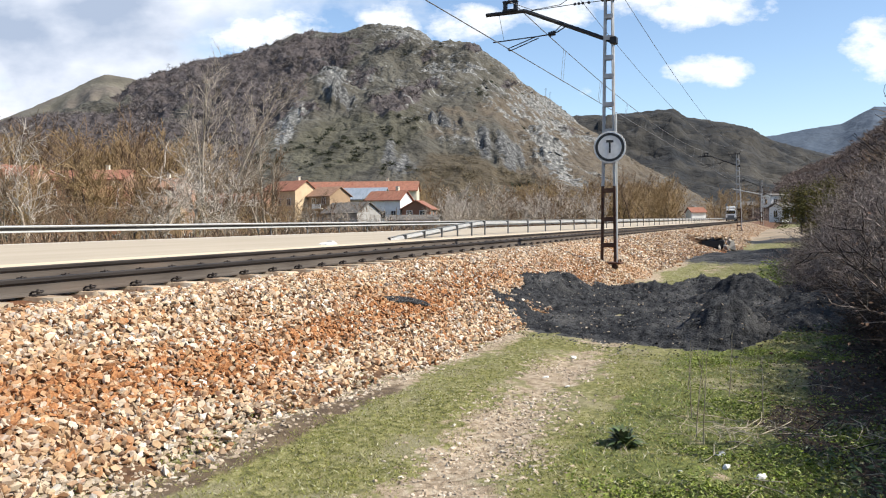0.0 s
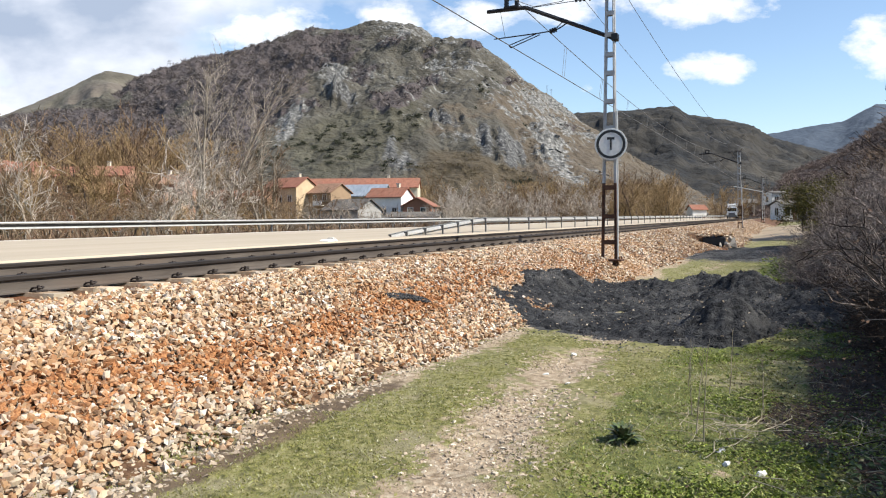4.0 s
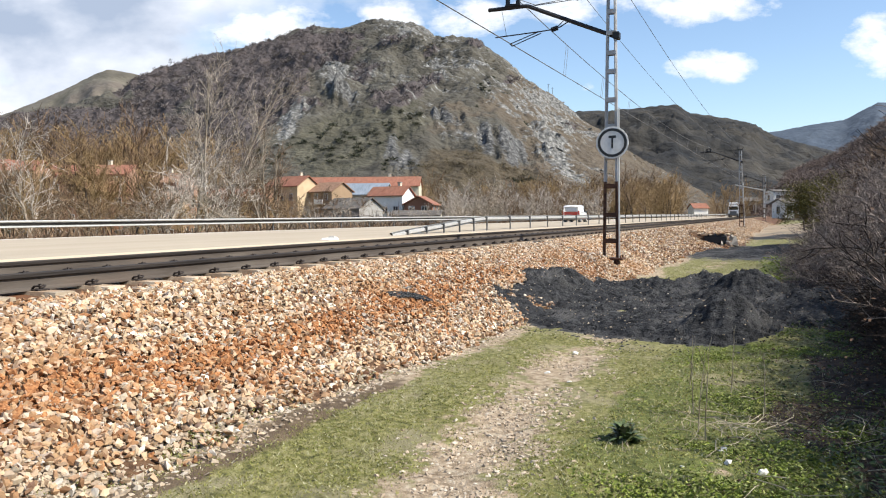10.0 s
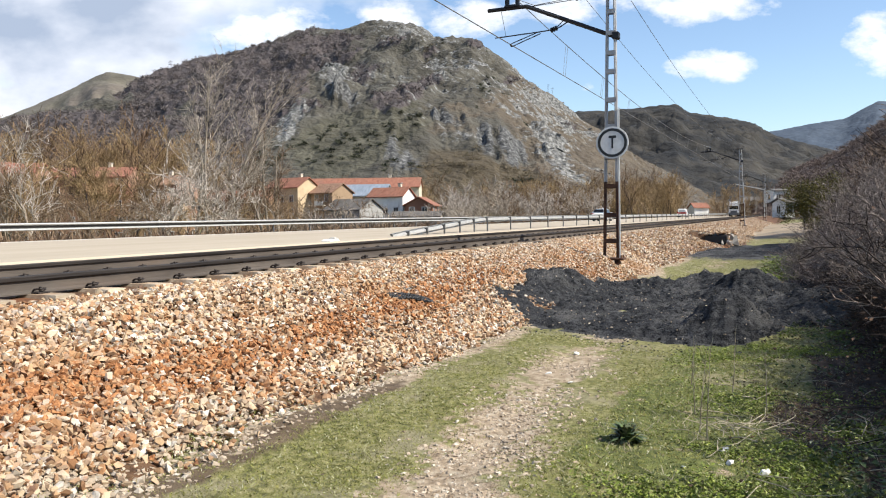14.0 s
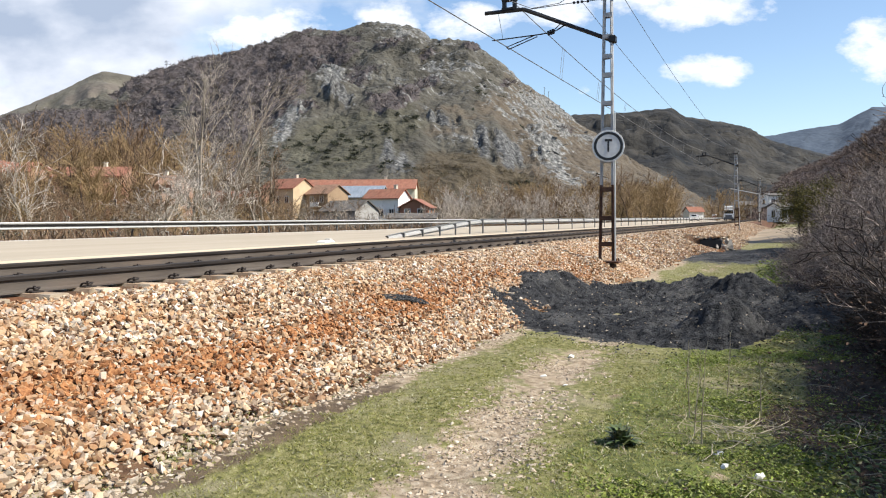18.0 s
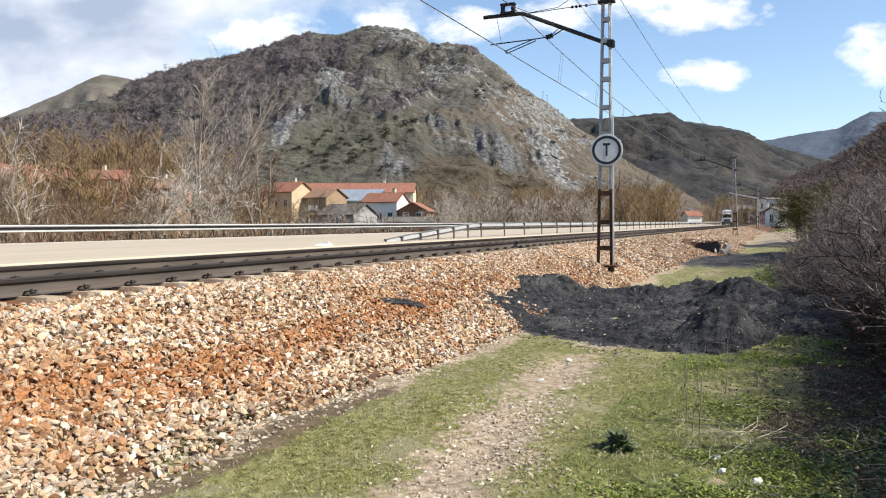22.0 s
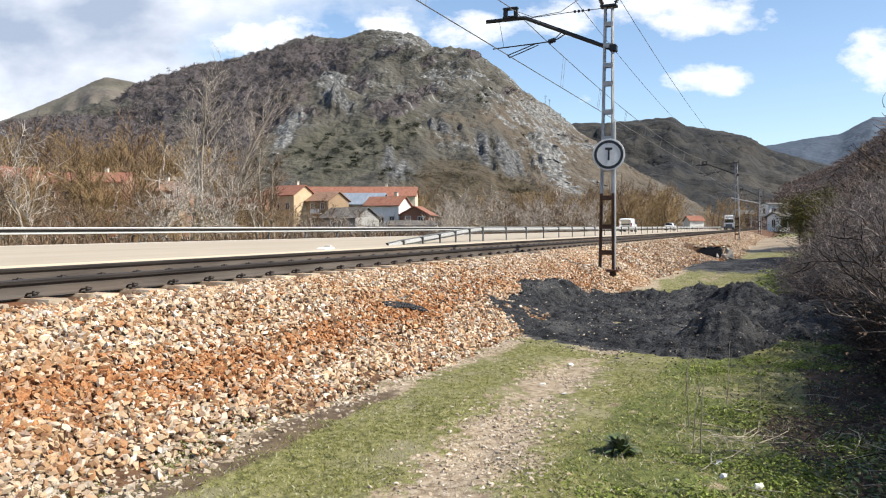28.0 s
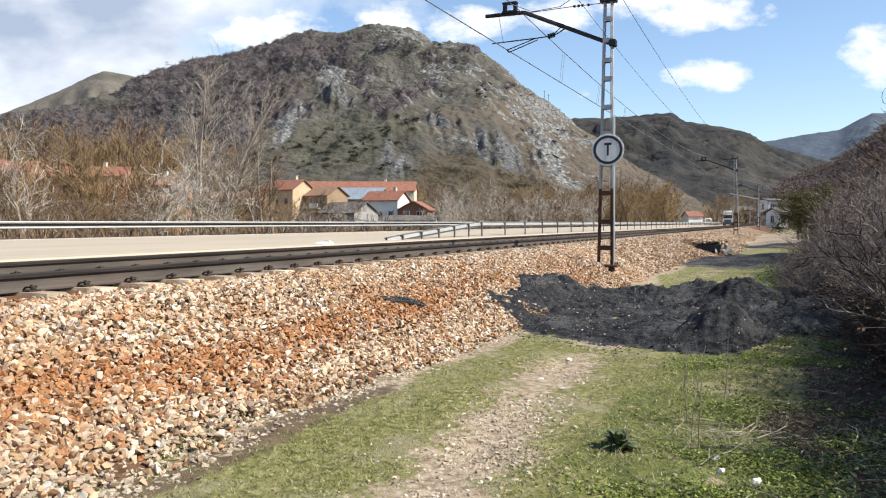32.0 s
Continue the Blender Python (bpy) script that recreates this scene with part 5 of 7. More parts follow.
def thicket(seed, height, radius, stems, twig_r, mat_stem, mat_twig, label, m, group="", lean=0.5, name="bush", kids=(9, 6), core=0):
    """A many-stemmed leafless bush."""
    r = np.random.default_rng(seed)
    st, tw = Geo(), Geo()
    for k in range(stems):
        ang, rad = r.uniform(0, 2 * np.pi), radius * 0.45 * math.sqrt(r.uniform(0, 1))
        lev = grow(int(r.integers(1e9)), height * r.uniform(0.65, 1.1), 0.013 + twig_r * 1.2, 2, kids, 0.25, 0.75, twig_r, 0.12, 0.22, 0.5, 0.55)
        d = Vector((math.cos(ang) * lean * rad / (radius * 0.45 + 1e-6), math.sin(ang) * lean * rad / (radius * 0.45 + 1e-6), 1)).normalized()
        R = np.array(Vector((0, 0, 1)).rotation_difference(d).to_matrix())
        off = np.array([math.cos(ang) * rad, math.sin(ang) * rad, -0.05])
        for g, rows, n in ((st, lev[0] + lev[1], 4), (tw, lev[2], 3)):
            a, b, ra, rb = (np.array(c) for c in zip(*rows))
            g.tubes(a @ R.T + off, b @ R.T + off, ra, rb, n)
    t = thing(name, label, "bush", group)
    # dead leaves fill the core, added to block light and darken the inside
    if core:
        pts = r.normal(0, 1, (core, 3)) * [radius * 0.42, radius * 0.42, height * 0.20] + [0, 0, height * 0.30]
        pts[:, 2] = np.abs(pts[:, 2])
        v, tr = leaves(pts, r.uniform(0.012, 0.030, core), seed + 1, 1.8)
        part("dead_foliage", mesh_from("dead_foliage", v, tr, M["dead"]), None, t, "brown dead leaves added among the branches to deepen shade")
    part("branchwork", st, mat_stem, t)
    part("crown", tw, mat_twig, t)
    t.matrix_basis = m
    return t


def leaves(pos, size, seed, long=2.2, droop=0.5):
    """Small bent leaves: four-cornered blades with a fold, as triangles."""
    r = np.random.default_rng(seed)
    k = len(pos)
    size = np.broadcast_to(size, k)[:, None]
    az = r.uniform(0, 2 * np.pi, k)
    el = r.uniform(-0.2, 1.1, k) * droop
    d = np.stack([np.cos(az) * np.cos(el), np.sin(az) * np.cos(el), np.sin(el)], 1)
    s = np.cross(d, r.normal(size=(k, 3)))
    s /= np.linalg.norm(s, axis=1, keepdims=True)
    up = np.cross(s, d) * 0.25
    p = np.asarray(pos, float)
    v = np.stack([p, p + (d * 0.5 * long + s * 0.45 + up) * size, p + d * long * size, p + (d * 0.5 * long - s * 0.45 + up) * size], 1).reshape(-1, 3)
    i = np.arange(k)[:, None] * 4
    return v, np.concatenate([i + [0, 1, 2], i + [0, 2, 3]])


def blades(pos, h, seed, width=0.18):
    """Upright grass blades, one triangle each, bent at random."""
    r = np.random.default_rng(seed)
    k = len(pos)
    h = np.broadcast_to(h, k)[:, None]
    az = r.uniform(0, 2 * np.pi, k)
    s = np.stack([np.cos(az), np.sin(az), 0 * az], 1)
    lean = r.normal(0, 0.9, (k, 3))
    lean[:, 2] = 0.8
    p = np.asarray(pos, float)
    v = np.stack([p - s * h * width, p + s * h * width, p + lean * h], 1).reshape(-1, 3)
    return v, np.arange(3 * k).reshape(-1, 3)


def build_grass():
    r = np.random.default_rng(4)

    def lay(n, x0, x1, y0, y1, want):
        y = y0 + (y1 - y0) * r.uniform(0, 1, n) ** 1.6
        x = r.uniform(x0, x1, n)
        k = r.uniform(0, 1, n) < want(x, y)
        x, y = x[k], y[k]
        return np.stack([x, y, np.maximum(ground_z(x, y), bank_z(x) - 0.01) - 0.003], 1)

    turf = lambda x, y: np.clip(0.85 - 1.2 * np.exp(-((x - path_x(y)) / 0.40) ** 2) * (1 - 0.5 * step(y, 8, 10)) - 1.0 * np.exp(-((x + 3.56) / 0.28) ** 2) + 0.7 * vnoise(x * 1.6, y * 1.6, 90), 0, 1) * (coal_height(x, y) < -0.1) * (1 - step(x, -0.3, 0.4))
    pos = lay(240000, -3.9, 0.5, 3.0, 12.0, turf)
    v, t = blades(pos, r.uniform(0.007, 0.024, len(pos)), 1, 0.24)
    stuff("grass", v, t, M["blade"], "short yellow-green spring turf", "grass")
    pos = lay(26000, -4.0, 1.0, 18.0, 30.0, lambda x, y: 0.8 * (coal_height(x, y) < -0.1) * step(x, -3.4, -2.6))
    v, t = blades(pos, r.uniform(0.012, 0.034, len(pos)), 2, 0.3)
    stuff("grass_patch", v, t, M["blade"], "short green turf beyond the coal", "grass")
    weed = lambda x, y: np.clip(step(x, -1.4, -0.6) * (1 - step(x, 0.35, 0.9)) * (0.20 + 1.3 * vnoise(x * 2.0, y * 2.0, 91)), 0, 1) * (coal_height(x, y) < -0.1)
    pos = lay(105000, -1.6, 0.9, 3.0, 11.5, weed)
    pos[:, 2] += r.uniform(0.0, 0.03, len(pos)) + 0.09 * np.clip(vnoise(pos[:, 0] * 3.5, pos[:, 1] * 3.5, 92), 0, 1) * r.uniform(0.2, 1, len(pos))
    v, t = leaves(pos, r.uniform(0.007, 0.021, len(pos)), 3, 1.8, 0.6)
    stuff("weeds", v, t, M["lush"], "bright green low broad-leaved weeds", "weeds")
    pos = lay(9000, -1.7, 0.6, 3.0, 11.0, lambda x, y: np.clip(0.3 + 1.2 * vnoise(x * 2.6, y * 2.6, 94), 0, 1) * step(x, -1.6, -1.1) * (coal_height(x, y) < -0.1))
    v, t = blades(pos, r.uniform(0.02, 0.075, len(pos)), 8, 0.05)
    stuff("dry_grass", v, t, M["straw"], "thin dry grass blades among the weeds", "grass")
    pos = lay(6000, -2.0, 2.0, 20.0, 32.0, lambda x, y: step(x, -1.2, -0.2) * 0.5)
    v, t = leaves(pos + [0, 0, 0.03], r.uniform(0.03, 0.07, len(pos)), 4)
    stuff("weeds_beyond", v, t, M["lush"], "green weeds at the edge of the thicket", "weeds")
    pos = lay(9000, -0.3, 1.6, 4.6, 14.0, lambda x, y: np.clip(0.2 + 1.2 * vnoise(x * 2.4, y * 2.4, 93), 0, 1) * step(x, -0.2, 0.2))
    pos[:, 2] = np.maximum(pos[:, 2], hillside_z(pos[:, 0], pos[:, 1]) * (pos[:, 0] > 0.9)) + r.uniform(0.01, 0.10, len(pos))
    v, t = leaves(pos, r.uniform(0.012, 0.034, len(pos)), 6, 1.8)
    stuff("undergrowth", v, t, M["darkleaf"], "dark green undergrowth in the thicket's shade", "undergrowth")
    # dead leaves and dry stems under the bushes
    pos = lay(15000, -0.7, 2.2, 3.0, 20.0, lambda x, y: step(x, -0.6, 0.2) * 0.9)
    pos[:, 2] = np.maximum(pos[:, 2], hillside_z(pos[:, 0], pos[:, 1]) * (pos[:, 0] > 0.9)) + 0.012
    v, t = leaves(pos, r.uniform(0.008, 0.022, len(pos)), 5, 1.6, 0.2)
    stuff("leaf_litter", v, t, M["dryleaf"], "brown dead leaves under the thicket", "leaf litter")
    # small stones along the track and at the foot of the bank
    shapes = [chip(s) for s in range(30, 34)]
    pos = lay(60000, -3.2, -1.0, 3.2, 10.5, lambda x, y: np.exp(-((x - path_x(y)) / 0.34) ** 2) * np.clip(0.6 + 0.8 * vnoise(x * 2.2, y * 2.2, 97), 0, 1) * (1 - 0.5 * step(y, 8, 10)))
    v, t = scatter(shapes, pos, 0.004 + 0.024 * r.uniform(0, 1, len(pos)) ** 3, 12)
    stuff("path_gravel", v, t, M["pebble"], "loose pale gravel on the dirt track", "gravel")
    pos = lay(12000, -4.15, -3.0, 3.0, 13.0, lambda x, y: np.clip(1.0 - (x + 4.0) * 1.5, 0, 1) * (coal_height(x, y) < -0.1))
    v, t = scatter(shapes, pos, r.uniform(0.010, 0.034, len(pos)), 13)
    stuff("strewn_stones", v, t, M["pebble"], "pale stones strewn at the foot of the bank", "stones")


def build_small_plants():
    r = np.random.default_rng(8)
    # a dark leafy rosette
    for (x, y, s, lab) in ((-1.06, 5.50, 1.2, "dark green leafy plant in the short grass"), (-1.12, 5.75, 0.6, "small dark green plant in the short grass")):
        g = Geo()
        for k in range(int(62 * s)):
            az, el, L = r.uniform(0, 6.28), r.uniform(0.2, 1.2), r.uniform(0.09, 0.17) * s
            d = np.array([math.cos(az) * math.cos(el), math.sin(az) * math.cos(el), math.sin(el)])
            side = np.array([-math.sin(az), math.cos(az), 0]) * L * 0.13
            drop = np.array([0, 0, -0.35 * L])
            a = d * 0.02
            mid, tip = d * L * 0.6 + [0, 0, 0.01], d * L + drop * 0.5
            g.add([a, mid - side, mid + side, tip], (), [(0, 1, 2), (1, 3, 2)])
        t = thing("leafy_plant", lab, "plant", m=pose(x, y, float(ground_z(x, y))))
        part("leaves", g, M["darkleaf"], t)
    # dry upright stalks
    for (x, y, h, seed) in ((-0.62, 5.9, 0.62, 1), (-0.55, 5.72, 0.74, 2), (-0.86, 7.4, 0.5, 3), (-0.50, 7.3, 0.62, 4), (-0.72, 6.5, 0.45, 5), (-0.2, 6.9, 0.5, 6)):
        lev = grow(seed, h, 0.006, 1, (5,), 0.5, 0.4, 0.0022, 0.3, 0.06, 0.25)
        t = thing("dry_stalk", "thin dry upright weed stalk", "stalk", "dry stalks", m=pose(x, y, float(ground_z(x, y)) - 0.02))
        part("stem", pieces(Geo(), lev[0], 5), M["straw"], t)
        part("seed_head", pieces(Geo(), lev[1], 3), M["straw"], t)
    # fallen twigs
    for k in range(84):
        x, y = ((r.uniform(-0.5, 0.6), r.uniform(4.4, 8.6)), (r.normal(-0.35, 0.16), r.normal(6.0, 0.2)), (r.normal(0.55, 0.12), r.normal(5.9, 0.22)))[k % 3]
        az, L = r.uniform(-1.2, 4.0), r.uniform(0.10, 0.42)
        z = float(ground_z(x, y)) + 0.015
        pts = [(x, y, z), (x + L * 0.5 * math.cos(az), y + L * 0.5 * math.sin(az), z + r.uniform(0.01, 0.06)), (x + L * math.cos(az + 0.2), y + L * math.sin(az + 0.2), z + r.uniform(0.0, 0.08))]
        tagged(part("fallen_twig", Geo().line(pts, r.uniform(0.0014, 0.004), 4), M["straw"], None), "dry fallen twig on the ground", "twig", "fallen twigs")
    for (x, y, s) in ((-0.43, 5.53, 0.030), (-0.37, 5.25, 0.034), (-0.16, 5.17, 0.036), (-2.35, 9.1, 0.04), (-0.62, 5.0, 0.016), (-2.25, 7.6, 0.026), (-1.95, 7.3, 0.022)):
        v, t = scatter([chip(91, 11)], [(x, y, float(ground_z(x, y)) + s * 0.3)], s * 1.1, int(s * 9990))
        tagged(new("white_stone", mesh_from("white_stone", v, t, plain("white_stone", (0.62, 0.60, 0.56), 0.85))), "loose white stone on the grass", "stone", "white stones")


def build_bushes():
    r = np.random.default_rng(15)
    lab = "dense grey leafless thicket beside the railway"
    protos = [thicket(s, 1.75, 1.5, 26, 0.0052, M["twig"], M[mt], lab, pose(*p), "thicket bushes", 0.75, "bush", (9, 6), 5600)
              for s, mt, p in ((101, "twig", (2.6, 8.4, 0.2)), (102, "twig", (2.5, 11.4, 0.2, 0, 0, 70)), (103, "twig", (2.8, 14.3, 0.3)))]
    # darker copy of the bush, its twig colour imitating the thicket's shadow
    front = thicket(104, 1.75, 1.5, 24, 0.0052, M["twig_dark"], M["twig_dark"], "leafless thicket with dead leaves, coloured dark as if in shade", pose(1.9, 7.0, 0.1), "thicket bushes", 0.8, "bush", (9, 6), 4600)
    spots = []
    for y in np.r_[np.arange(3.2, 13, 0.72), np.arange(13.2, 30, 1.0)]:
        for x, s in ((1.78, 0.70), (2.6, 0.90), (3.6, 1.1), (4.8, 1.25)):
            if x > 0.42 * y + 3.2:
                continue
            x += 0.22 * (1 - float(step(y, 7, 12))) - 0.95 * float(step(y, 14, 18))
            # nearest bushes are added out of view, enlarged to shade the visible ground
            if s < 0.8 and y < 9:
                x, s = x + 0.55, s * 1.25
            spots.append((x + 0.3 * r.uniform(-1, 1) + 0.02 * max(0, y - 12), y + r.uniform(-0.4, 0.4), s * r.uniform(0.85, 1.12)))
    for k, (x, y, s) in enumerate(spots):
        b = copy_thing(front if s < 0.8 and y < 15 and k % 3 == 0 else protos[k % 3], pose(x, y, float(hillside_z(x, y)) - 0.02, 0, 0, r.uniform(0, 360)))
        b.scale = (s, s, s * r.uniform(0.9, 1.1))
    # low brambles at the edge and under the thicket, coloured dark for its shade
    bram = [thicket(s, 0.8, 0.8, 22, 0.0032, M["twig_dark"], M["twig_dark"], "low bramble tangle at the thicket's edge, coloured dark for shade", pose(1.7, y, 0.0), "brambles", 1.2, "bramble", (8, 5), 1700) for s, y in ((111, 9.4), (112, 11.2))]
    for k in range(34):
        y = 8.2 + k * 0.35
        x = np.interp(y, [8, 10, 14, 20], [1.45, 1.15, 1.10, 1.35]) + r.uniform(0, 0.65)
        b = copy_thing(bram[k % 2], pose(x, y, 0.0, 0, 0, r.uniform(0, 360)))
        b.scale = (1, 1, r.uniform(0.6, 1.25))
    # evergreen bushes at the thicket's far end
    for (x, y, z, s) in ((0.50, 54.0, 0.5, 1.15), (1.7, 56.0, 0.6, 1.25)):
        t = thing("evergreen_bush", "dark olive evergreen bush", "bush", "evergreen bushes", m=pose(x, y, z))
        pts = []
        for c in range(34):
            cpos = np.array([r.normal(0, 0.5), r.normal(0, 0.5), r.uniform(0.25, 2.5)]) * s
            cpos[:2] *= 1.25 - 0.4 * cpos[2] / (2.3 * s)
            pts.append(cpos + r.normal(0, 0.2 * s, (330, 3)))
        pts = np.concatenate(pts)
        v, tr = leaves(pts, r.uniform(0.04, 0.085, len(pts)), 31, 1.5)
        part("crown", mesh_from("crown", v, tr, M["evergreen"]), None, t)
        lev = grow(5, 1.9 * s, 0.05, 1, (10,), 0.2, 0.8, 0.012)
        part("trunk", pieces(Geo(), lev[0] + lev[1], 5), M["bark_dark"], t)
    # taller scrub up the slope
    tall = [bare_tree("scrub_tree", "leafless brown scrub tree on the slope", s, M["bark_dark"], M[mt], pose(*p), 1, "slope scrub", height=3.2, trunk_r=0.05, levels=3, kids=(12, 7, 3), upright=0.3,
                      spread=0.7, twig_r=0.010, start=0.08, wobble=0.2, first_len=0.55, shrink=0.6) for s, mt, p in ((121, "twig_dark", (5.5, 30, 1.5)), (122, "twig", (6.5, 36, 2.3)), (123, "twig_brown", (8.5, 44, 3.3)))]
    for k in range(260):
        y = 22 + 170 * r.uniform(0, 1) ** 1.25
        x = np.interp(y, [20, 60, 200], [4.6, 4.0, 6.0]) + r.uniform(0, 1) ** 1.3 * (6 + y * 0.26)
        b = copy_thing(tall[k % 3], pose(x, y, float(hillside_z(x, y)) - 0.1, 0, 0, r.uniform(0, 360)))
        s = r.uniform(0.7, 1.3)
        b.scale = (s * 1.25, s * 1.25, s)


def build_trees():
    r = np.random.default_rng(16)
    base = -2.6
    # the tall many-stemmed poplar by the river and a lesser one beside it
    for label, X, Z, twigs, stems in (("tall bare poplar with several pale splayed stems", -26.6, 90, "twig_pale", ((-0.6, 0.0, 19.5, 1.5, 201), (0.5, 0.3, 19.5, 11.0, 202), (-1.9, 0.4, 16.0, -6.5, 203), (0.0, 0.8, 14.0, 16.0, 206))),
                                      ("lower bare poplar with brown twigs", -21.6, 96, "twig_brown", ((0, 0, 13.5, 4, 208), (0.8, 0.2, 11.5, 14, 209), (-0.8, 0.3, 11.0, -8, 210)))):
        t = thing("poplar", label, "tree", "poplars", m=pose(*plan(X, Z), base, 0, 0, math.degrees(YAW)))
        haze = Geo()
        for sx, sy, h, lean, seed in stems:
            lev = grow(seed, h, 0.24, 3, (17, 7, 4), 0.5, 0.66, 0.018, 0.2, 0.07, 0.34, 0.52)
            R = np.array(Matrix.Rotation(radians(lean), 3, "Y"))
            off = np.array([sx, sy, 0.0])
            for g, rows, n in ((Geo(), lev[0], 7), (Geo(), lev[1], 4), (haze, lev[2] + lev[3], 3)):
                a, b, ra, rb = (np.array(c) for c in zip(*rows))
                g.tubes(a @ R.T + off, b @ R.T + off, ra, rb, n)
                if n == 7:
                    part("stem", g, M["bark"], t, smooth=True)
                elif n == 4:
                    part("limb_frame", g, M["bark"], t, "pale upswept limbs")
        part("crown", haze, M[twigs], t)
    # round pale trees nearer the road
    kw = dict(levels=3, kids=(12, 6, 4), upright=0.28, spread=0.80, twig_r=0.032, start=0.10, wobble=0.20, first_len=0.58, shrink=0.56)
    protos = []
    for k, (X, Z, h, seed) in enumerate(((-41.0, 78, 13.6, 211), (-27.4, 76, 10.2, 212), (-19.6, 84, 8.4, 213))):
        x, y = plan(X, Z)
        protos.append(bare_tree("bare_tree", "leafless pale-barked tree beyond the road", seed, M["bark"], M[("twig_white", "twig_white", "twig_brown")[k]], pose(x, y, base), 2, "roadside trees", height=h, trunk_r=0.17, **kw))
    spots = [(-45.5, 82, 0.95), (-37, 84, 0.75), (-33.0, 79, 0.7), (-30.8, 84, 0.85), (-25.2, 80, 0.8), (-22.5, 86, 0.85), (-17.4, 90, 0.7), (-39.5, 74, 0.6), (-35.5, 77, 0.6), (-42.6, 86, 0.8), (-47.5, 78, 0.85), (-44, 95, 0.9), (-50, 90, 1.0), (-38, 92, 0.7), (-27.5, 72, 0.7), (-20.8, 79, 0.75)]
    for X, Z, s in spots:
        x, y = plan(X, Z)
        c = copy_thing(protos[(2, 1, 2, 0, 2)[int(r.integers(0, 5))]], pose(x, y, base, 0, 0, r.uniform(0, 360)))
        c.scale = (s, s, s)
    # thin pale saplings in a row before the village, seen over the guardrail
    sap = [bare_tree("sapling", "low leafless grey tree beyond the road", sd, M["bark"], M[mt], pose(*plan(X, 140), base), 1, "saplings", height=7.6, trunk_r=0.10, levels=3, kids=(11, 6, 3), upright=0.35, spread=0.75, twig_r=0.030,
                     start=0.10, wobble=0.16, first_len=0.50, shrink=0.54) for sd, mt, X in ((221, "twig_white", 2.0), (222, "twig_pale", 6.0), (223, "twig_brown", 10))]
    for k in range(70):
        X, Z = r.uniform(0.5, 26), r.uniform(122, 175)
        c = copy_thing(sap[k % 3], pose(*plan(X, Z), base, 0, 0, r.uniform(0, 360)))
        s = r.uniform(0.7, 1.2)
        c.scale = (s, s, s)
    for X, Z, s in ((-19.5, 136, 0.8), (-17.0, 131, 0.7), (-21.6, 138, 0.85), (-33, 140, 0.9), (-36, 142, 1.0), (-14.2, 132, 0.75), (-24, 138, 0.7), (-12, 138, 0.5), (-9.5, 136, 0.6), (-5, 139, 0.55), (-2, 137, 0.6), (0, 138, 0.7), (-26, 139, 0.75), (-29, 141, 0.8)):
        c = copy_thing(sap[1 if s < 0.72 else 2], pose(*plan(X, Z), base + 0.8, 0, 0, r.uniform(0, 360)))
        c.scale = (s * 1.2, s * 1.2, s)
    # brown leafless woods: willows at the river and the grove under the hill's spur
    wood = [bare_tree("grove_tree", "leafless brown tree in the riverside grove", sd, M["bark_dark"], M[mat], pose(*plan(X, 120), base), 1, "riverside grove", height=9, trunk_r=0.14, levels=3, kids=(15, 8, 3), upright=0.55,
                      spread=0.6, twig_r=0.024, start=0.06, wobble=0.14, first_len=0.5, shrink=0.55) for sd, X, mat in ((231, -62, "twig_ochre"), (232, -54, "twig_brown"), (233, -48, "twig_ochre"))]

    def plant(count, z0, z1, a0, a1, size):
        for k in range(count):
            Z = r.uniform(z0, z1)
            a = r.uniform(a0, a1)
            s = r.uniform(*size)
            c = copy_thing(wood[int(r.integers(0, 3))], pose(*plan(a * Z, Z), base, 0, 0, r.uniform(0, 360)))
            c.scale = (s * 1.15, s * 1.15, s)

    plant(44, 158, 195, -0.62, -0.33, (1.7, 2.4))
    plant(26, 104, 130, -0.62, -0.36, (0.9, 1.45))
    plant(16, 112, 150, -0.40, -0.20, (0.5, 0.8))
    plant(46, 190, 270, 0.10, 0.285, (0.9, 1.5))
    plant(40, 270, 330, 0.18, 0.30, (1.2, 1.9))
    plant(50, 210, 330, -0.60, -0.16, (1.0, 1.7))
    plant(44, 215, 320, -0.16, 0.14, (0.9, 1.6))
    plant(34, 190, 330, 0.335, 0.47, (0.7, 1.3))


# ---- village ----
def wall_mat(name, c):
    return material(name, [tuple(v * 0.85 for v in c), c], 0.8, rough=0.9, bump=0.15, spots=(tuple(v * 0.7 for v in c), 0.5, 0.5))


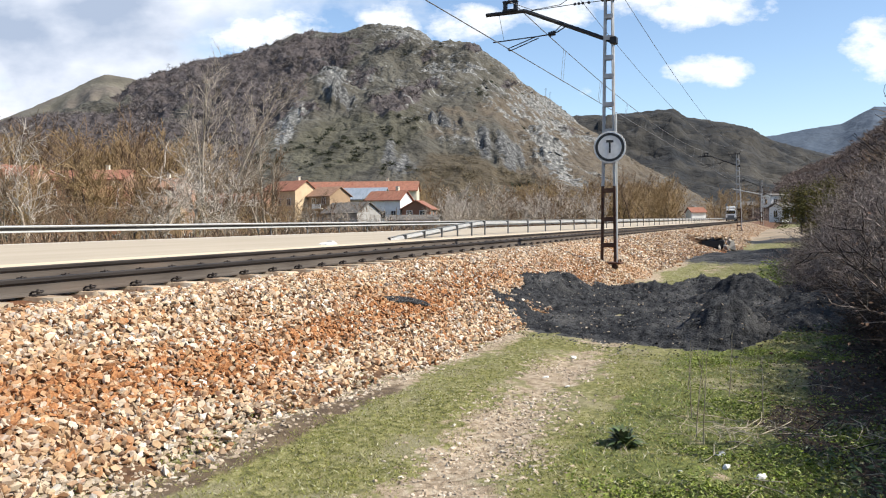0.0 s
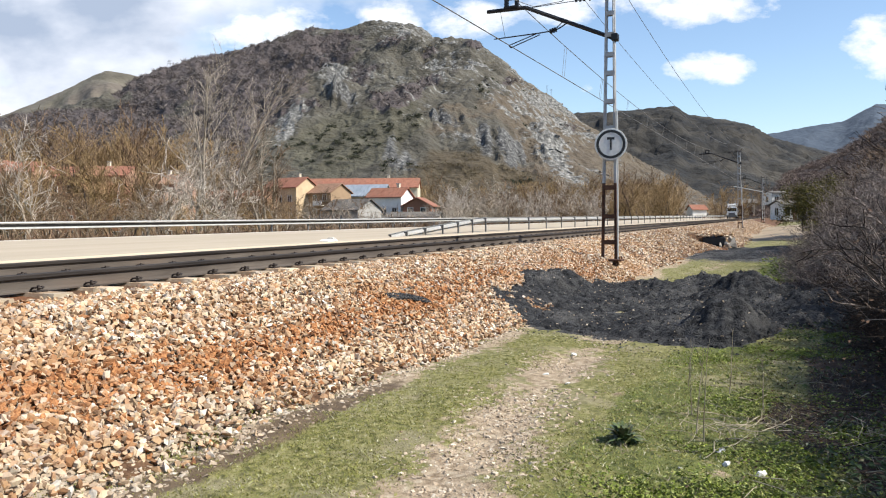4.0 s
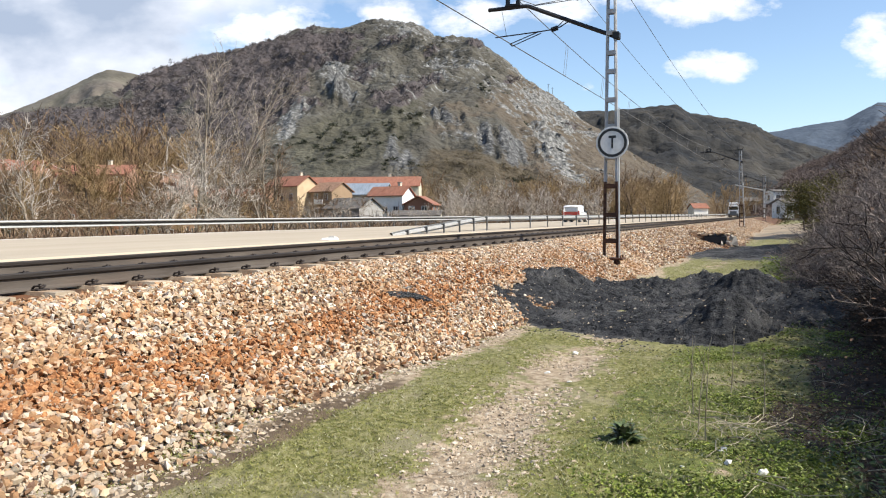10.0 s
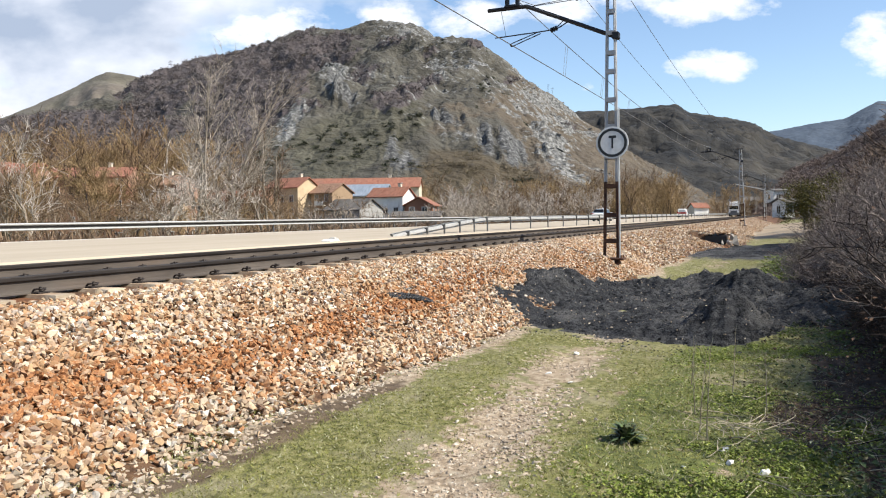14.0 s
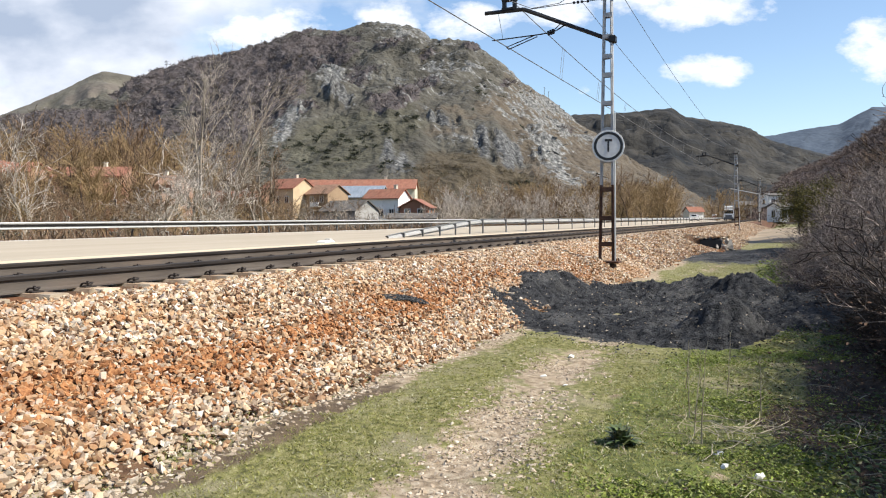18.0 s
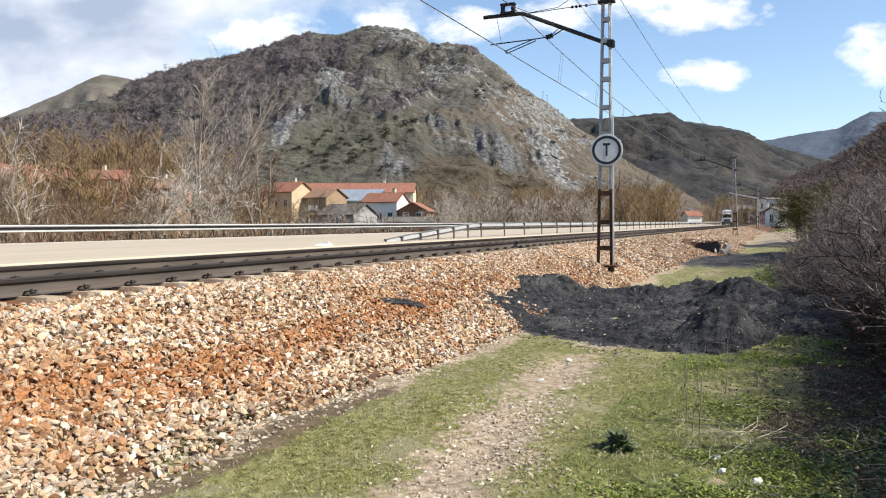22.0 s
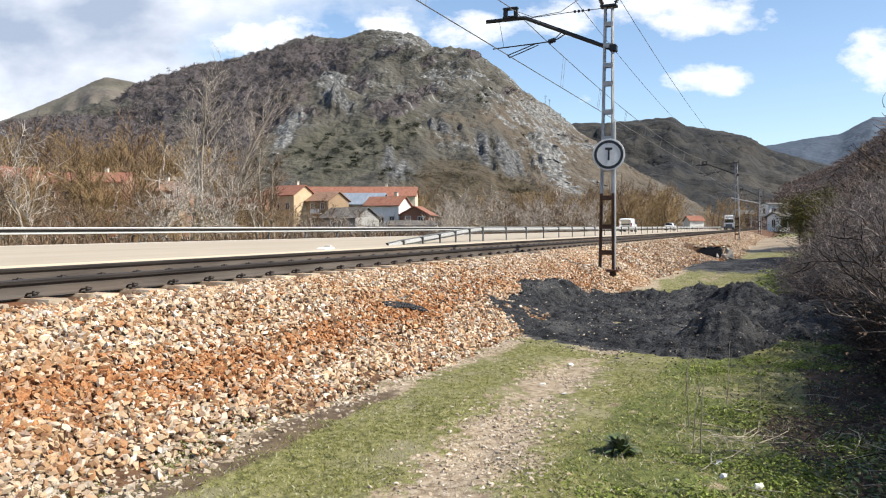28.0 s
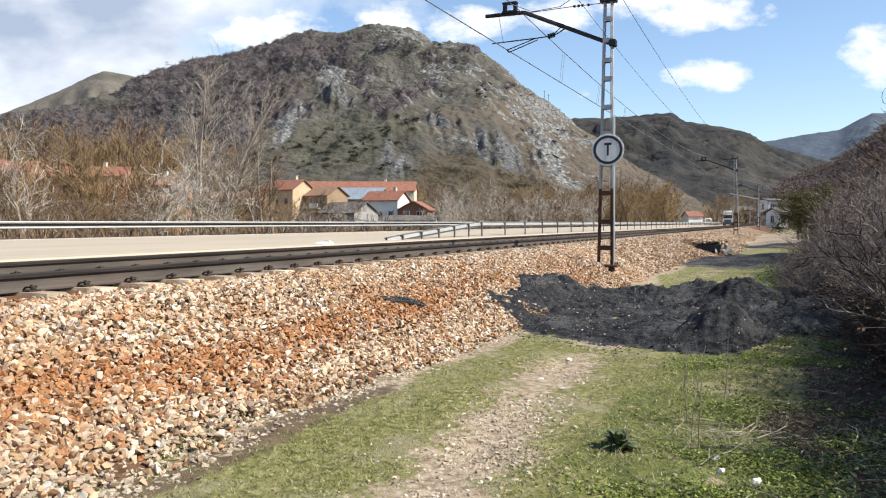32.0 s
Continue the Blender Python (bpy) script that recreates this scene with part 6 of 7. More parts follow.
HOUSE = dict(
    yellow=wall_mat("ochre_render", (0.58, 0.43, 0.27)), cream=wall_mat("cream_render", (0.60, 0.52, 0.40)), white=wall_mat("white_render", (0.78, 0.76, 0.72)), brown=wall_mat("brown_brick", (0.26, 0.12, 0.07)),
    brick=wall_mat("orange_brick", (0.32, 0.185, 0.125)), grey=wall_mat("grey_render", (0.36, 0.34, 0.31)), tan=wall_mat("tan_render", (0.34, 0.23, 0.14)),
    red_tile=material("red_roof_tile", [(0.20, 0.075, 0.045), (0.31, 0.135, 0.085)], 2.0, rough=0.85, bump=0.6, bump_scale=6, stretch=(1, 0.25, 1), spots=((0.22, 0.12, 0.08), 0.4, 0.5)),
    brown_tile=material("brown_roof_tile", [(0.20, 0.11, 0.07), (0.32, 0.19, 0.12)], 2.0, rough=0.85, bump=0.6, bump_scale=6),
    old_tile=material("weathered_roof", [(0.085, 0.075, 0.065), (0.16, 0.14, 0.12)], 1.5, rough=0.85, bump=0.4, bump_scale=6),
    slate=material("blue_grey_sheet_roof", [(0.16, 0.19, 0.22), (0.27, 0.30, 0.34)], 1.0, rough=0.55, bump=0.3, stretch=(3, 0.3, 1)),
    pane=glass("window_glass"), frame=plain("window_frame", (0.55, 0.53, 0.5), 0.6), shutter=plain("brown_shutter", (0.10, 0.05, 0.03), 0.7))


def house(label, X, Z, base, size, wall_h, roof_h, turn, wall, roof, windows=((2, 3), (2, 2)), chimney=True, group="village houses", name="house", balcony=False):
    """A gabled house: its ridge runs along its own x axis; windows: (rows, columns) on its long front and on its gable."""
    L, D = size
    h = thing(name, label, "house", group, m=pose(*plan(X, Z), base, 0, 0, math.degrees(YAW) + turn))
    g = Geo()
    g.box((0, 0, wall_h / 2), (L, D, wall_h))
    for s in (-1, 1):
        x = s * L / 2
        g.add([(x, -D / 2, wall_h), (x, D / 2, wall_h), (x, 0, wall_h + roof_h * 0.97), (x - s * 0.25, -D / 2, wall_h), (x - s * 0.25, D / 2, wall_h), (x - s * 0.25, 0, wall_h + roof_h * 0.97)],
              [(0, 1, 4, 3), (1, 2, 5, 4), (2, 0, 3, 5)], [(0, 2, 1), (3, 4, 5)])
    part("wall", g, wall, h)
    over, th = 0.45, 0.18
    k = roof_h / (D / 2)
    for s in (-1, 1):
        y0, z0 = s * (D / 2 + over), wall_h - over * k + 0.06
        z1 = wall_h + roof_h + 0.06
        x = L / 2 + 0.35
        g = Geo().add([(-x, y0, z0), (x, y0, z0), (x, 0, z1), (-x, 0, z1), (-x, y0, z0 + th), (x, y0, z0 + th), (x, 0, z1 + th), (-x, 0, z1 + th)],
                      [(3, 2, 1, 0), (4, 5, 6, 7), (0, 1, 5, 4), (1, 2, 6, 5), (2, 3, 7, 6), (3, 0, 4, 7)])
        part("roof", g, roof, h)
    if chimney:
        c = part("chimney", Geo().box((L * 0.22, 0.5, wall_h + roof_h + 0.25), (0.6, 0.6, 1.5), bevel=0.03), HOUSE["cream"], h)
        part("chimney_cap", Geo().box((L * 0.22, 0.5, wall_h + roof_h + 1.05), (0.8, 0.8, 0.12), bevel=0.02), HOUSE["grey"], c)
    for (rows, cols), front in zip(windows, (True, False)):
        for i in range(rows):
            for j in range(cols):
                along = ((j + 0.5) / cols - 0.5) * (L if front else D) * 0.92
                z = 1.5 + i * 2.7
                if z + 0.7 > wall_h:
                    continue
                for side in (-1, 1):
                    def at(a, out, zz):
                        return (a, side * (D / 2 + out), zz) if front else (side * (L / 2 + out), a, zz)
                    dims = lambda a, t, zz: (a, t, zz) if front else (t, a, zz)
                    g = Geo().box(at(along - 0.55, 0.02, z), dims(0.1, 0.12, 1.4)).box(at(along + 0.55, 0.02, z), dims(0.1, 0.12, 1.4)).box(at(along, 0.02, z + 0.68), dims(1.2, 0.12, 0.1)).box(at(along, 0.02, z), dims(0.06, 0.10, 1.3))
                    w = part("window", g, HOUSE["frame"], h)
                    part("pane", Geo().box(at(along, 0.012, z), dims(1.0, 0.06, 1.3)), HOUSE["pane"], w)
                    part("sill", Geo().box(at(along, 0.08, z - 0.72), dims(1.4, 0.2, 0.08), bevel=0.01), HOUSE["grey"], w)
    part("door", Geo().box((L * 0.30, -D / 2 - 0.02, 1.05), (1.0, 0.1, 2.1), bevel=0.02), HOUSE["shutter"], h)
    if balcony:
        g = Geo().box((0.5, -D / 2 - 0.6, wall_h - 2.6), (2.6, 1.2, 0.15))
        b = part("balcony", g, HOUSE["cream"], h)
        part("parapet", Geo().box((0.5, -D / 2 - 1.15, wall_h - 2.1), (2.6, 0.1, 0.9), bevel=0.02), HOUSE["white"], b)
    return h


def build_village():
    b = -1.5
    house("ochre gabled house with orange tiled roof", -32.2, 165, b, (9.5, 6.0), 9.2, 1.9, -36, HOUSE["yellow"], HOUSE["red_tile"], ((3, 3), (0, 0)))
    house("tan house with brown tiled roof and balcony", -23.6, 162, b, (6.6, 5.5), 8.0, 1.7, -40, HOUSE["tan"], HOUSE["brown_tile"], ((3, 2), (2, 1)), False, balcony=True)
    house("long terrace with a long red tiled roof", -20.0, 196, b, (27, 8), 10.2, 2.2, -3, HOUSE["cream"], HOUSE["red_tile"], ((3, 8), (2, 2)))
    house("house with blue-grey sheet roof", -18.0, 168, b, (11.5, 9.0), 7.4, 2.3, -10, HOUSE["cream"], HOUSE["slate"], ((2, 5), (2, 2)), False)
    house("white house with red tiled roof", -11.2, 160, b, (8.0, 4.6), 7.1, 1.6, -28, HOUSE["white"], HOUSE["red_tile"], ((2, 3), (2, 1)))
    house("small brown brick house with red roof", -5.0, 158, b, (6.0, 5.6), 5.2, 1.5, 78, HOUSE["brown"], HOUSE["red_tile"], ((2, 2), (2, 2)), False)
    house("low shed with grey-brown roof and pale walls", -17.5, 148, b, (9.5, 6), 4.4, 1.8, -40, HOUSE["grey"], HOUSE["old_tile"], ((1, 4), (1, 1)), False, name="shed")
    house("low white outbuilding with grey roof", -5.6, 150, b, (9, 5), 3.0, 0.8, -6, HOUSE["cream"], HOUSE["old_tile"], ((1, 4), (1, 1)), False, name="shed")
    r = np.random.default_rng(58)
    n = 210
    X, Z = r.uniform(-25, 2, n), r.uniform(126, 144, n)
    x, y = plan(X, Z)
    vv, tt = scatter([puff(k, 90, 0.018) for k in range(170, 175)], np.stack([x, y, r.uniform(-1.8, -0.6, n)], 1), r.uniform(1.6, 3.6, n) * np.where(X > -12, 0.75, 1.0), 59, (1.1, 1.1, 1.0), True)
    stuff("garden_scrub", vv, tt, M["twig_garden"], "grey-brown leafless garden scrub before the houses", "scrub")
    b = -2.8
    for X, Z, L, h, w, roof, t in ((-76.5, 138, 12, 12.4, "brick", "red_tile", 4), (-66, 146, 18, 12.0, "brick", "red_tile", -4), (-58.5, 136, 7, 8.6, "brown", "red_tile", 25), (-55, 150, 13, 10.6, "brick", "brown_tile", -12),
                                   (-50.5, 140, 8, 7.0, "tan", "brown_tile", 12), (-90, 150, 14, 13.5, "brick", "red_tile", 0), (-40.5, 160, 11, 8.0, "brick", "red_tile", -14), (-45.5, 172, 12, 8.4, "tan", "red_tile", 6)):
        house("brick village house with tiled roof behind bare trees", X, Z, b, (L, 7.5), h, 1.7, t, HOUSE[w], HOUSE[roof], ((4, max(2, int(L / 3))), (3, 2)))
    # up the valley
    house("small white house with red roof up the valley", 79.2, 250, b + 2.0, (4.6, 4.6), 4.2, 1.3, 6, HOUSE["white"], HOUSE["red_tile"], ((2, 3), (1, 1)), False)
    house("white trackside building with dark roof", 63.2, 148, 0.7, (3.0, 4.0), 2.7, 0.7, 12, HOUSE["white"], HOUSE["old_tile"], ((1, 2), (1, 1)), False)
    house("pale rendered house beside a ramp up the valley", 77.5, 205, 1.6, (4.6, 5.0), 3.0, 0.9, -20, HOUSE["cream"], HOUSE["old_tile"], ((1, 2), (1, 1)), False)
    house("white flat-topped building up the valley", 86.5, 208, 4.2, (4.4, 5.0), 3.0, 0.4, 5, HOUSE["white"], HOUSE["old_tile"], ((1, 2), (1, 1)), False)
    house("grey building with dark roof up the valley", 100, 250, 0.8, (7, 6), 4.2, 1.3, 0, HOUSE["grey"], HOUSE["old_tile"], ((2, 3), (2, 2)), False)
    house("white village house up the valley", 106, 290, 0.0, (5, 5), 3.8, 1.4, -8, HOUSE["white"], HOUSE["brown_tile"], ((1, 3), (1, 2)), False)


def build_far_masts():
    """Power pylons on the ridges and poles in the valley."""
    for X, Z, base, h in ((105, 820, 122, 14), (110, 826, 119, 14)):
        t = thing("power_pole", "thin power pole on the skyline", "pole", "skyline poles", m=pose(*plan(X, Z), base))
        part("pole", Geo().rod((0, 0, -4), (0, 0, h), 0.22, 6), M["zinc_dull"], t)
        part("crossbar", Geo().box((0, 0, h - 1), (3.0, 0.2, 0.2)), M["zinc_dull"], t)
    t = thing("lattice_pylon", "small lattice pylon on the western ridge", "pylon", m=pose(*plan(-287, 830), 150))
    g = Geo()
    for s in (-1, 1):
        for d in (-1, 1):
            g.tubes([(s * 2.2, d * 2.2, -6)], [(s * 0.5, d * 0.5, 16)], 0.22, 0.18, 4)
    part("legs", g, M["zinc_dull"], t)
    for z in (12, 14.5):
        part("crossarm", Geo().box((0, 0, z), (6, 0.3, 0.3)), M["zinc_dull"], t)
    for X, Z, h in ((85.5, 215, 12), (97, 240, 13)):
        t = thing("utility_pole", "slender grey utility pole in the valley", "pole", "valley poles", m=pose(*plan(X, Z), 0))
        part("pole", Geo().rod((0, 0, -1), (0, 0, h), 0.16, 8, 0.1), M["zinc_dull"], t)
        part("crossbar", Geo().box((0, 0, h - 0.7), (1.8, 0.12, 0.12)), M["zinc_dull"], t)
    # white street lamp arm beside the second mast
    x, y = plan(58, 145)
    t = thing("street_lamp", "white street lamp with long arm", "street lamp", m=pose(x, y, 0.5))
    part("pole", Geo().rod((0, 0, 0), (0, 0, 5.4), 0.09, 8, 0.06), M["zinc"], t)
    part("arm", Geo().rod((0, 0, 5.3), (-5.0, 0, 6.4), 0.09, 6), M["zinc"], t)
    # culvert under the bank
    c = thing("culvert", "broken concrete culvert mouth in the railway bank", "culvert", m=pose(-3.3, 38.9, 0.08))
    # solid black block in the mouth, painting the dark of a hollow
    part("opening", Geo().box((-0.10, 0.1, 0.30), (0.95, 0.7, 0.54), bevel=0.12), M["black"], c, "black block standing for the shade in the culvert mouth")
    rr = np.random.default_rng(71)
    brow = np.stack([rr.uniform(-0.85, 0.75, 90), rr.uniform(-0.30, 0.35, 90), rr.uniform(0.52, 0.66, 90)], 1)
    v, t = scatter([chip(s) for s in range(86, 90)], brow, rr.uniform(0.04, 0.10, 90), 72, (1.2, 1.2, 0.7))
    part("broken_lip", mesh_from("broken_lip", v, t, M["stone"]), None, c, "overhanging lip of soil and ballast")
    for dx, dy, dz, s in ((0.50, -0.30, 0.16, 0.24), (0.22, -0.38, 0.08, 0.18), (0.74, -0.05, 0.22, 0.28), (-0.08, -0.42, 0.04, 0.13), (0.60, -0.25, 0.40, 0.16)):
        v, t = scatter([chip(90 + int(s * 50))], [(dx, dy, dz)], s, int(s * 997), (0.7, 0.8, 1.1))
        part("concrete_block", mesh_from("concrete_block", v, t, M["concrete"]), None, c)
    v, q = sheet(np.linspace(-4.5, 6, 24), np.linspace(50, 100, 54), lambda x, y: 0.10 + np.interp(x, [-4.5, -3, 0, 6], [0.35, 0.0, 0.25, 1.1]) * step(y, 52, 60) + 0.12 * vnoise(x / 2, y / 4, 77) - 0.45 * (1 - step(y, 50, 55)))
    sand = material("sandy_bank", [(0.24, 0.175, 0.11), (0.40, 0.31, 0.21)], 0.7, rough=0.95, bump=0.5, bump_scale=9, spots=((0.10, 0.085, 0.07), 0.35, 0.8))
    structure(new("sandy_bank", mesh_from("sandy_bank", v, q, sand, True)), "sandy bank and track beyond the culvert", "bank")


# ---- vehicles ----
CAR_GLASS = plain("car_glass", (0.010, 0.011, 0.013), 0.12, 0.0, 0.35)
WHITE_PAINT = plain("white_car_paint", (0.80, 0.80, 0.80), 0.25, 0.0, 0.5, 0.6)
RED_PAINT = plain("red_livery", (0.42, 0.025, 0.015), 0.3, 0.0, 0.5, 0.5)
GREY_TRIM = plain("grey_bumper", (0.10, 0.10, 0.105), 0.6)
RED_LAMP = plain("red_tail_lamp", (0.35, 0.01, 0.01), 0.15, 0.0, 0.6)
TYRE = plain("tyre_rubber", (0.02, 0.02, 0.021), 0.8)
ALLOY = plain("alloy_rim", (0.60, 0.60, 0.61), 0.4, 0.3)


def loft(g, stations, section):
    """A closed skin through mirrored cross-sections (y half-widths and heights)."""
    rows = []
    for s in stations:
        half = section(s)
        rows.append([(s, y, z) for y, z in half] + [(s, -y, z) for y, z in half[::-1]])
    v = np.array(rows)
    m, k = v.shape[:2]
    i = np.arange(k)
    q = np.stack([i, (i + 1) % k, k + (i + 1) % k, k + i], 1)
    q = (q[None] + (np.arange(m - 1) * k)[:, None, None]).reshape(-1, 4)
    cap = np.array([[0, j, j + 1] for j in range(1, k - 1)])
    return g.add(v, q, np.concatenate([cap, cap[:, ::-1] + (m - 1) * k]))


def wheel(parent, x, y, r, width=0.2):
    w = new("wheel")
    w.parent = parent
    w.location = (x, y, r)
    w.empty_display_size = 0.1
    n = 24
    ang = np.arange(n) * 2 * np.pi / n
    prof = [(0.62, -0.5), (0.93, -0.5), (1.0, -0.36), (1.0, 0.36), (0.93, 0.5), (0.62, 0.5)]
    v = np.array([[(rr * r * math.cos(a), ww * width, rr * r * math.sin(a)) for rr, ww in prof] for a in ang])
    k = len(prof)
    i, j = np.meshgrid(np.arange(n), np.arange(k), indexing="ij")
    q = np.stack([i * k + j, ((i + 1) % n) * k + j, ((i + 1) % n) * k + (j + 1) % k, i * k + (j + 1) % k], -1).reshape(-1, 4)
    part("tyre", Geo().add(v, q), TYRE, w, smooth=True)
    rim = Geo()
    s = 1 if y > 0 else -1
    rim.rod((0, s * width * 0.40, 0), (0, s * width * 0.47, 0), r * 0.66, 24)
    for a in range(5):
        t = a * 2 * np.pi / 5
        rim.box((r * 0.33 * math.cos(t), s * width * 0.50, r * 0.33 * math.sin(t)), (r * 0.56, 0.02, r * 0.14), tilt=Matrix.Rotation(-t, 4, "Y"))
    part("rim", rim, ALLOY, w)
    return w


def body_section(tab, W):
    """Half cross-section from tables along the length: sill, belt, roof heights and tumblehome."""
    def section(s):
        zb, belt, roof, w, wr = (float(np.interp(s, tab[0], row)) for row in tab[1:])
        hw, hr = W / 2 * w, W / 2 * wr
        return [(0, zb), (hw * 0.90, zb), (hw * 0.98, zb + 0.07), (hw, zb + 0.22), (hw * 1.0, (zb + belt) / 2 + 0.08), (hw * 0.985, belt - 0.04), (hw * 0.96, belt), (hr + (hw * 0.96 - hr) * 0.5, belt + (roof - belt) * 0.5), (hr, roof - min(0.06, (roof - belt) * 0.3)), (hr * 0.86, roof - 0.012 * (roof > belt + 0.05)), (hr * 0.5, roof + 0.012), (0, roof + 0.02)]
    return section


def side_window(thing_body, section, s0, s1, lo, hi, rake0, rake1, mat, name="side_window"):
    """A dark pane lying just proud of the body's side, on both sides."""
    for side in (1, -1):
        rows = []
        for f in np.linspace(0, 1, 7):
            row = []
            for e in (lo, (lo + hi) / 2, hi):
                h = (e - lo) / (hi - lo)
                s = (s0 + rake0 * h) * (1 - f) + (s1 + rake1 * h) * f
                sec = section(s)
                y = np.interp(e, [p[1] for p in sec[3:10]], [p[0] for p in sec[3:10]])
                row.append((s, side * (y + 0.012), e))
            rows.append(row)
        v = np.array(rows).reshape(-1, 3)
        i, j = np.meshgrid(np.arange(6), np.arange(2), indexing="ij")
        a = (i * 3 + j).ravel()
        q = np.stack([a, a + 3, a + 4, a + 1], 1)
        back = v - [0, side * 0.02, 0]
        part(name, Geo().add(v, q).add(back, q[:, ::-1]), mat, thing_body)


def cross_window(thing_body, a, b, wa, wb, mat, name, proud=0.016):
    """A windscreen or rear window between two heights: a = (x, z) low, b = (x, z) high, half-widths wa, wb."""
    d = np.array([b[0] - a[0], 0, b[1] - a[1]])
    n = np.array([-d[2], 0, d[0]]) / np.linalg.norm(d)
    if (n[0] > 0) != (a[0] > 0 if abs(a[0] - b[0]) > 1e-6 else a[0] > 0):
        n = -n
    p = np.array([(a[0], -wa, a[1]), (a[0], wa, a[1]), (b[0], wb, b[1]), (b[0], -wb, b[1])])
    v = np.concatenate([p + n * proud, p - n * 0.03])
    part(name, Geo().add(v, [(0, 1, 2, 3), (7, 6, 5, 4), (0, 4, 5, 1), (1, 5, 6, 2), (2, 6, 7, 3), (3, 7, 4, 0)]), mat, thing_body)


def hatchback(label, length=4.2, height=1.47, wheelbase=2.58):
    """A white five-door hatchback, nose to +x, its origin on the road under its middle."""
    car = thing("car", label, "car", "passing cars")
    W, h2 = 1.76, length / 2
    k = height / 1.47
    tab = np.array([
        [-h2, -h2 + 0.06, -h2 + 0.28, -h2 + 0.62, -0.9, -0.1, 0.45, 0.95, 1.15, h2 - 0.55, h2 - 0.15, h2],
        [0.38, 0.29, 0.26, 0.25, 0.25, 0.25, 0.25, 0.25, 0.25, 0.25, 0.26, 0.36],
        [0.78, 0.95, 1.00, 0.99, 0.97, 0.95, 0.93, 0.92, 0.91, 0.85, 0.72, 0.60],
        [0.80, 1.00, 1.24, 1.41, 1.46, 1.47, 1.40, 1.10, 0.97, 0.88, 0.75, 0.62],
        [0.90, 0.97, 0.99, 1.0, 1.0, 1.0, 1.0, 1.0, 1.0, 0.98, 0.92, 0.78],
        [0.80, 0.76, 0.72, 0.71, 0.72, 0.73, 0.73, 0.80, 0.86, 0.86, 0.82, 0.70]])
    tab[2:4] *= k
    sec = body_section(tab, W)
    st = np.unique(np.r_[tab[0], np.linspace(-h2, h2, 40)])
    body = part("body", loft(Geo(), st, sec), WHITE_PAINT, car, smooth=True)
    side_window(body, sec, -1.18, -0.29, 0.96 * k, 1.33 * k, 0.10, 0.0, CAR_GLASS)
    side_window(body, sec, -0.24, 1.02, 0.95 * k, 1.33 * k, 0.0, -0.52, CAR_GLASS)
    side_window(body, sec, -h2 + 0.55, -1.22, 1.03 * k, 1.30 * k, 0.22, 0.08, CAR_GLASS, "quarter_window")
    cross_window(body, (-h2 + 0.09, 1.03 * k), (-h2 + 0.46, 1.36 * k), 0.64, 0.54, CAR_GLASS, "rear_window", 0.062)
    cross_window(body, (1.10, 0.99 * k), (0.50, 1.39 * k), 0.68, 0.54, CAR_GLASS, "windscreen")
    for s in (-1, 1):
        part("tail_lamp", Geo().box((-h2 + 0.10, s * 0.72, 0.86 * k), (0.16, 0.20, 0.16), bevel=0.03), RED_LAMP, car, "red tail lamp")
        part("headlamp", Geo().box((h2 - 0.20, s * 0.66, 0.66 * k), (0.22, 0.26, 0.13), bevel=0.04), CAR_GLASS, car)
        part("mirror", Geo().box((0.78, s * 0.96, 0.98 * k), (0.12, 0.18, 0.13), bevel=0.03), WHITE_PAINT, car)
        part("door_handle", Geo().box((-0.10, s * 0.885, 0.86 * k), (0.18, 0.03, 0.03)), GREY_TRIM, car)
        part("sill", Geo().box((0, s * 0.84, 0.24), (wheelbase - 0.75, 0.06, 0.07), bevel=0.02), GREY_TRIM, car)
        for x in (-wheelbase / 2, wheelbase / 2):
            part("wheel_arch", Geo().rod((x, s * 0.60, 0.32), (x, s * 0.887, 0.32), 0.355, 24), GREY_TRIM, car)
            wheel(car, x, s * 0.81, 0.315, 0.205)
    part("underbody", Geo().box((0, 0, 0.25), (length - 0.5, 1.52, 0.10), bevel=0.03), TYRE, car)
    part("rear_bumper", Geo().box((-h2 + 0.02, 0, 0.36), (0.14, 1.45, 0.18), bevel=0.05), GREY_TRIM, car)
    part("number_plate", Geo().box((-h2 - 0.012, 0, 0.66), (0.02, 0.52, 0.11)), M["disc"], car)
    return car


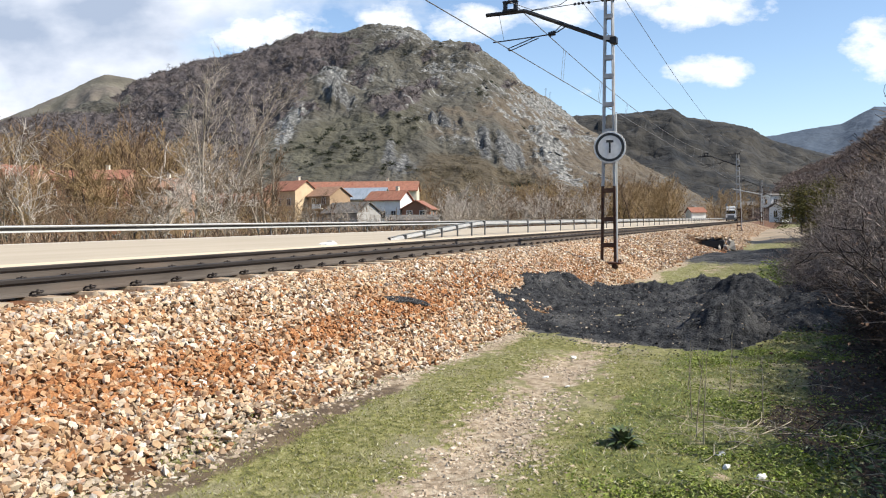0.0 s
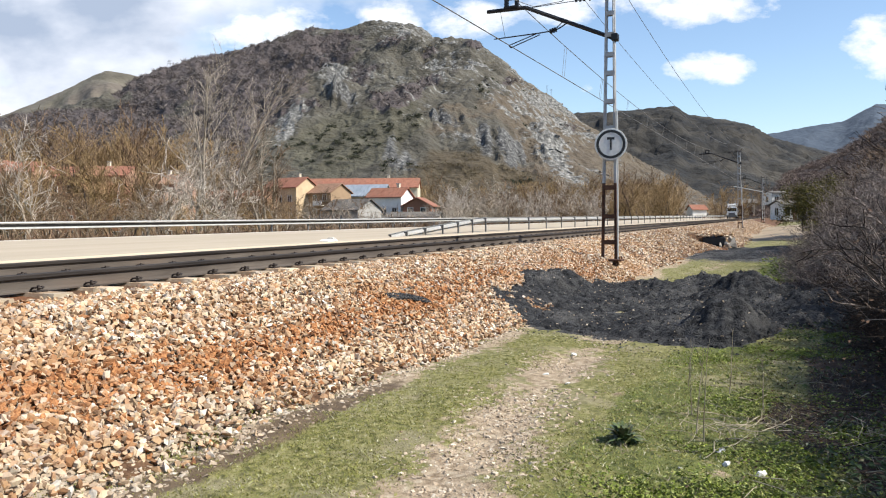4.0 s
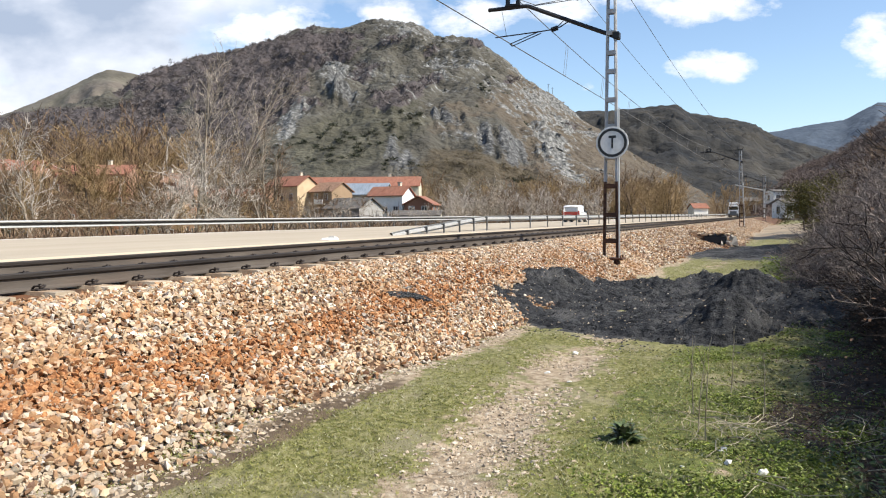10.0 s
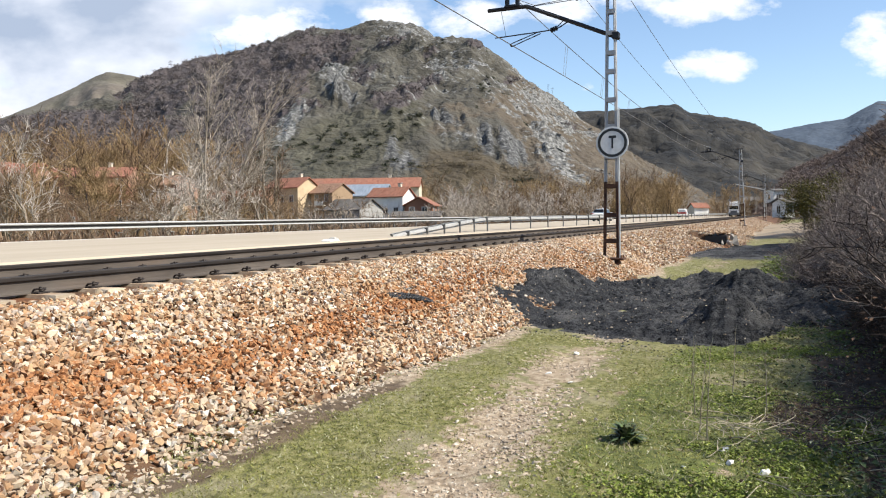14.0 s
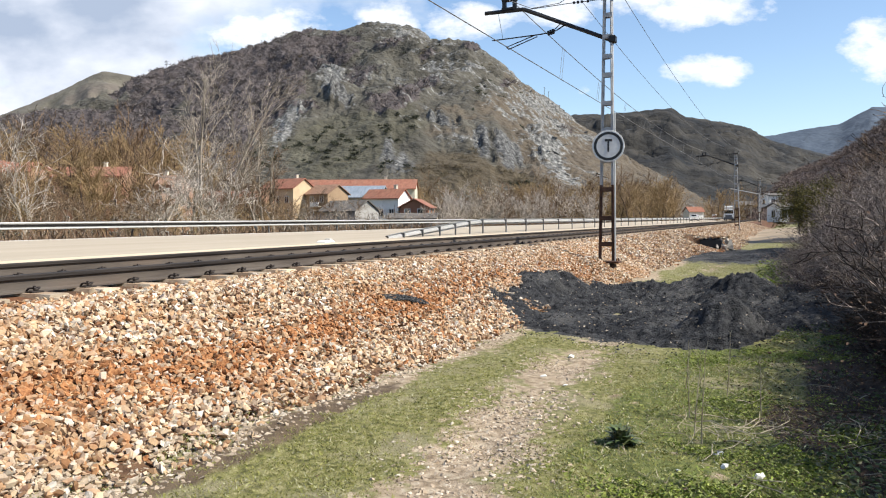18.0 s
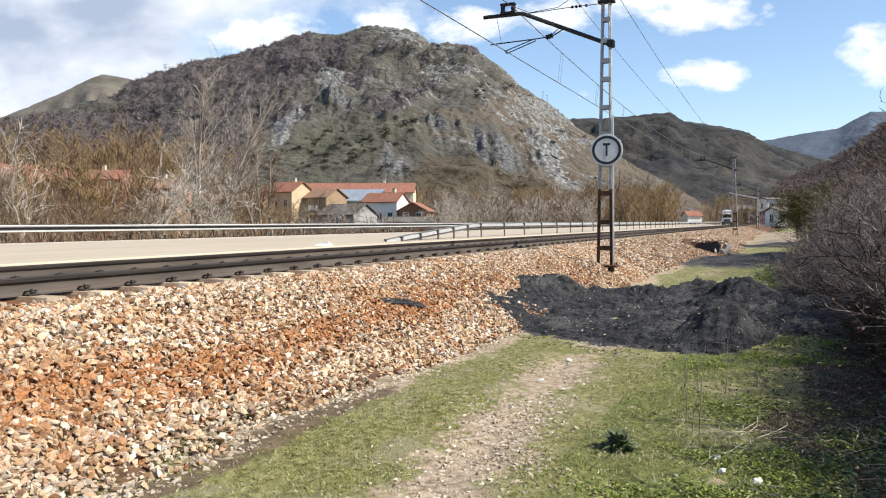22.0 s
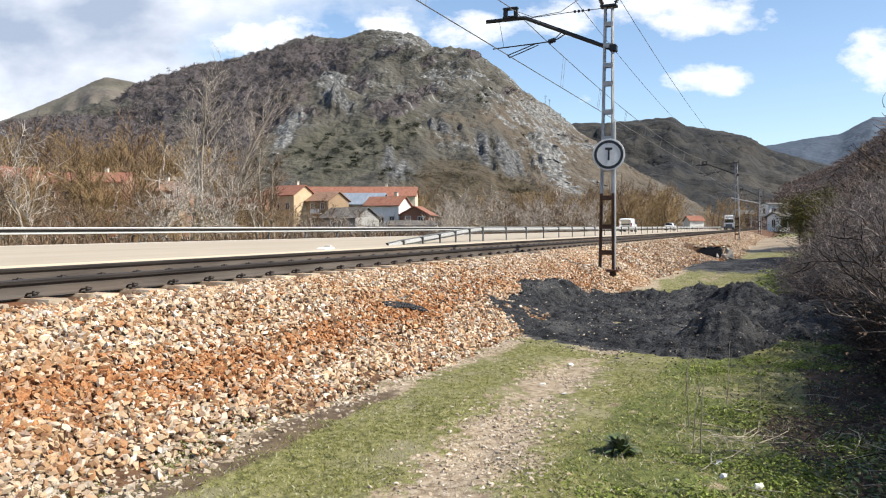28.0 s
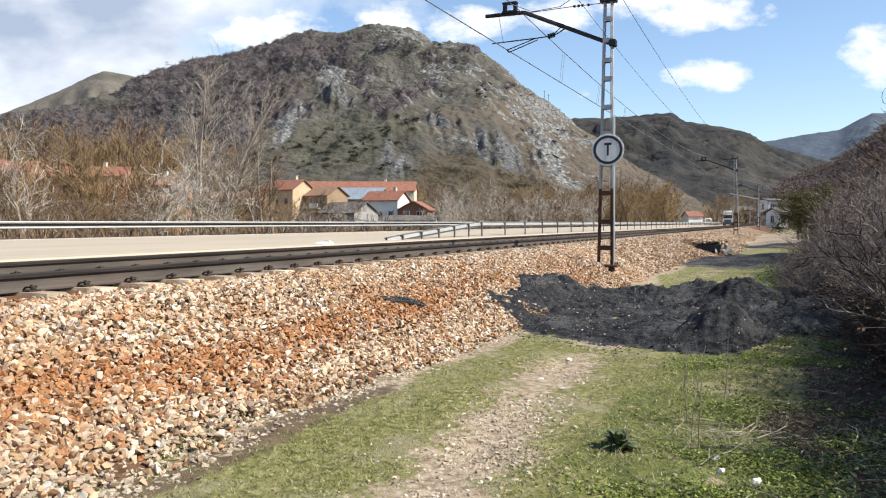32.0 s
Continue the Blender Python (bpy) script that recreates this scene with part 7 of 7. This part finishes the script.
def delivery_van(label, livery):
    """A small boxy delivery van, nose to +x; livery: a lower red band and a red rear, or plain white."""
    van = thing("van", label, "van", "passing vans")
    L, W, h2 = 4.38, 1.80, 2.19
    tab = np.array([
        [-h2, -h2 + 0.05, -h2 + 0.16, -1.2, -0.2, 0.35, 0.75, 1.25, 1.45, 1.85, 2.05, h2],
        [0.36, 0.31, 0.29, 0.28, 0.28, 0.28, 0.28, 0.28, 0.28, 0.28, 0.30, 0.40],
        [1.00, 1.02, 1.04, 1.04, 1.04, 1.04, 1.05, 1.04, 1.02, 0.92, 0.82, 0.66],
        [1.66, 1.74, 1.80, 1.82, 1.82, 1.81, 1.70, 1.28, 1.10, 0.97, 0.86, 0.68],
        [0.94, 0.98, 1.0, 1.0, 1.0, 1.0, 1.0, 1.0, 1.0, 0.97, 0.92, 0.80],
        [0.84, 0.86, 0.87, 0.87, 0.86, 0.85, 0.82, 0.84, 0.88, 0.86, 0.82, 0.72]])
    sec = body_section(tab, W)
    body = part("body", loft(Geo(), np.unique(np.r_[tab[0], np.linspace(-h2, h2, 44)]), sec), WHITE_PAINT, van, smooth=True)
    side_window(body, sec, 0.30, 1.22, 1.08, 1.56, 0.0, -0.42, CAR_GLASS, "door_window")
    cross_window(body, (1.36, 1.13), (0.80, 1.68), 0.72, 0.64, CAR_GLASS, "windscreen")
    for s in (-1, 1):
        part("tail_lamp", Geo().box((-h2 + 0.05, s * 0.83, 1.02), (0.14, 0.12, 0.42), bevel=0.03), RED_LAMP, van, "red tail lamp")
        part("headlamp", Geo().box((h2 - 0.24, s * 0.68, 0.76), (0.26, 0.26, 0.20), bevel=0.05), CAR_GLASS, van)
        part("mirror", Geo().box((0.98, s * 1.00, 1.12), (0.10, 0.16, 0.22), bevel=0.03), GREY_TRIM, van)
        part("side_rail", Geo().box((-0.55, s * 0.905, 1.06), (1.45, 0.02, 0.035)), GREY_TRIM, van, "dark sliding-door rail")
        part("door_handle", Geo().box((0.20, s * 0.91, 0.93), (0.16, 0.03, 0.035)), GREY_TRIM, van)
        part("rub_strip", Geo().box((0.0, s * 0.90, 0.52), (1.75, 0.03, 0.09), bevel=0.01), GREY_TRIM if not livery else RED_PAINT, van)
        for x in (-1.36, 1.36):
            part("wheel_arch", Geo().rod((x, s * 0.62, 0.33), (x, s * 0.907, 0.33), 0.375, 24), GREY_TRIM, van)
            wheel(van, x, s * 0.83, 0.32, 0.205)
    if livery:
        side_window(body, sec, -h2 + 0.10, -1.86, 0.45, 1.15, 0, 0, RED_PAINT, "livery_rear_flash")
        side_window(body, sec, -0.95, 0.98, 0.34, 0.62, 0, 0, RED_PAINT, "livery_sill_band")
        side_window(body, sec, -0.60, 0.25, 0.66, 0.72, 0, 0, RED_PAINT, "livery_stripe")
        part("livery_rear", Geo().box((-h2 - 0.008, 0, 0.86), (0.03, 1.46, 0.50), bevel=0.01), RED_PAINT, van, "red painted rear doors")
    part("rear_window", Geo().box((-h2 + 0.012, 0, 1.36 if livery else 1.02), (0.05, 1.24, 0.42 if livery else 0.14), bevel=0.012), CAR_GLASS if not livery else plain("pale_blind_pane", (0.5, 0.5, 0.52), 0.3), van)
    part("underbody", Geo().box((0, 0, 0.28), (L - 0.5, 1.56, 0.10), bevel=0.03), TYRE, van)
    part("rear_bumper", Geo().box((-h2 + 0.0, 0, 0.44), (0.16, 1.62, 0.24), bevel=0.05), GREY_TRIM, van)
    part("number_plate", Geo().box((-h2 - 0.03, 0.2, 0.74), (0.02, 0.50, 0.11)), M["disc"], van)
    return van


def parked_truck():
    """A white truck standing at the roadside up the valley, its cab towards the camera (-y)."""
    t = thing("truck", "white truck with tall roof deflector standing at the roadside", "truck", m=pose(-14.4, 212, ROAD_Z - 0.03, 0, 0, 0))
    cab = part("cab", Geo().box((0, 0.9, 1.75), (2.4, 1.9, 2.5), bevel=0.12), WHITE_PAINT, t)
    part("windscreen", Geo().box((0, -0.07, 2.25), (2.15, 0.06, 0.85), bevel=0.02), CAR_GLASS, cab)
    part("grille", Geo().box((0, -0.07, 1.15), (1.6, 0.06, 0.7), bevel=0.02), GREY_TRIM, cab, "dark grille")
    part("bumper", Geo().box((0, 0.0, 0.62), (2.4, 0.3, 0.45), bevel=0.06), GREY_TRIM, cab)
    part("deflector", Geo().box((0, 0.9, 3.35), (2.25, 1.5, 0.75), bevel=0.25), WHITE_PAINT, t)
    part("cargo_box", Geo().box((0, 6.0, 2.45), (2.5, 8.0, 2.8), bevel=0.05), M["disc"], t)
    part("chassis", Geo().box((0, 5.4, 0.85), (0.9, 9.0, 0.3)), GREY_TRIM, t)
    for s in (-1, 1):
        part("mirror", Geo().box((s * 1.38, 0.1, 2.2), (0.14, 0.2, 0.6), bevel=0.03), GREY_TRIM, t)
        part("headlamp", Geo().box((s * 0.95, -0.06, 0.95), (0.36, 0.06, 0.22), bevel=0.02), M["zinc"], t)
        for y in (1.0, 7.0, 8.4):
            w = wheel(t, 0, 0, 0.5, 0.3)
            w.location, w.rotation_euler = (s * 1.05, y, 0.5), (0, 0, radians(90))


# ---- ballast stones ----
def build_ballast(bank):
    r = np.random.default_rng(33)
    shapes = [chip(s) for s in range(40, 50)]

    def lay(n, y0, y1, power, lo, hi, x0=-5.98, x1=-3.55):
        y = y0 + (y1 - y0) * r.uniform(0, 1, n) ** power
        x = r.uniform(x0, x1, n)
        edge = 0.20 * (1 - step(y, 6, 8.5)) + 0.10 * vnoise(x * 0 + 3, y * 1.3, 96)
        keep = (coal_height(x, y) < 0.035 * r.uniform(0, 1, n) ** 2) & (r.uniform(0, 1, n) < 1 - 0.88 * step(x + edge - 1.15 * step(y, 33, 40), -3.90, -3.55))
        keep &= ~((np.abs(y - 38.7) < 0.5) & (x > -4.4))
        x, y = x[keep], y[keep]
        return np.stack([x, y, bank_xy(x, y) + r.uniform(-0.012, 0.034, len(x))], 1), r.uniform(lo, hi, len(x)) * r.choice([0.8, 1, 1, 1.25], len(x))

    pos, size = lay(56000, 2.4, 24, 1.35, 0.020, 0.036)
    single = (pos[:, 1] < 6.4) & (pos[:, 0] > -4.9) & (pos[:, 0] < -3.9)
    pick = np.where(single)[0][:300]
    rest = np.setdiff1d(np.arange(len(pos)), pick)
    v, t = scatter(shapes, pos[rest], size[rest], 1, (1, 1, 0.9))
    rust_at = lambda v: np.exp(-((v[:, 0] + np.interp(v[:, 1], [3, 3.7, 4.7, 5.8, 7, 8, 9.8, 13, 20], [4.72, 4.62, 4.46, 4.46, 4.50, 4.66, 4.66, 4.9, 5.0])) / np.interp(v[:, 1], [3, 6, 9.8, 14], [0.36, 0.32, 0.36, 0.30])) ** 2) * (0.50 - 0.28 * step(v[:, 1], 10, 16)) + 0.10 + 0.14 * vnoise(v[:, 0] * 1.5, v[:, 1] * 1.5, 95) + 0.40 * np.exp(-((v[:, 1] - 17.6) / 1.3) ** 2 - ((v[:, 0] + 4.3) / 0.45) ** 2)
    ob = stuff("ballast", v, t, M["stone"], "loose pale and rust-orange ballast stones on the bank", "ballast")
    tint = rust_at(v).reshape(-1, len(shapes[0][0])).mean(1)
    paint(ob.data, "rust", np.repeat(tint + r.normal(0, 0.24, len(tint)), len(shapes[0][0])))
    pos2, size2 = lay(24000, 21, 120, 1.7, 0.028, 0.055, -6.0, -2.4)
    v, t = scatter(shapes[:4], pos2, size2, 2, (1, 1, 0.8))
    stuff("ballast_beyond", v, t, M["stone"], "ballast stones further along the bank", "ballast")
    pos3, size3 = lay(3500, 0.5, 60, 1.4, 0.03, 0.05, -9.4, -8.4)
    v, t = scatter(shapes[:4], pos3, size3, 3, (1, 1, 0.8))
    stuff("ballast_far_side", v, t, M["stone"], "ballast stones on the far side of the track", "ballast")
    meshes = []
    for s, (v, t) in enumerate(shapes):
        meshes.append(mesh_from("ballast_stone", v, t, M["stone_piece"]))
    for k in pick:
        o = new("ballast_stone", meshes[k % len(meshes)])
        o.parent = bank
        o.location = pos[k]
        o.rotation_euler = r.uniform(-0.6, 0.6), r.uniform(-0.6, 0.6), r.uniform(0, 6.28)
        s = size[k]
        o.scale = (s, s, s)


# ---- build ----
build_ground()
BANK = build_bank()
build_hills()
build_hillside()
build_road()
build_road_scrub()
build_track()
build_kerb_stone()
build_guardrails()
build_masts()
build_sign()
build_coal()
build_village()
build_far_masts()
build_trees()
build_bushes()
build_grass()
build_small_plants()
RED_VAN = delivery_van("small white and red delivery van on the road", True)
CAR_A = hatchback("white compact hatchback car on the road", 4.2, 1.50, 2.55)
CAR_B = hatchback("white hatchback car with dark windows on the road", 4.3, 1.46, 2.60)
WHITE_VAN = delivery_van("plain white delivery van on the road", False)
RED_VAN.scale = (0.88, 1.0, 0.99)
CAR_A.scale = CAR_B.scale = (0.98, 1.0, 1.0)
WHITE_VAN.scale = (1.06, 1.04, 1.06)
parked_truck()
build_ballast(BANK)


def motions():
    lane = -21.7
    drive = lambda y, x=lane, z=ROAD_Z + 0.04: pose(x, y, z, 0, 0, 90)
    # each vehicle: seconds and metres along the road
    for ob, rows in ((RED_VAN, ((0, -132), (5, -22.2), (7, 21.8), (9, 65.8), (14, 181.5), (32, 600))),
                     (CAR_A, ((0, -430), (10, -51), (12, 25.2), (13, 63.5), (14, 101.8), (18, 215), (32, 540))),
                     (CAR_B, ((0, -813), (22, -43.5), (24, 27), (25, 62.3), (28, 168.8), (32, 285))),
                     (WHITE_VAN, ((0, -884), (23, -56), (25, 15), (25.5, 32.5), (28, 122.6), (29, 158.5), (32, 255)))):
        walk(ob, [(t, drive(y * 0.948)) for t, y in rows])


motions()
